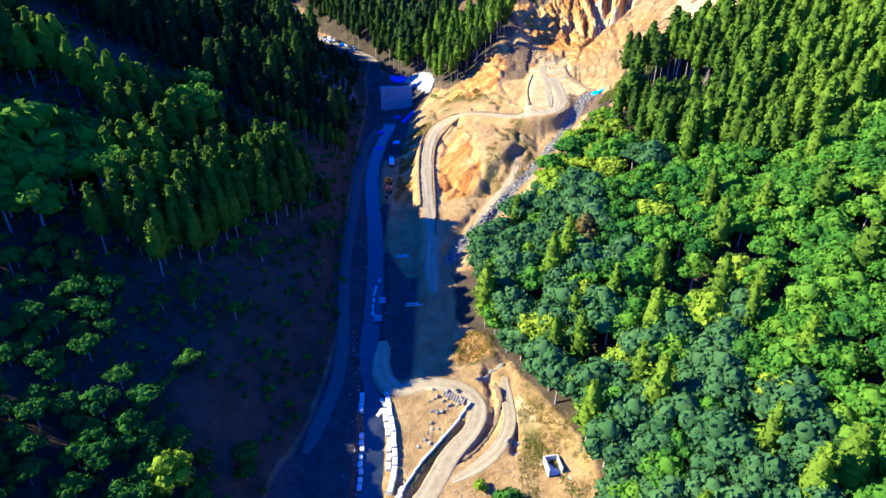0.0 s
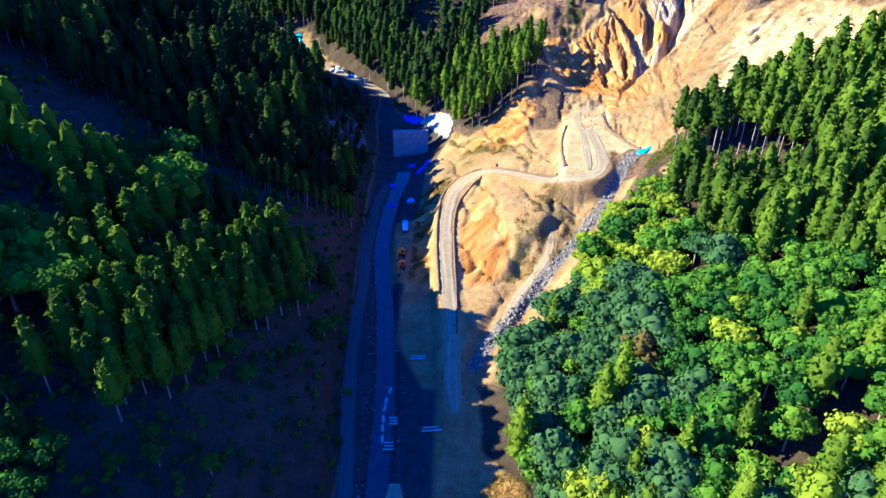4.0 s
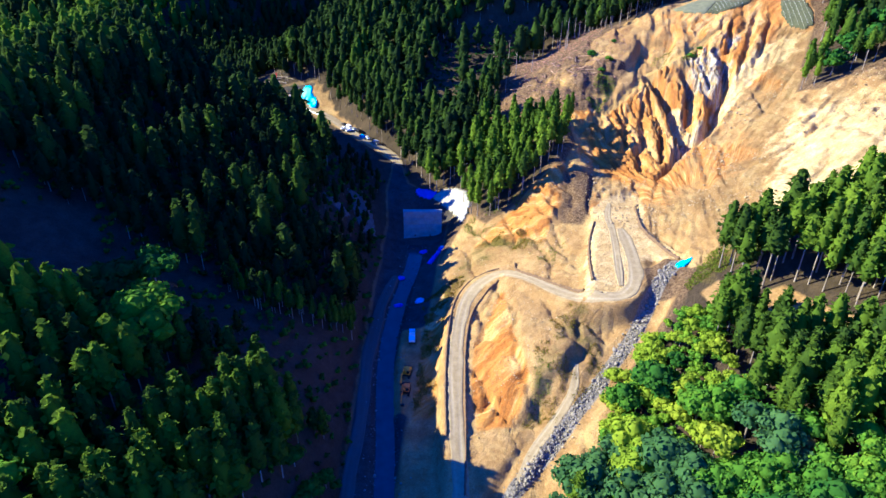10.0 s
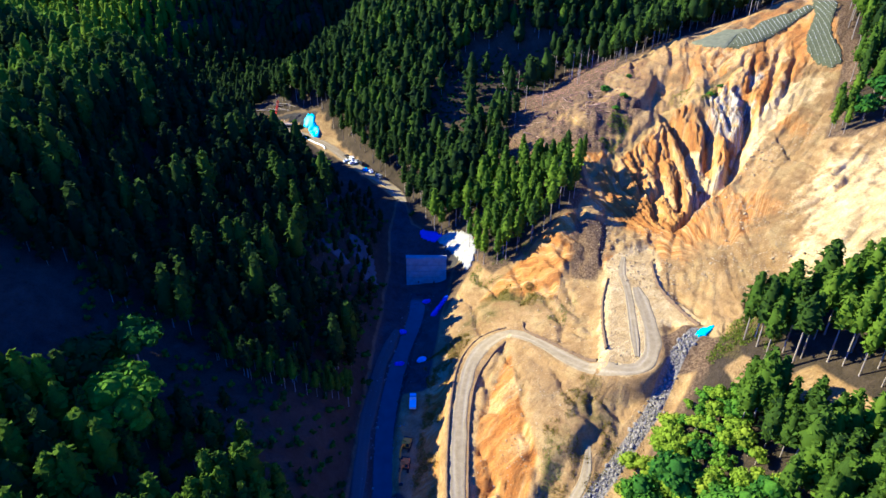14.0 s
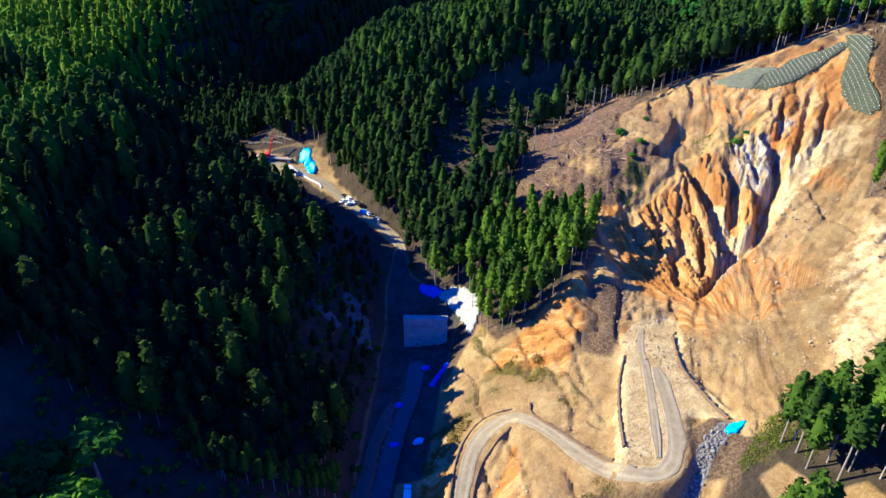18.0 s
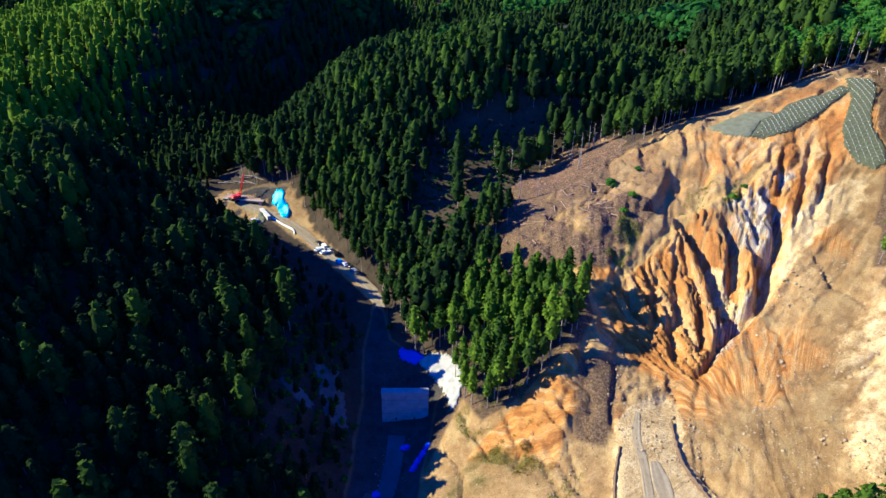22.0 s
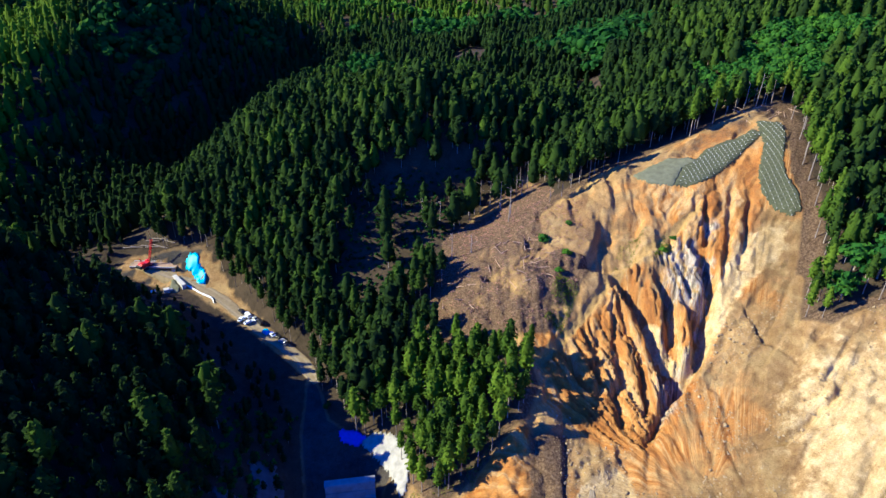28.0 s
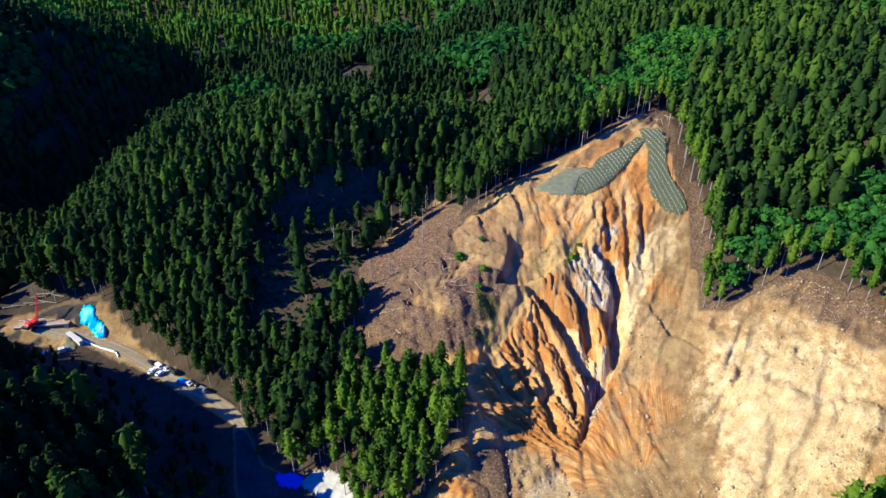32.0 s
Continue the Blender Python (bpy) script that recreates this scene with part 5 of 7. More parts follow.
def thicket():
    """Low bright shrubs between the torrent and the cedars."""
    r = np.random.default_rng(106)
    x, y = spread(18, 72, 190, 248, 2.7, 21)
    left = np.interp(y, [190, 205, 218, 230, 242], [24, 35, 42, 48.5, 58])
    keep = (x > left) & (x < np.interp(y, [190, 222, 248], [50, 66, 70])) & (y < 238) & (along(CURVES["stream"], x, y)[0] > 4.2) & (r.uniform(0, 1, len(x)) < 0.85)
    x, y = x[keep], y[keep]
    stand("shrub_thicket", BROAD_MID, TRUNK_B, BROAD, (x, y, ground_z(x, y) - 0.6, r.uniform(3.0, 6.0, len(x)), 0.45 + 0.4 * r.uniform(0, 1, len(x)) + 0.2 * grain(x, y, 9, 251, 2)), "bright lime-green shrub thicket beside the torrent", 5, "shrubs")


forest_east()
thicket()
def undergrowth():
    """Low shrubs and saplings between the trees of the western slope."""
    r = np.random.default_rng(107)
    x, y = spread(-150, -36, 74, 360, 4.2, 22)
    keep = (inside(VALLEY, x, y, 1) < 0.4) & (grain(x, y, 18, 261, 3) > -0.25)
    x, y = x[keep], y[keep]
    # Shrubs added in the hollow; their dark tint deepens its shade.
    gx, gy = spread(-40, 70, 385, 480, 2.6, 24)
    keep = (np.maximum(inside(MID_GAP, gx, gy, 2), inside(RUST, gx, gy, 1) * 0.5) > 0.6) & (r.uniform(0, 1, len(gx)) < 0.8)
    gx, gy = gx[keep], gy[keep]
    stand("undergrowth", BROAD_FAR, (None, None), BROAD, (gx, gy, ground_z(gx, gy) - 0.5, r.uniform(1.0, 3.0, len(gx)), -0.1 + 0.25 * r.uniform(0, 1, len(gx))), "low shrubs added over the felled hollow, shade in their dark tint", 3, "shrubs")
    stand("undergrowth", BROAD_FAR, (None, None), BROAD, (x, y, ground_z(x, y) - 0.5, r.uniform(1.6, 4.2, len(x)), 0.05 + 0.4 * r.uniform(0, 1, len(x))), "dark shrubs and saplings on the shaded western slope", 3, "shrubs")


forest_west()
undergrowth()
forest_middle()
forest_north_east()
def forest_south():
    """Woods on both sides of the lower valley, behind the starting point."""
    r = np.random.default_rng(108)
    x, y = spread(-260, 240, -220, 74, 6.6, 23)
    keep = (inside(VALLEY, x, y, 1) < 0.3) & (x > -260) & (np.abs(x + 5) > 38 + 5 * grain(x, y, 20, 271, 2))
    x, y = x[keep], y[keep]
    z = ground_z(x, y)
    rd = grain(x, y, 30, 272, 3) > 0.0
    h = np.where(rd, r.uniform(8, 13, len(x)), r.uniform(13, 19, len(x)))
    tint = 0.15 + 0.4 * r.uniform(0, 1, len(x))
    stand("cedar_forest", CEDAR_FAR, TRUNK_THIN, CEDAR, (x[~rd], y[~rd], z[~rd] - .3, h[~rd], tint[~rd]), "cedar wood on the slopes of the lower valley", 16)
    stand("broadleaf_forest", BROAD_FAR, TRUNK_B, BROAD, (x[rd], y[rd], z[rd] - .3, h[rd], tint[rd]), "broadleaf wood on the slopes of the lower valley", 12)


forest_south()
forest_far()


# ---- things ----
def part(name, bm, material, parent, label=""):
    """Link a bmesh as one part under a thing or a part."""
    me = bpy.data.meshes.new(name)
    bm.normal_update()
    bm.to_mesh(me)
    bm.free()
    me.materials.append(material)
    ob = new(name, me)
    ob.parent = parent
    if label:
        ob["label"] = label
    return ob


def box(size, at=(0, 0, 0), bevel=0.04, turn=(0, 0, 0), taper=1.0):
    """A bevelled box; taper narrows its top."""
    bm = bmesh.new()
    bmesh.ops.create_cube(bm, size=1.0)
    for v in bm.verts:
        k = taper if v.co.z > 0 else 1.0
        v.co = Vector((v.co.x * size[0] * k, v.co.y * size[1] * k, v.co.z * size[2]))
    if bevel:
        bmesh.ops.bevel(bm, geom=list(bm.edges), offset=bevel, segments=1, affect="EDGES")
    bmesh.ops.transform(bm, matrix=pose(*at, *turn), verts=bm.verts)
    return bm


def tube(radius, length, at=(0, 0, 0), turn=(0, 0, 0), sides=14, bevel=0.0, end=None):
    bm = bmesh.new()
    bmesh.ops.create_cone(bm, cap_ends=True, segments=sides, radius1=radius, radius2=radius if end is None else end, depth=length)
    if bevel:
        bmesh.ops.bevel(bm, geom=[e for e in bm.edges if e.calc_length() < radius * 1.2], offset=bevel, segments=1, affect="EDGES")
    bmesh.ops.transform(bm, matrix=pose(*at, *turn), verts=bm.verts)
    return bm


def both(*bms):
    """Several shapes as one mesh."""
    out = bmesh.new()
    for b in bms:
        me = bpy.data.meshes.new("joined")
        b.to_mesh(me)
        b.free()
        out.from_mesh(me)
        bpy.data.meshes.remove(me)
    return out


def beam(a, b, wide, deep, bevel=0.02):
    """A bar from a to b."""
    a, b = Vector(a), Vector(b)
    bm = box((wide, deep, (b - a).length), bevel=bevel)
    m = Matrix.Translation((a + b) / 2) @ (b - a).to_track_quat("Z", "X").to_matrix().to_4x4()
    bmesh.ops.transform(bm, matrix=m, verts=bm.verts)
    return bm


def prism(outline, width, bevel=0.03):
    """An outline in the x-z plane, given thickness along y."""
    bm = bmesh.new()
    f = bm.faces.new([bm.verts.new((x, -width / 2, z)) for x, z in outline])
    g = bmesh.ops.extrude_face_region(bm, geom=[f])
    bmesh.ops.translate(bm, vec=(0, width, 0), verts=[v for v in g["geom"] if isinstance(v, bmesh.types.BMVert)])
    bmesh.ops.recalc_face_normals(bm, faces=bm.faces)
    if bevel:
        bmesh.ops.bevel(bm, geom=list(bm.edges), offset=bevel, segments=1, affect="EDGES")
    return bm


def top_of(x, y):
    return float(ground_z(np.array([float(x)]), np.array([float(y)]))[0])


def excavator(x, y, turn, paint, reach, swing, label):
    """A crawler excavator: tracks, house, cab, boom, stick and bucket."""
    root = new("excavator")
    root.matrix_world = pose(x, y, top_of(x, y) + 0.02, 0, 0, turn)
    for side in (-1, 1):
        track = part("crawler_track", prism([(-2.1, 0.25), (-1.8, 0.0), (1.8, 0.0), (2.1, 0.25), (2.15, 0.65), (1.85, 0.9), (-1.85, 0.9), (-2.15, 0.65)], 0.62, 0.05), RUBBER, root)
        track.location.y = side * 1.2
        for k in (-1.7, 1.7):
            part("sprocket", tube(0.34, 0.68, (k, 0, 0.46), (90, 0, 0), 12, 0.03), DARK, track)
    part("undercarriage", both(box((2.2, 1.9, 0.4), (0, 0, 0.62)), tube(0.75, 0.25, (0, 0, 0.95), sides=18)), DARK, root)
    house = part("house", both(box((3.1, 2.6, 0.95), (-0.45, 0, 1.55), 0.10), box((1.5, 2.5, 0.45), (-1.0, 0, 2.15), 0.10)), paint, root)
    part("counterweight", prism([(-2.55, 1.1), (-1.85, 1.05), (-1.85, 2.3), (-2.3, 2.3), (-2.6, 1.9)], 2.55, 0.08), DARK, house)
    part("exhaust", tube(0.08, 0.6, (-1.3, -0.8, 2.6), sides=8), DARK, house)
    cab = part("cab", prism([(0.0, 1.2), (1.25, 1.2), (1.35, 2.0), (1.05, 2.95), (0.0, 3.0)], 1.05, 0.06), paint, root)
    cab.location.y = 0.75
    part("cab_window", both(box((1.0, 1.09, 0.85), (0.58, 0, 2.35), 0.03), box((0.06, 0.9, 1.0), (1.27, 0, 2.25), 0.01, (0, -14, 0))), GLASS, cab)
    part("boom", both(beam((0.9, -0.35, 1.7), (2.6, -0.35, 4.2), 0.42, 0.55, 0.05), beam((2.5, -0.35, 4.15), (2.6 + reach * 0.45, -0.35, 4.0), 0.40, 0.5, 0.05)), paint, root)
    ex = 2.6 + reach * 0.45
    part("boom_cylinder", tube(0.10, 2.2, (1.7, -0.7, 2.6), (0, 40, 0), 8), DARK, root)
    part("stick", beam((ex - 0.1, -0.35, 4.3), (ex + reach * 0.28, -0.35, 1.6), 0.30, 0.42, 0.04), paint, root)
    part("stick_cylinder", tube(0.08, 1.8, (ex - 0.6, -0.35, 4.6), (0, 80, 0), 8), DARK, root)
    bx = ex + reach * 0.28
    part("bucket", prism([(bx - 0.1, 1.7), (bx + 0.25, 1.5), (bx + 0.1, 0.6), (bx - 0.5, 0.2), (bx - 1.0, 0.45), (bx - 0.7, 1.1)], 1.15, 0.04), DARK, root, "worn dark steel bucket")
    return tagged(root, label, "excavator", "excavators on the valley floor")


excavator(-23.0, 241.5, 262, YELLOW, 4.5, 0, "yellow crawler excavator parked on the sunlit bank edge")
excavator(-22.6, 234.5, 268, ORANGE, 6.0, 0, "orange crawler excavator with its arm stretched out")


def dump_truck(x, y, turn, cab_paint, bed_paint, label):
    root = new("truck")
    root.matrix_world = pose(x, y, top_of(x, y) + 0.03, 0, 0, turn)
    part("chassis", box((6.2, 0.9, 0.3), (0, 0, 0.85)), DARK, root)
    cab = part("cab", prism([(1.5, 0.7), (3.1, 0.7), (3.15, 1.6), (2.85, 2.6), (1.55, 2.65)], 2.1, 0.08), cab_paint, root)
    part("windscreen", box((0.08, 1.8, 0.85), (3.03, 0, 2.1), 0.02, (0, -16, 0)), GLASS, cab)
    part("side_window", box((0.9, 2.14, 0.6), (2.3, 0, 2.15), 0.02), GLASS, cab)
    part("load_bed", both(box((4.3, 2.2, 0.12), (-0.9, 0, 1.15), 0.02), box((4.3, 0.1, 0.8), (-0.9, 1.05, 1.55), 0.02), box((4.3, 0.1, 0.8), (-0.9, -1.05, 1.55), 0.02), box((0.1, 2.2, 1.1), (1.22, 0, 1.7), 0.02), box((0.1, 2.2, 0.8), (-3.0, 0, 1.55), 0.02)), bed_paint, root)
    for wx in (2.2, -1.3, -2.3):
        for wy in (-0.9, 0.9):
            wheel = part("wheel", tube(0.5, 0.32, (wx, wy, 0.5), (90, 0, 0), 16, 0.05), RUBBER, root)
            part("rim", tube(0.26, 0.35, (wx, wy, 0.5), (90, 0, 0), 12, 0.03), SILVER, wheel)
    return tagged(root, label, "truck")


dump_truck(-22.8, 257.5, 95, CYAN, WHITE, "small truck with a light blue cab and white bed")


def car(x, y, turn, paint, van, label):
    root = new("van" if van else "car")
    root.matrix_world = pose(x, y, top_of(x, y) + 0.05, 0, 0, turn)
    if van:
        outline = [(-2.2, 0.35), (2.15, 0.35), (2.25, 0.9), (1.7, 1.15), (1.15, 1.9), (-2.1, 1.95), (-2.25, 1.2)]
        glass = [((0.06, 1.35, 0.62), (1.45, 0, 1.5), (0, -38, 0)), ((2.6, 1.72, 0.42), (-0.6, 0, 1.5), (0, 0, 0)), ((0.06, 1.3, 0.5), (-2.2, 0, 1.5), (0, 4, 0))]
    else:
        outline = [(-2.15, 0.35), (2.15, 0.35), (2.2, 0.75), (1.1, 0.95), (0.45, 1.45), (-1.15, 1.48), (-1.8, 1.0), (-2.2, 0.9)]
        glass = [((0.06, 1.3, 0.66), (0.78, 0, 1.2), (0, -52, 0)), ((1.35, 1.72, 0.3), (-0.35, 0, 1.2), (0, 0, 0)), ((0.06, 1.3, 0.66), (-1.5, 0, 1.25), (0, 52, 0))]
    body = part("body", prism(outline, 1.7, 0.09), paint, root)
    for size, at, tilt in glass:
        part("window", box(size, at, 0.02, tilt), GLASS, body)
    for k in (-1, 1):
        part("headlight", box((0.08, 0.34, 0.16), (2.17, 0.58 * k, 0.7), 0.02), WHITE, body, "clear headlight")
    for wx in (-1.35, 1.35):
        for wy in (-0.78, 0.78):
            wheel = part("wheel", tube(0.33, 0.22, (wx, wy, 0.33), (90, 0, 0), 14, 0.04), RUBBER, root)
            part("rim", tube(0.19, 0.24, (wx, wy, 0.33), (90, 0, 0), 10, 0.02), SILVER, wheel)
    return tagged(root, label, "van" if van else "car", "vehicles parked by the upper stream")


car(-76.5, 415.5, 128, BLACKCAR, False, "black car parked on the earth track")
car(-73.5, 413.0, 125, WHITE, True, "white van parked on the earth track")
car(-70.4, 411.0, 130, SILVER, False, "silver car parked between other vehicles")
car(-72.3, 408.6, 40, WHITE, False, "white car parked across the track")
car(-67.4, 408.2, 128, BLACKCAR, True, "black van parked beside the forest edge")
car(-75.6, 410.6, 60, WHITE, False, "white car parked at the track's edge")
car(-61.5, 400.6, 132, WHITE, False, "white car parked beside a blue sheet")
car(-58.4, 398.6, 140, BLACKCAR, False, "dark car parked at the end of the row")
car(-56.0, 395.6, 135, SILVER, True, "grey van parked at the end of the row")


def crane(x, y, turn):
    """A crawler crane with a lattice boom."""
    root = new("crawler_crane")
    root.matrix_world = pose(x, y, top_of(x, y) + 0.02, 0, 0, turn)
    for side in (-1, 1):
        t = part("crawler_track", prism([(-3.0, 0.3), (-2.6, 0.0), (2.6, 0.0), (3.0, 0.3), (3.0, 0.8), (2.6, 1.1), (-2.6, 1.1), (-3.0, 0.8)], 0.8, 0.06), RUBBER, root)
        t.location.y = side * 1.8
    part("undercarriage", both(box((2.6, 3.0, 0.5), (0, 0, 0.8)), tube(1.0, 0.4, (0, 0, 1.2), sides=18)), DARK, root)
    part("house", both(box((5.0, 2.9, 1.6), (-1.0, 0, 2.2), 0.12), box((1.6, 2.6, 0.6), (-2.4, 0, 3.2), 0.1)), RED, root)
    part("counterweight", box((0.9, 3.2, 1.5), (-3.9, 0, 2.1), 0.1), DARK, root)
    cab = part("cab", prism([(1.2, 1.4), (2.7, 1.4), (2.9, 2.4), (2.5, 3.3), (1.2, 3.3)], 1.1, 0.06), RED, root)
    cab.location.y = 1.0
    part("cab_window", box((1.1, 1.14, 0.9), (1.9, 0, 2.65), 0.03), GLASS, cab)
    bars = []
    foot, tip = Vector((1.6, -0.4, 2.0)), Vector((5.6, -0.4, 12.5))
    along_boom = tip - foot
    for sx, sy in ((-.45, -.45), (.45, -.45), (.45, .45), (-.45, .45)):
        off = Vector((sx, sy, -sx * 0.35))
        bars.append(beam(foot + off * 0.5, tip + off * 0.6, 0.14, 0.14, 0))
    for k in range(10):
        a, b = foot + along_boom * (k / 10), foot + along_boom * ((k + 1) / 10)
        for off, off2 in (((-.45, -.45, .16), (.45, -.45, -.16)), ((.45, .45, -.16), (-.45, .45, .16)), ((-.45, .45, .16), (-.45, -.45, .16)), ((.45, -.45, -.16), (.45, .45, -.16))):
            bars.append(beam(a + Vector(off), b + Vector(off2), 0.08, 0.08, 0))
    part("lattice_boom", both(*bars), RED, root, "red lattice boom leaning upward")
    part("mast", both(beam((-1.2, 0.8, 2.8), (-2.6, 0.3, 6.0), 0.2, 0.2), beam((-1.2, -0.8, 2.8), (-2.6, -0.3, 6.0), 0.2, 0.2)), RED, root)
    part("hoist_rope", both(tube(0.04, 9.5, (5.7, -0.4, 7.7), sides=6), beam((-2.6, 0, 6.0), (5.5, -0.4, 12.4), 0.05, 0.05, 0)), DARK, root)
    part("hook", both(box((0.4, 0.3, 0.6), (5.7, -0.4, 2.9), 0.05), tube(0.12, 0.4, (5.7, -0.4, 2.5), sides=8)), DARK, root)
    return tagged(root, "red crawler crane with a lattice boom beside the stream", "crane")


crane(-126.0, 446.5, 60)


def drape(name, outline, thick, material, label, category, lift=0.12, seed=1, crease=0.25, step=1.0, parent=None, kind=""):
    """A thick sheet lying on the ground inside an outline, with folds and an uneven edge."""
    p = np.array(outline, float)
    xs, ys = np.arange(p[:, 0].min() - step, p[:, 0].max() + 2 * step, step), np.arange(p[:, 1].min() - step, p[:, 1].max() + 2 * step, step)
    gx, gy = np.meshgrid(xs, ys)
    mask = inside(outline, gx, gy, 0.01) > 0.5
    if not mask.any():
        return None
    z = ground_z(gx.ravel(), gy.ravel()).reshape(gx.shape) + lift + thick + crease * (grain(gx, gy, 2.6, seed, 3) * 0.6 + 0.4)
    bm = bmesh.new()
    vid = {}

    def vert(i, j):
        if (i, j) not in vid:
            vid[i, j] = bm.verts.new((gx[i, j], gy[i, j], z[i, j]))
        return vid[i, j]
    for i in range(len(ys) - 1):
        for j in range(len(xs) - 1):
            if int(mask[i, j]) + int(mask[i + 1, j]) + int(mask[i, j + 1]) + int(mask[i + 1, j + 1]) >= 2:
                bm.faces.new((vert(i, j), vert(i, j + 1), vert(i + 1, j + 1), vert(i + 1, j)))
    rim = [e for e in bm.edges if e.is_boundary]
    r = random.Random(seed)
    for v in {v for e in rim for v in e.verts}:
        v.co.x += r.uniform(-.35, .35) * step
        v.co.y += r.uniform(-.35, .35) * step
    g = bmesh.ops.extrude_edge_only(bm, edges=rim)
    for v in g["geom"]:
        if isinstance(v, bmesh.types.BMVert):
            v.co.z -= thick + lift + crease + 0.6
    for f in bm.faces:
        f.smooth = True
    ob = part(name, bm, material, parent, label if parent else "")
    return ob if parent else tagged(ob, label, category, kind=kind)


drape("blue_tarpaulin", [(62.5, 261), (65.5, 261.2), (67.8, 264.0), (66.2, 264.8), (63.2, 262.6)], 0.08, TARP_BLUE, "bright blue tarpaulin spread at the road's end", "tarpaulin", 0.3, 3, 0.5, 0.6)
drape("blue_tarpaulin", [(-106, 448), (-101.5, 447.5), (-101, 443.5), (-97.5, 440), (-96.5, 435.5), (-99.5, 435), (-102, 439), (-104, 442), (-107, 444)], 0.08, TARP_BLUE, "bright blue tarpaulin over the cut bank by the stream", "tarpaulin", 0.4, 4, 0.8, 0.8)
drape("blue_sheet", [(-64.8, 403.8), (-62.0, 402.2), (-63.0, 400.4), (-65.6, 402.0)], 0.06, TARP_BLUE, "small blue sheet among the parked cars", "sheet", 0.9, 5, 0.4, 0.6)
drape("sprayed_slope", [(-22.5, 344.5), (-17, 345), (-11, 342), (-7, 338), (-5.2, 330), (-6, 324), (-8, 319.5), (-9.5, 324), (-12, 331), (-15.5, 336), (-19, 340.5)], 0.12, MORTAR, "white mortar-sprayed slope above the dam", "retaining slope", 0.15, 6, 0.4, 0.8, kind="structure")
drape("sprayed_slope", [(-58, 331), (-51, 334), (-47, 325), (-44, 314), (-49, 311), (-53, 318), (-55, 325)], 0.1, SHADE_MORTAR, "mortar-sprayed bank beside the dam, its shade in the dark grey", "retaining slope", 0.15, 9, 0.3, 0.8, kind="structure")
drape("sprayed_slope", [(-66, 317), (-62, 313), (-56, 311), (-54, 314), (-60, 317)], 0.1, SHADE_MORTAR, "small sprayed patch on the bank, its shade in the grey", "retaining slope", 0.15, 10, 0.3, 0.8, kind="structure")
drape("blue_tarpaulin", [(-30, 349), (-24, 348), (-20, 345), (-23, 343), (-29, 345)], 0.08, TARP_DEEP, "deep blue tarpaulin in the shade above the dam", "tarpaulin", 0.3, 8, 0.5, 0.7)
for k, (bx, by, turn) in enumerate(((-23.5, 311, 20), (-18.5, 304.5, 60), (-17.2, 307, 65), (-15.8, 309.5, 60), (-19.6, 301.8, 50), (-31, 292.8, 10), (-22.0, 276.8, 30), (-30, 277.5, 5))):
    root = new("covered_heap")
    root.matrix_world = pose(bx, by, top_of(bx, by) - 0.05, 0, 0, turn)
    bm = bmesh.new()
    bmesh.ops.create_icosphere(bm, subdivisions=3, radius=1.0)
    r = random.Random(k)
    for v in bm.verts:
        n = noise.noise(v.co * 1.7 + Vector((k * 3.1, 0, 0)))
        v.co = Vector((v.co.x * 1.9 * (1 + .2 * n), v.co.y * 1.1 * (1 + .25 * n), max(-0.02, v.co.z * (1.25 + 0.5 * n) + 0.1)))
    part("blue_cover", bm, TARP_DEEP if k not in (6,) else TARP_BLUE, root)
    part("tie_rope", both(beam((-0.6, -1.2, 0.2), (-0.6, 1.2, 0.2), 0.06, 0.06, 0), beam((0.7, -1.2, 0.25), (0.7, 1.2, 0.25), 0.06, 0.06, 0)), WHITE, root)
    tagged(root, "heap wrapped in blue sheeting on the shaded valley floor", "covered heap", "blue covered heaps")


def dam():
    """The check dam across the stream, of concrete poured in lifts, with a spillway notch and wings."""
    root = new("check_dam")
    root.matrix_world = pose(-25.0, 325.0, 0, 0, 0, 4)
    for k in range(5):
        part("concrete_lift", box((16.4, 4.6 - k * 0.45, 2.67), (0, k * 0.2, 23.9 + k * 2.7), 0.06), DAM_CONCRETE, root)
    part("crest", box((16.8, 2.6, 0.5), (0, 0.9, 36.3), 0.06), DAM_CONCRETE, root)
    for side in (-1, 1):
        part("drain_pipe", tube(0.3, 0.8, (side * 3.2, -2.3, 26.2), (90, 0, 0), 14, 0.02), DARK, root)
    return tagged(root, "pale concrete check dam across the shaded stream", "dam")


dam()


def block_row(line, size, gap, jitter, seed, label, group):
    """A retaining wall of loose-laid concrete blocks along a line."""
    root = new("block_wall")
    r = random.Random(seed)
    me = bpy.data.meshes.new("block")
    b = box(size, (0, 0, size[2] / 2), 0.07)
    b.to_mesh(me)
    b.free()
    me.materials.append(PALE_CONCRETE)
    pts = glide(line, 0.3)
    run = np.concatenate([[0], np.cumsum(np.hypot(*np.diff(pts[:, :2], axis=0).T))])
    for s in np.arange(0, run[-1], size[0] + gap):
        x, y = np.interp(s, run, pts[:, 0]), np.interp(s, run, pts[:, 1])
        x2, y2 = np.interp(s + 0.5, run, pts[:, 0]), np.interp(s + 0.5, run, pts[:, 1])
        ob = new("block", me)
        ob.parent = root
        ob.matrix_local = pose(x + r.uniform(-1, 1) * jitter, y + r.uniform(-1, 1) * jitter, top_of(x, y) - 0.05, 0, 0, math.degrees(math.atan2(y2 - y, x2 - x)) + r.uniform(-8, 8) * jitter * 4)
    return tagged(root, label, "block wall", group)


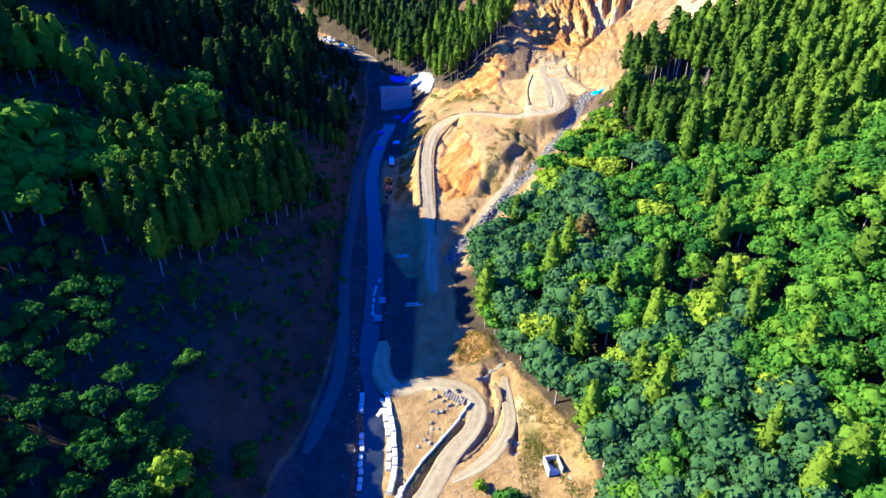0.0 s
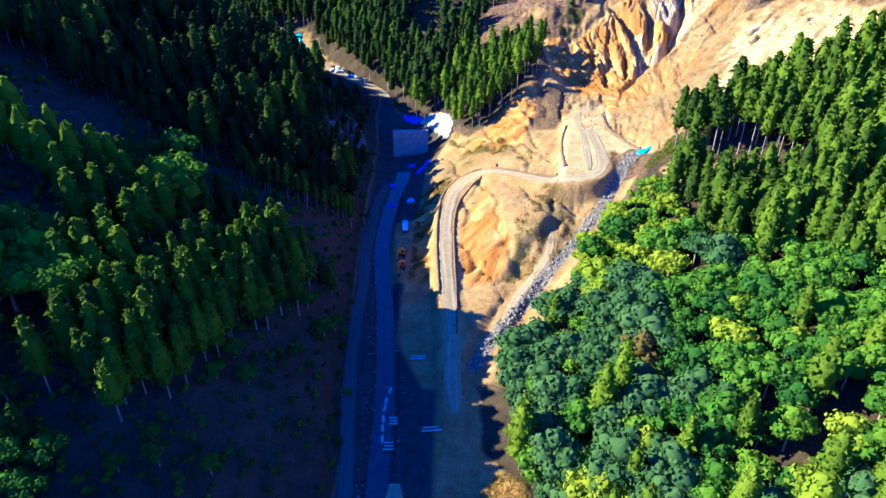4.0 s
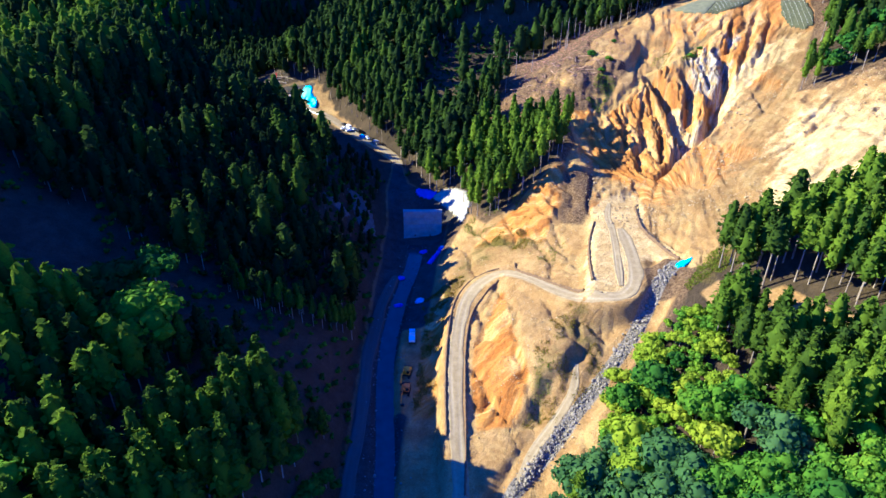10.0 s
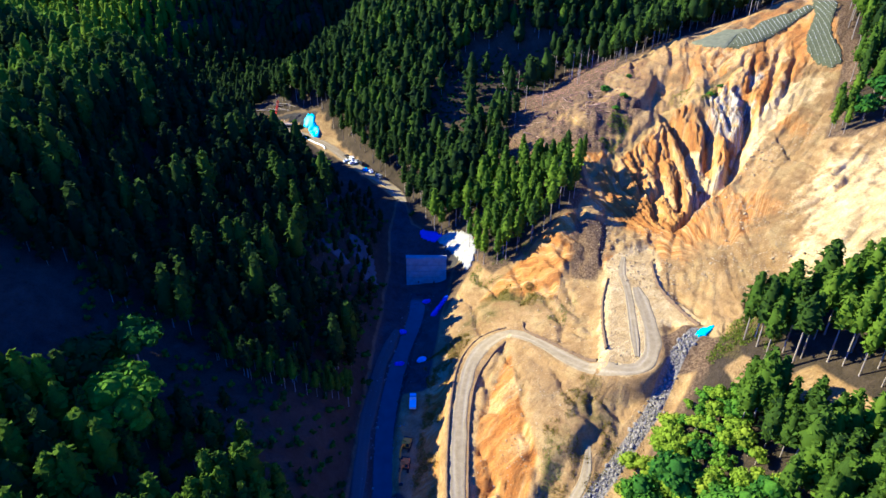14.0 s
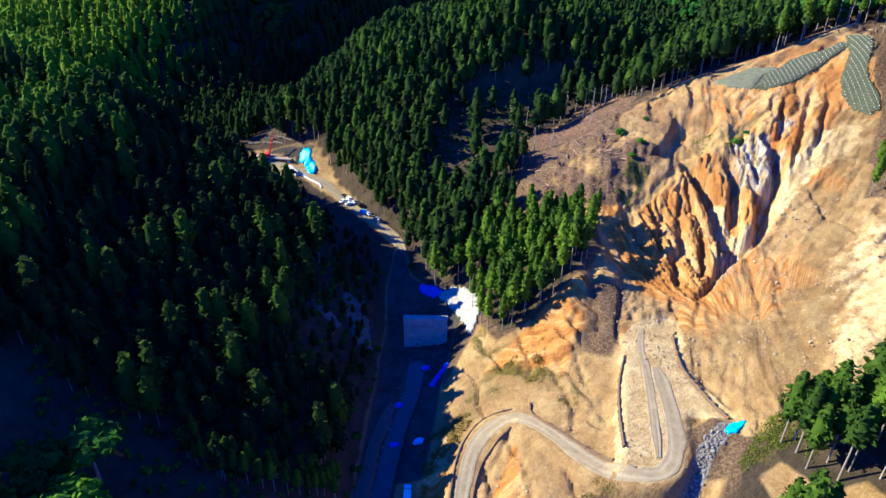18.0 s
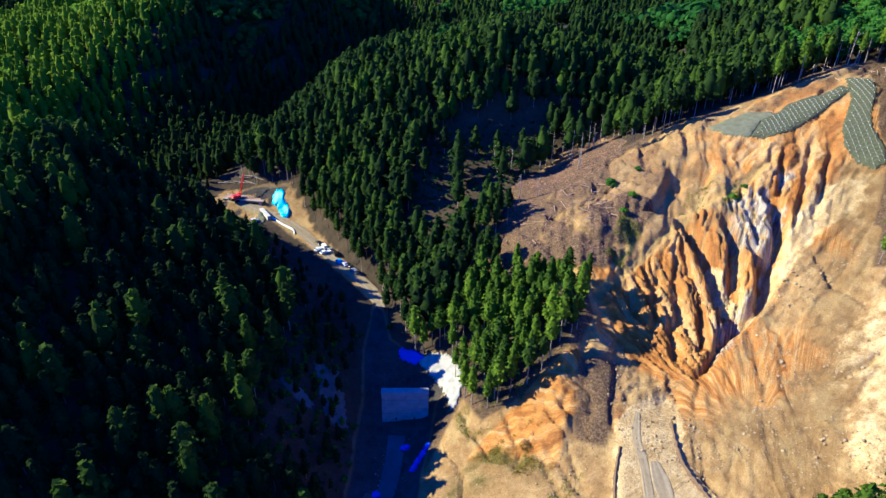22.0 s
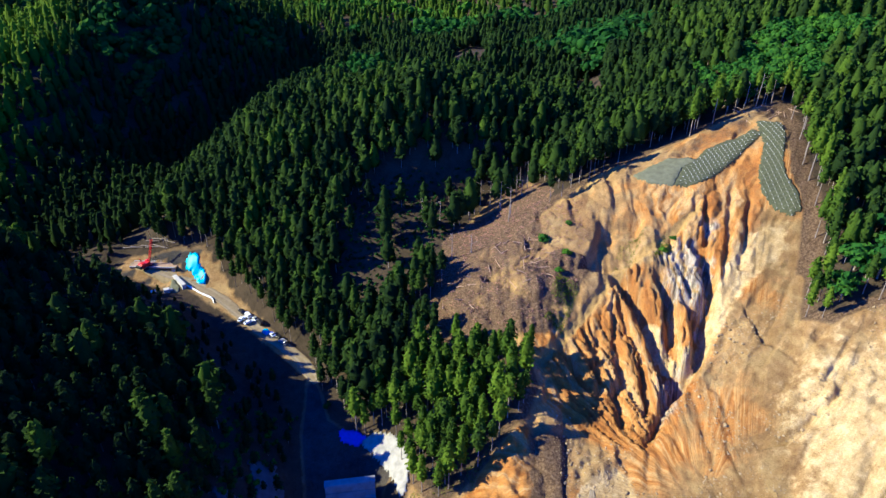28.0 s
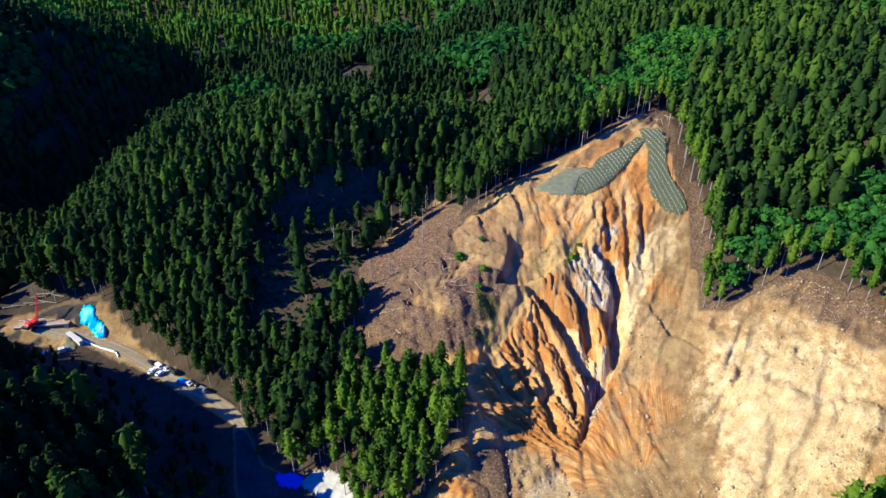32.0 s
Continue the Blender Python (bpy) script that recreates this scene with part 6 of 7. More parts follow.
block_row([(-15.2, 131, 0), (-14, 124.2, 0), (-12.8, 118.4, 0), (-12.1, 113, 0), (-11.4, 108.6, 0), (-11.5, 103, 0), (-12.2, 99, 0)], (2.5, 1.3, 1.2), 0.12, 0.1, 1, "row of pale concrete blocks along the channel's bank", "block walls")
block_row([(-15.6, 128, 0), (-14.9, 122, 0), (-13.6, 116, 0), (-13.1, 110, 0), (-12.8, 105, 0)], (2.2, 1.2, 0.7), 0.5, 0.2, 12, "lower course of pale concrete blocks beside the channel", "block walls")
block_row([(6.9, 124.5, 0), (2.4, 117.6, 0), (-1.9, 111.6, 0), (-5.8, 105.9, 0), (-8.6, 101, 0), (-10.6, 97, 0)], (2.8, 0.55, 0.8), 0.05, 0.03, 2, "low pale concrete kerb beside the site ditch", "block walls")
block_row([(-9.2, 99.5, 0), (-11.2, 95.5, 0)], (1.6, 1.2, 1.0), 0.15, 0.2, 14, "loose white concrete blocks at the kerb's end", "block walls")
block_row([(-22.0, 130, 0), (-21.6, 124, 0)], (1.6, 1.2, 1.0), 0.2, 0.15, 3, "short row of concrete blocks on the channel's far bank", "block walls")
block_row([(-20.6, 117, 0), (-20, 108, 0), (-19.6, 101, 0)], (1.6, 1.1, 0.9), 0.6, 0.2, 4, "broken row of concrete blocks in the shaded channel", "block walls")
block_row([(-16.6, 129, 0), (-15.8, 126.5, 0), (-17, 124, 0)], (1.5, 1.0, 0.9), 0.3, 0.3, 5, "loose concrete blocks beside the channel", "block walls")
block_row([(-22, 181, 0), (-23, 172, 0), (-22.5, 164, 0)], (2.4, 0.7, 0.7), 0.8, 0.4, 6, "pale blocks lying in the shaded stream bed", "block walls")


def timber_stack(x, y, turn, count, length, label):
    """Pale boards and beams lying side by side."""
    root = new("beam_stack")
    root.matrix_world = pose(x, y, top_of(x, y), 0, 0, turn)
    for k in range(count):
        part("beam", box((length, 0.35, 0.35), ((k % 2) * 0.3, (k - count / 2) * 1.15, 0.2), 0.03), PALE_CONCRETE, root)
    return tagged(root, label, "beam stack", "stacked beams on the valley floor")


timber_stack(-19.5, 163.0, 4, 3, 5.0, "pale concrete beams laid out on the shaded floor")
timber_stack(-19.0, 170.0, 2, 3, 4.0, "pale concrete beams laid side by side in shade")
timber_stack(-8.5, 166.5, 8, 2, 7.0, "two long pale beams on the shaded yard")
timber_stack(-14.5, 192.0, 6, 2, 4.5, "pale beams beside the stream track in shade")


def culvert(x, y, turn):
    root = new("box_culvert")
    root.matrix_world = pose(x, y, top_of(x, y) - 0.8, 0, 0, turn)
    for side in (-1, 1):
        part("side_wall", box((4.2, 0.35, 2.6), (0, side * 1.6, 1.3), 0.04), CONCRETE, root)
    part("back_wall", box((0.35, 3.5, 2.6), (2.1, 0, 1.3), 0.04), CONCRETE, root)
    part("floor_slab", box((4.2, 3.2, 0.25), (0, 0, 0.8), 0.03), CONCRETE, root)
    part("apron", box((6.5, 1.3, 0.25), (-1.0, -2.6, 0.9), 0.03, (0, 4, 14)), PALE_CONCRETE, root)
    return tagged(root, "open concrete box culvert beside a grassy slope", "culvert")


culvert(26.3, 103.5, 100)


def swept(name, line, wide, high, material, label, category, seed, wobble=0.35, kind=""):
    """A low uneven ridge or hose along a line on the ground."""
    pts = glide(line, 0.8)
    tang = np.gradient(pts[:, :2], axis=0)
    nor = np.stack([-tang[:, 1], tang[:, 0]], 1) / (np.linalg.norm(tang, axis=1, keepdims=True) + 1e-9)
    r = np.random.default_rng(seed)
    k = 1 + wobble * r.uniform(-1, 1, len(pts))
    prof = [(-1, -0.4), (-0.6, 0.45), (-0.15, 1.0), (0.25, 0.95), (0.65, 0.4), (1, -0.4)]
    v = []
    for o, h in prof:
        q = pts[:, :2] + nor * (o * wide / 2 * k)[:, None] + r.uniform(-.12, .12, (len(pts), 2)) * wide
        v.append(np.concatenate([q, np.full((len(pts), 1), h * high) * k[:, None]], 1))
    v = np.stack(v, 1).reshape(-1, 3)
    base = np.repeat(ground_z(pts[:, 0], pts[:, 1]), len(prof))
    v[:, 2] += base
    ob = mesh_object(name, v, grid_faces(len(pts), len(prof)), material)
    return tagged(ob, label, category, kind=kind)


swept("earth_berm", [(-2.6, 196, 0), (-2.9, 212, 0), (-3.6, 226, 0), (-3.9, 246, 0), (-2.2, 260, 0), (2, 268, 0), (6.5, 272.5, 0)], 0.8, 0.7, BERM, "dark earth berm along the haul road's inner side", "berm", 1)
swept("earth_berm", [(-8.4, 212, 0), (-9.6, 228, 0), (-10.0, 248, 0), (-8.4, 266, 0), (-2.5, 277, 0), (7, 280, 0)], 0.9, 0.55, BERM, "low earth berm along the haul road's outer side", "berm", 2)
swept("earth_berm", [(12.5, 281.5, 0), (13.5, 276, 0), (20, 268.5, 0), (27, 260.5, 0), (33, 254.5, 0)], 1.0, 0.8, BERM, "dark earth berm along the road's upper edge", "berm", 3)
swept("earth_berm", [(36, 257, 0), (36.5, 268, 0), (38, 280, 0), (41, 291, 0)], 0.9, 0.8, BERM, "dark berm beside the upper working area", "berm", 4)
swept("earth_berm", [(57, 299, 0), (56.8, 292, 0), (57.2, 285, 0), (61, 275, 0), (65, 266.5, 0)], 1.2, 1.0, BERM, "dark berm and ditch edge under the pale slope", "berm", 5)
swept("earth_berm", [(14.5, 131, 0), (15.8, 125, 0), (13.5, 118, 0), (10, 112, 0), (5, 107.5, 0)], 1.8, 0.9, BERM, "dark stony ditch edge between the site roads", "berm", 6)
swept("stone_bank", [(17.5, 138, 0), (13, 135.5, 0), (9.5, 133.5, 0)], 2.2, 1.1, STONE, "heap of grey stones along the ditch", "stone bank", 7, 0.6)
swept("white_sheet", [(-104.2, 433.2, 0), (-96.9, 427.8, 0), (-91.4, 424.4, 0), (-89.7, 421.5, 0)], 0.8, 0.7, WHITE, "white guard sheet along the stream's edge", "guard sheet", 8, 0.2)


def boulder_mesh(seed):
    bm = bmesh.new()
    bmesh.ops.create_icosphere(bm, subdivisions=1, radius=1.0)
    r = random.Random(seed)
    sx, sy, sz = r.uniform(.8, 1.25), r.uniform(.7, 1.1), r.uniform(.5, .85)
    for v in bm.verts:
        k = 1 + r.uniform(-.24, .24)
        v.co = Vector((v.co.x * sx * k, v.co.y * sy * k, v.co.z * sz * k))
    me = bpy.data.meshes.new("boulder")
    bm.to_mesh(me)
    bm.free()
    me.materials.append(STONE)
    return me


BOULDERS = [boulder_mesh(s) for s in range(8)]


def rubble():
    """Boulders down the torrent bed, the largest as things, the small ones as one heap."""
    r = np.random.default_rng(17)
    line = CURVES["stream"]
    n = 3200
    pick = line[r.integers(0, len(line), n)]
    x, y = pick[:, 0] + r.normal(0, 1.0, n), pick[:, 1] + r.normal(0, 1.0, n)
    s = 0.10 + r.gamma(1.4, 0.10, n)
    z = ground_z(x, y)
    big = np.argsort(-s)[:190]
    for i in big:
        ob = new("boulder", BOULDERS[int(r.integers(0, 8))])
        ob.matrix_world = pose(x[i], y[i], z[i] + s[i] * 0.25, *r.uniform(0, 360, 3)) @ Matrix.Diagonal((s[i],) * 3 + (1,))
        tagged(ob, "grey angular boulder lying in the torrent bed", "boulder", "boulders in the torrent bed")
    small = np.setdiff1d(np.arange(n), big)
    scatter("rubble", x[small], y[small], z[small], s[small], STONE, "grey broken rubble filling the torrent bed", r)


def scatter(name, x, y, z, s, material, label, r, flat=1.0, long=1.0):
    """Many small lumps as one heap."""
    t = (1 + 5**0.5) / 2
    base = np.array([(-1, 0, 0), (1, 0, 0), (0, -1, 0), (0, 1, 0), (0, 0, -1), (0, 0, 1)], float)
    tri = np.array([(0, 2, 5), (2, 1, 5), (1, 3, 5), (3, 0, 5), (2, 0, 4), (1, 2, 4), (3, 1, 4), (0, 3, 4)])
    n = len(x)
    v = base[None] * (1 + r.uniform(-.3, .3, (n, 6, 1))) * np.array([long, 1, .7 * flat])
    a = r.uniform(0, 2 * math.pi, n)[:, None]
    vx, vy = v[..., 0] * np.cos(a) - v[..., 1] * np.sin(a), v[..., 0] * np.sin(a) + v[..., 1] * np.cos(a)
    tilt = r.uniform(-.3, .3, (n, 1))
    v = np.stack([vx * s[:, None] + x[:, None], vy * s[:, None] + y[:, None], (v[..., 2] + vx * tilt) * s[:, None] + z[:, None] + 0.15 * s[:, None]], -1)
    f = tri[None] + (np.arange(n) * 6)[:, None, None]
    return tagged(mesh_object(name, v.reshape(-1, 3), f.reshape(-1, 3), material), label, "rubble", kind="stuff")


rubble()


def debris():
    """Stones strewn over the slide, branches over the felled ground, logs."""
    r = np.random.default_rng(23)
    x, y = r.uniform(40, 160, 13000), r.uniform(262, 345, 13000)
    keep = (inside(SLIDE, x, y, 1) > 0.9) & (inside(GULLIES, x, y, 1) < 0.3) & (grain(x, y, 18, 301, 3) > -0.1)
    x, y = x[keep], y[keep]
    scatter("slide_stones", x, y, ground_z(x, y), 0.08 + r.gamma(1.2, 0.10, len(x)), STONE_TAN, "tan stones strewn over the slide", r)
    x, y = r.uniform(-10, 45, 5200), r.uniform(206, 300, 5200)
    keep = (inside(BENCH, x, y, 1) > 0.9) & (along(CURVES["haul"], x, y)[0] > 3.5) & (grain(x, y, 12, 303, 3) > 0.0)
    x, y = x[keep], y[keep]
    scatter("bench_stones", x, y, ground_z(x, y), 0.06 + r.gamma(1.2, 0.065, len(x)), STONE_TAN, "tan stones and clods on the bench hill", r)
    x, y = r.uniform(-6, 66, 4200), r.uniform(345, 450, 4200)
    keep = (np.maximum(inside(LITTER, x, y, 1), inside(CLEARED, x, y, 1)) > 0.7)
    x, y = x[keep], y[keep]
    scatter("felled_branches", x, y, ground_z(x, y), r.uniform(0.08, 0.17, len(x)), DEADWOOD, "brown branches and slash on felled ground", r, 1.0, 10.0)
    x, y = r.uniform(120, 182, 900), r.uniform(300, 330, 900)
    keep = inside(EAST_BENCH, x, y, 1) > 0.7
    x, y = x[keep], y[keep]
    scatter("felled_branches", x, y, ground_z(x, y), r.uniform(0.08, 0.16, len(x)), DEADWOOD, "brown branches strewn below the forest edge", r, 1.0, 9.0)
    log = bpy.data.meshes.new("log")
    b = tube(0.16, 6.0, turn=(90, 0, 0), sides=8, end=0.11)
    b.to_mesh(log)
    b.free()
    log.materials.append(TIMBER)
    for k in range(60):
        if k < 46:
            lx, ly = r.uniform(0, 52), r.uniform(368, 402)
            if inside(LITTER, np.array([lx]), np.array([ly]), 1)[0] < 0.6:
                continue
        else:
            lx, ly = r.uniform(140, 160), r.uniform(420, 432)
        ob = new("log", log)
        ob.matrix_world = pose(lx, ly, top_of(lx, ly) + 0.2, r.uniform(-20, 20), 0, r.uniform(0, 180))
        tagged(ob, "pale felled log lying on the cleared slope", "log", "felled logs")


STONE_TAN = stone_material("tan_stone", (0.20, 0.135, 0.06), (0.42, 0.33, 0.19))
debris()


def crib(name, outline, label, seed):
    """A slope frame: fill behind, square wire cells in front and pale anchor plates at the crossings."""
    fill = drape(name, outline, 0.1, CRIBFILL, label, "slope frame", 0.15, seed, 0.05, 0.5)
    p = np.array(outline, float)
    bars, plates = [], []
    for ax in (0, 1):
        lo, hi = p[:, ax].min(), p[:, ax].max()
        lo2, hi2 = p[:, 1 - ax].min(), p[:, 1 - ax].max()
        for a in np.arange(lo + 0.8, hi, 1.6):
            for b in np.arange(lo2, hi2, 1.6):
                q = [(a, b), (a, b + 1.6)] if ax == 0 else [(b, a), (b + 1.6, a)]
                qx, qy = np.array([c[0] for c in q]), np.array([c[1] for c in q])
                if inside(outline, qx, qy, 0.01).min() < 0.5:
                    continue
                z = ground_z(qx, qy) + 0.46
                bars.append(((qx[0], qy[0], z[0]), (qx[1], qy[1], z[1])))
                if ax == 0:
                    plates.append((qx[0], qy[0], z[0]))
    if bars:
        v, f = [], []
        for a, b in bars:
            a, b = np.array(a), np.array(b)
            side = np.cross(b - a, (0, 0, 1.0))
            side = side / np.linalg.norm(side) * 0.07
            k = len(v)
            for q in (a, b):
                v += [q - side, q + side, q + side - (0, 0, .3), q - side - (0, 0, .3)]
            f += [(k, k + 4, k + 5, k + 1), (k + 1, k + 5, k + 6, k + 2), (k + 3, k + 7, k + 4, k)]
        tagged(mesh_object("wire_frame", v, f, WIRE, fill), kind="stuff")
    if plates:
        v, f = [], []
        for x, y, z in plates:
            k = len(v)
            v += [(x - .14, y - .14, z + .05), (x + .14, y - .14, z + .05), (x + .14, y + .14, z + .05), (x - .14, y + .14, z + .05), (x, y, z + .22)]
            f += [(k, k + 1, k + 4), (k + 1, k + 2, k + 4), (k + 2, k + 3, k + 4), (k + 3, k, k + 4)]
        tagged(mesh_object("anchor_plating", v, f, WHITE, fill), kind="stuff")


crib("slope_frame", HEAD_FRAME, "grey-green wire frame over the slide's head slope", 31)
crib("slope_frame", RIM_FRAME, "grey-green wire frame strip down the slide's rim", 32)
drape("seeded_slope", SEEDED, 0.12, SPRAYED, "olive seeded slope beside the wire frame", "seeded slope", 0.2, 33, 0.05, 0.6, kind="structure")


def snag(x, y, h, label, twigs, seed):
    """A bare dead tree: trunk and a few broken limbs."""
    root = new("dead_tree")
    root.matrix_world = pose(x, y, top_of(x, y) - 0.2)
    r = random.Random(seed)
    part("trunk", tube(0.22, h, (0, 0, h / 2), (r.uniform(-3, 3), r.uniform(-3, 3), 0), 8, 0, 0.07), BARK, root)
    for k in range(twigs):
        z, a = h * r.uniform(.45, .95), r.uniform(0, 6.28)
        L = r.uniform(1.0, 2.6)
        part("limb", beam((0, 0, z), (L * math.cos(a), L * math.sin(a), z + L * r.uniform(.1, .6)), 0.07, 0.07, 0), BARK, root)
    return tagged(root, label, "dead tree", "dead trees")


for k, (sx, sy) in enumerate(((9, 428), (13, 431), (5, 433), (37, 441), (41, 445), (148, 431), (152, 433), (156, 434), (144, 433), (-8, 344), (-2, 347), (2, 344))):
    snag(sx, sy, 9 + (k * 37) % 6, "grey bare dead tree at the clearing's edge", 6, k)


def bush(kind, x, y, h, wide, seed):
    r = np.random.default_rng(seed)
    z = top_of(x, y) - 0.25 * h
    return {"lime": lime_tree, "broad": broad_tree, "russet": russet_tree}[kind](x, y, z, h, float(r.uniform(0, 360)), int(r.integers(0, 9)), wide)


for k, (kind, bx, by, h, w) in enumerate((("lime", 43, 222, 8, 1.3), ("lime", 47, 229, 8, 1.2), ("lime", 38, 214, 7, 1.3), ("lime", 35, 208, 7, 1.2), ("lime", 45, 214, 8, 1.2), ("lime", -60, 267, 7, 0.7), ("lime", -48, 263, 7, 0.7), ("lime", -63, 262, 4, 0.8),
                                         ("broad", 52, 372, 4, 1.3), ("broad", 56, 378, 4, 1.3), ("broad", 50, 390, 5, 1.4), ("broad", 90, 372, 3, 1.6), ("broad", 95, 376, 3, 1.4), ("broad", 60, 392, 3, 1.4),
                                         ("lime", -56, 88, 15, 1.0), ("lime", -50, 84, 9, 1.1), ("broad", 15, 94, 9, 1.1), ("lime", 9, 99.5, 4, 1.2), ("lime", 39, 226, 6, 1.4), ("lime", 41, 218, 6, 1.4), ("lime", 50, 233, 7, 1.3), ("lime", 36, 219, 4, 1.5))):
    bush(kind, bx, by, h, w, k)


# ---- far works by the upper stream, site stones and grass ----
def far_bridge():
    """A temporary earth-covered bridge deck on two abutments over the upper stream."""
    root = new("works_bridge")
    root.matrix_world = pose(-122.5, 447.6, 51.6, 0, 0, -6)
    part("deck", box((22, 5.6, 0.7), (0, 0, 0), 0.06), TIMBER, root, "tan earth-covered timber deck")
    for side in (-1, 1):
        part("edge_beam", box((22, 0.4, 0.55), (0, side * 2.7, 0.5), 0.04), PALE_CONCRETE, root)
        part("abutment", box((1.6, 5.4, 4.6), (side * 9.6, 0, -2.6), 0.06), CONCRETE, root)
    for k in range(3):
        part("girder", box((20, 0.4, 0.9), (0, -1.8 + 1.8 * k, -0.75), 0.03), DARK, root)
    return tagged(root, "low works bridge with a tan deck across the upper stream", "bridge")


def far_wall():
    root = new("retaining_wall")
    root.matrix_world = pose(-108.2, 435.4, top_of(-108.2, 435.4), 0, 0, -52)
    part("wall_body", box((11, 1.6, 4.4), (0, 0, -1.0), 0.06), CONCRETE, root)
    part("coping", box((11.3, 2.0, 0.4), (0, 0, 1.35), 0.05), PALE_CONCRETE, root)
    tagged(root, "grey concrete retaining wall with a pale coping at the stream", "retaining wall")
    root = new("concrete_footing")
    root.matrix_world = pose(-112.4, 429.8, top_of(-112.4, 429.8) - 0.2, 0, 0, 20)
    part("footing_body", box((2.6, 2.2, 2.0), (0, 0, 1.0), 0.08), PALE_CONCRETE, root)
    part("footing_step", box((1.6, 1.4, 1.0), (1.7, 0.6, 0.5), 0.06), PALE_CONCRETE, root)
    tagged(root, "white concrete footing standing at the stream's edge", "footing")


far_bridge()
far_wall()
drape("seeded_slope", [(-112, 438.5), (-107.2, 431.8), (-108, 429), (-112, 431)], 0.1, SPRAYED, "olive seeded bank below the retaining wall", "seeded slope", 0.2, 43, 0.1, 0.8, kind="structure")
drape("white_sheet", [(-121.8, 435.4), (-119.6, 435.2), (-119.4, 433.6), (-121.4, 433.4)], 0.06, WHITE, "small white sheet in the shaded stream bed", "sheet", 0.3, 44, 0.5, 0.5)

rl = random.Random(5)
far_log = bpy.data.meshes.new("log")
bl = tube(0.28, 9.0, turn=(0, 90, 0), sides=8, end=0.2)
bl.to_mesh(far_log)
bl.free()
far_log.materials.append(BARK)
for k in range(8):
    lx, ly = rl.uniform(-137, -117), 0
    ly = 459.5 - (lx + 126) * 0.24 + rl.uniform(-2.5, 1.5)
    ob = new("log", far_log)
    ob.matrix_world = pose(lx, ly, top_of(lx, ly) + 0.25, 0, rl.uniform(-4, 4), -14 + rl.uniform(-14, 14))
    tagged(ob, "long brown log piled beside the upper track", "log", "logs by the upper stream")

for k in range(46):
    spots = ((-1.9, 128.5), (1.2, 129.3), (5.2, 126.4), (2.7, 125.2), (-1.1, 123.5), (-2.5, 117.9), (-3.9, 113.4), (18.4, 113), (18.2, 110.5))
    sx, sy = spots[k % 9]
    sx, sy = sx + rl.gauss(0, 0.9), sy + rl.gauss(0, 0.9)
    size = rl.uniform(0.25, 0.75)
    ob = new("boulder", BOULDERS[k % 8])
    ob.matrix_world = pose(sx, sy, top_of(sx, sy) + size * 0.2, rl.uniform(0, 360), rl.uniform(0, 360), rl.uniform(0, 360)) @ Matrix.Diagonal((size, size, size, 1))
    tagged(ob, "grey boulder heaped in the gravel yard", "boulder", "boulders in the yard")
timber = bpy.data.meshes.new("sleeper")
bl = box((0.45, 2.4, 0.4), (0, 0, 0.2), 0.03)
bl.to_mesh(timber)
bl.free()
timber.materials.append(BARK)
for k in range(9):
    sx, sy = 0.6 + k * 0.66, 129.6 - k * 0.42
    ob = new("sleeper", timber)
    ob.matrix_world = pose(sx, sy, top_of(sx, sy), 0, 0, -20 + rl.uniform(-10, 10))
    tagged(ob, "dark timber sleeper laid beside the site road", "sleeper", "timber sleepers")


def tufts(name, outline, count, high, leaf, label, seed, cover=0.0):
    """Grass and herbs as small upright blades in clumps over an outline."""
    r = np.random.default_rng(seed)
    p = np.array(outline, float)
    high, count = high * 0.6, count * 2
    x, y = r.uniform(p[:, 0].min(), p[:, 0].max(), count), r.uniform(p[:, 1].min(), p[:, 1].max(), count)
    keep = (inside(outline, x, y, 0.5) > 0.5) & (grain(x, y, 5, seed, 3) > cover)
    for key, half in (("haul", 3.4), ("lower", 3.2), ("side", 2.6)):
        keep &= along(CURVES[key], x, y)[0] > half
    x, y = np.repeat(x[keep], 5), np.repeat(y[keep], 5)
    x, y = x + r.normal(0, high * 0.9, len(x)), y + r.normal(0, high * 0.9, len(x))
    pts = np.stack([x, y, ground_z(x, y) + high * 0.3], 1)
    v, f = leaves(pts, r.normal(size=(len(x), 3)) * 0.55 + np.array([0, 0, 1.0]), high, high * 0.55, 0.0, r)
    ob = mesh_object(name, v, f, leaf)
    put_value(ob, "tint", np.repeat(r.uniform(0.0, 0.75, len(x)), 4))
    return tagged(ob, label, "grass", kind="stuff")


tufts("dry_grass", [(13, 214), (14, 248), (30, 250), (42, 238), (36, 228), (26, 216)], 1800, 0.6, GRASS, "dry yellow grass on the bench hill", 61, 0.08)
tufts("green_herbs", [(14, 216), (17, 232), (22, 230), (20, 216)], 220, 0.55, HERB, "green herbs in the bench gully", 62, -0.1)
tufts("green_herbs", [(16, 284), (28, 292), (33, 286), (25, 276)], 360, 0.55, HERB, "green herbs above the haul road", 63, -0.05)
tufts("dry_grass", [(-19, 264), (-21, 277), (-8, 283), (-4, 280), (-10, 272), (-12, 262)], 900, 0.7, GRASS, "yellow grass on the bank below the haul road", 64, -0.15)
tufts("dry_grass", [(-2, 296), (16, 306), (24, 302), (16, 288)], 900, 0.7, GRASS, "dry grass on the ochre spur", 65, 0.05)
tufts("green_herbs", [(-8, 318), (2, 322), (16, 318), (22, 322), (10, 308), (-4, 304)], 800, 0.6, HERB, "green herbs below the cedar spur", 66, -0.1)
tufts("dry_grass", MOUND, 500, 0.6, GRASS, "orange-yellow grass on a mound beside the ditch", 67, -0.2)
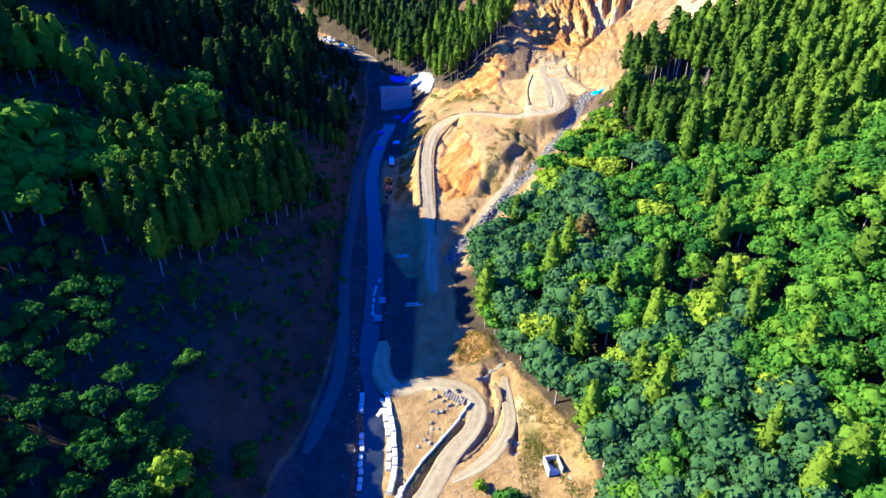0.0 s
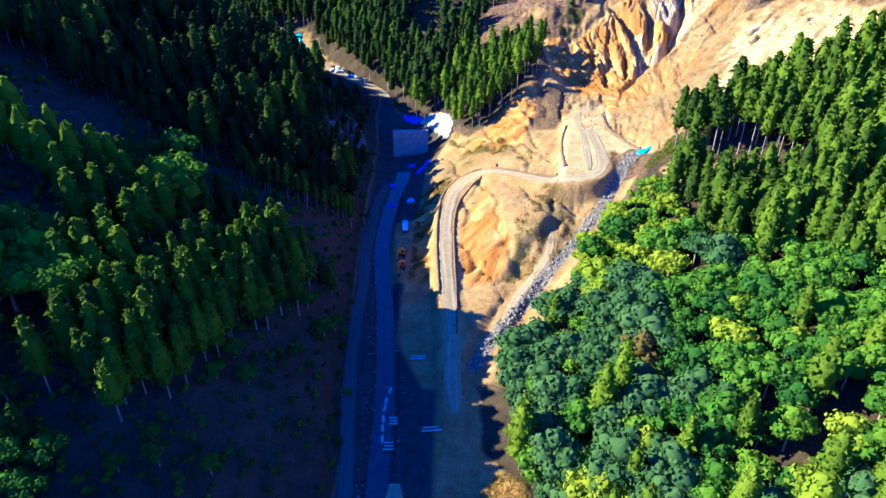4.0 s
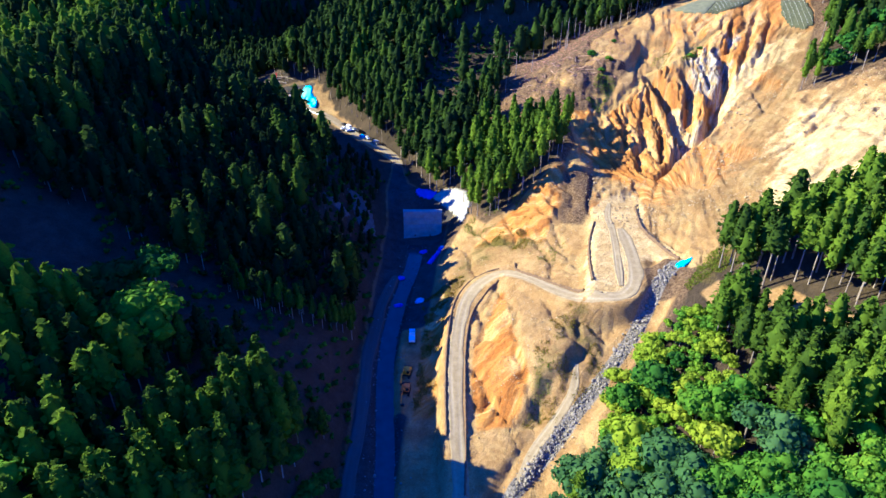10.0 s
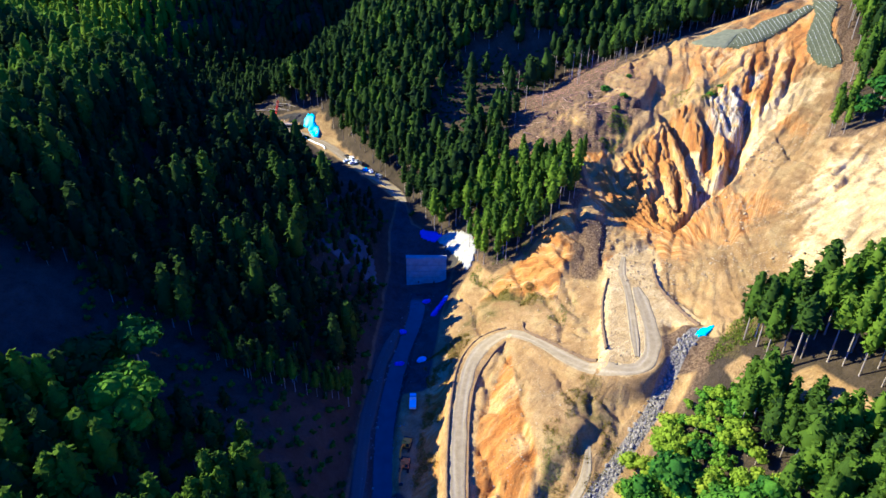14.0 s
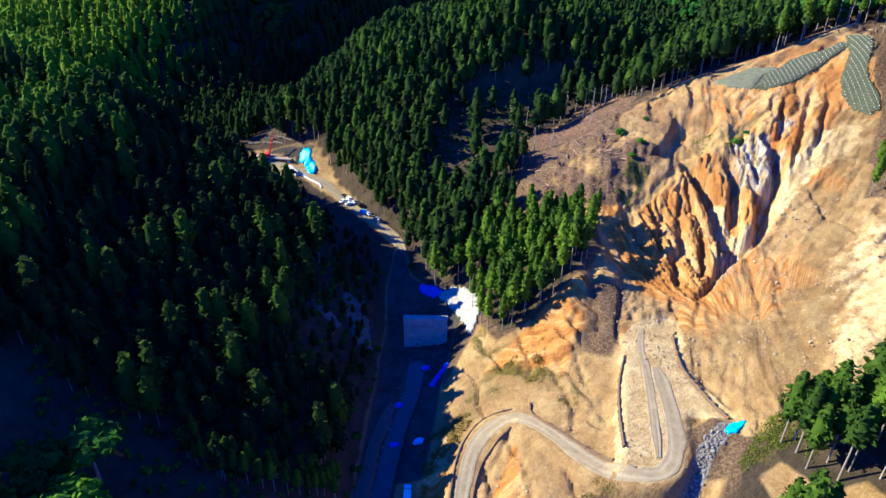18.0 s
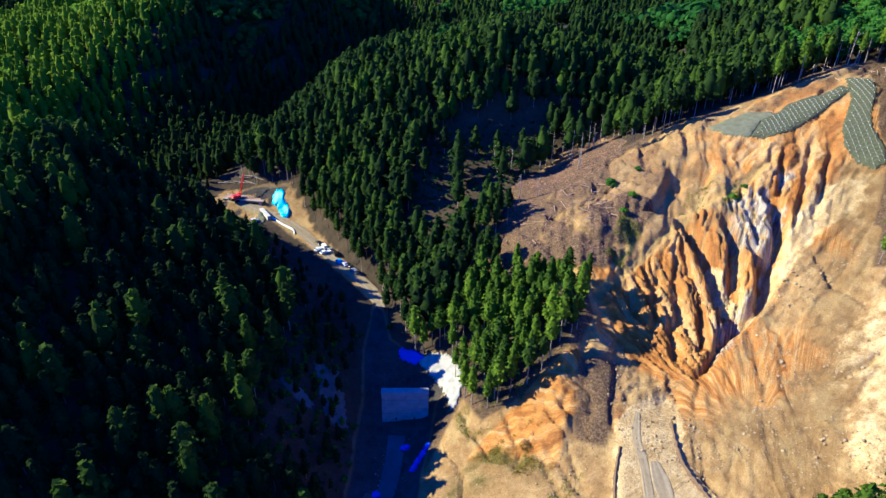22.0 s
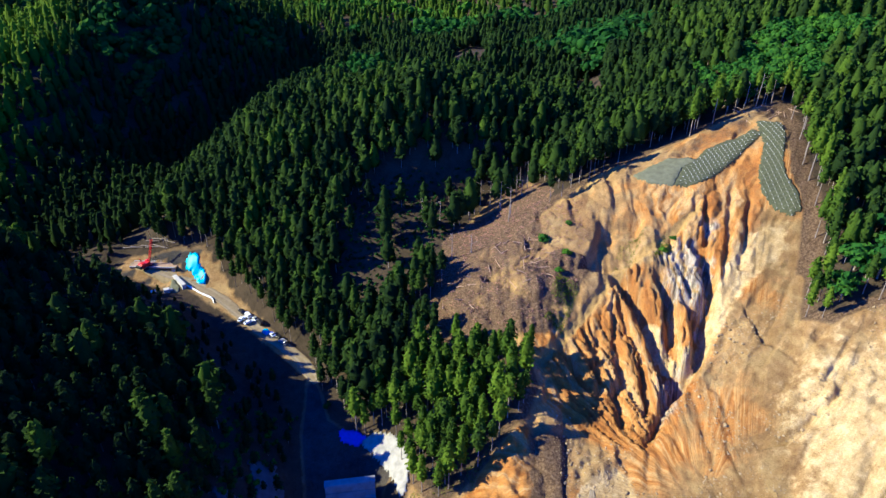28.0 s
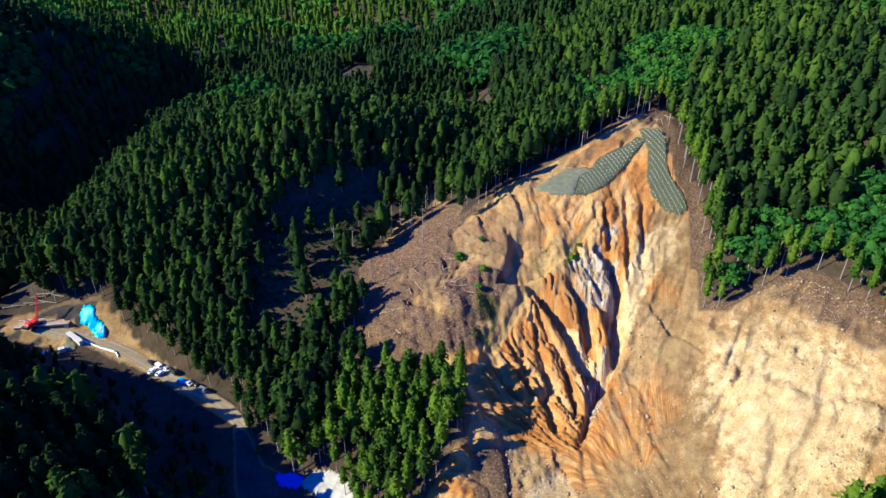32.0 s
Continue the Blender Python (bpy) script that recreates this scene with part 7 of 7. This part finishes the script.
tufts("dry_grass", [(19, 118), (22, 128), (30, 118), (38, 100), (30, 92), (18, 96)], 1300, 0.55, GRASS, "yellow grass around the culvert", 68, 0.0)
tufts("green_herbs", [(20, 118), (24, 112), (30, 100), (34, 92), (20, 92)], 700, 0.6, HERB, "green herbs on the slope by the culvert", 69, 0.05)
tufts("green_herbs", [(7.2, 121.5), (2.6, 113.8), (-3.4, 106), (-7, 100.5), (-8, 102), (-3, 109.5), (3, 118)], 800, 0.6, HERB, "green weeds along the concrete kerb", 70, -0.5)
tufts("green_herbs", [(62, 250), (72, 262), (88, 268), (96, 262), (76, 248)], 1600, 0.9, HERB, "bright herbs below the pale slope", 71, -0.1)
tufts("dry_grass", [(-20, 222), (-13, 222), (-12, 262), (-19, 262)], 900, 0.6, GRASS, "yellow grass strip on the stream bank", 72, 0.05)
tufts("green_herbs", [(72, 372), (80, 386), (86, 382), (80, 372)], 220, 0.6, HERB, "green plants in the scarp hollow", 73, 0.0)
tufts("green_herbs", [(86, 370), (92, 378), (100, 380), (98, 374)], 400, 0.8, HERB, "green plants on the scarp's edge", 74, -0.1)
tufts("dry_grass", [(44, 356), (52, 372), (58, 366), (50, 352)], 500, 0.8, HERB, "scrub along the trail on the slide", 75, 0.0)


def floor_stones():
    """Loose stones and gravel along the stream, in the yard and at the ditch sides."""
    r = np.random.default_rng(31)
    line = CURVES["channel"]
    n = 2600
    pick = line[r.integers(0, len(line), n)]
    side = np.where(r.uniform(0, 1, n) < 0.5, -1, 1)
    x, y = pick[:, 0] + side * (2.6 + r.gamma(1.3, 0.9, n)), pick[:, 1] + r.normal(0, 1.0, n)
    keep = (x < -8) & (y < 316)
    scatter("stream_stones", x[keep], y[keep], ground_z(x[keep], y[keep]), 0.08 + r.gamma(1.3, 0.10, keep.sum()), STONE, "grey stones along both banks of the stream", r)
    x, y = r.uniform(-12, 24, 2600), r.uniform(94, 138, 2600)
    keep = (along(CURVES["lower"], x, y)[0] > 3.3) & (along(CURVES["side"], x, y)[0] > 2.6) & (grain(x, y, 8, 311, 3) > 0.02)
    scatter("yard_stones", x[keep], y[keep], ground_z(x[keep], y[keep]), 0.06 + r.gamma(1.3, 0.07, keep.sum()), STONE_TAN, "tan stones and clods in the gravel yard", r)


floor_stones()


rd = np.random.default_rng(41)
dx, dy = rd.uniform(min(p[0] for p in RUST), max(p[0] for p in RUST), 1500), rd.uniform(min(p[1] for p in RUST), max(p[1] for p in RUST), 1500)
ok = inside(RUST, dx, dy, 1) > 0.6
scatter("felled_branches", dx[ok], dy[ok], ground_z(dx[ok], dy[ok]), rd.uniform(0.1, 0.2, ok.sum()), DEADWOOD, "reddish-brown slash on the felled hollow", rd, 1.0, 9.0)
spots = [(float(a), float(b)) for a, b in zip(dx[ok][:14], dy[ok][:14])]
for k, (sx, sy) in enumerate(spots):
    snag(sx, sy, 8 + (k * 5) % 9, "bare grey trunk standing on felled ground", 5, 60 + k)
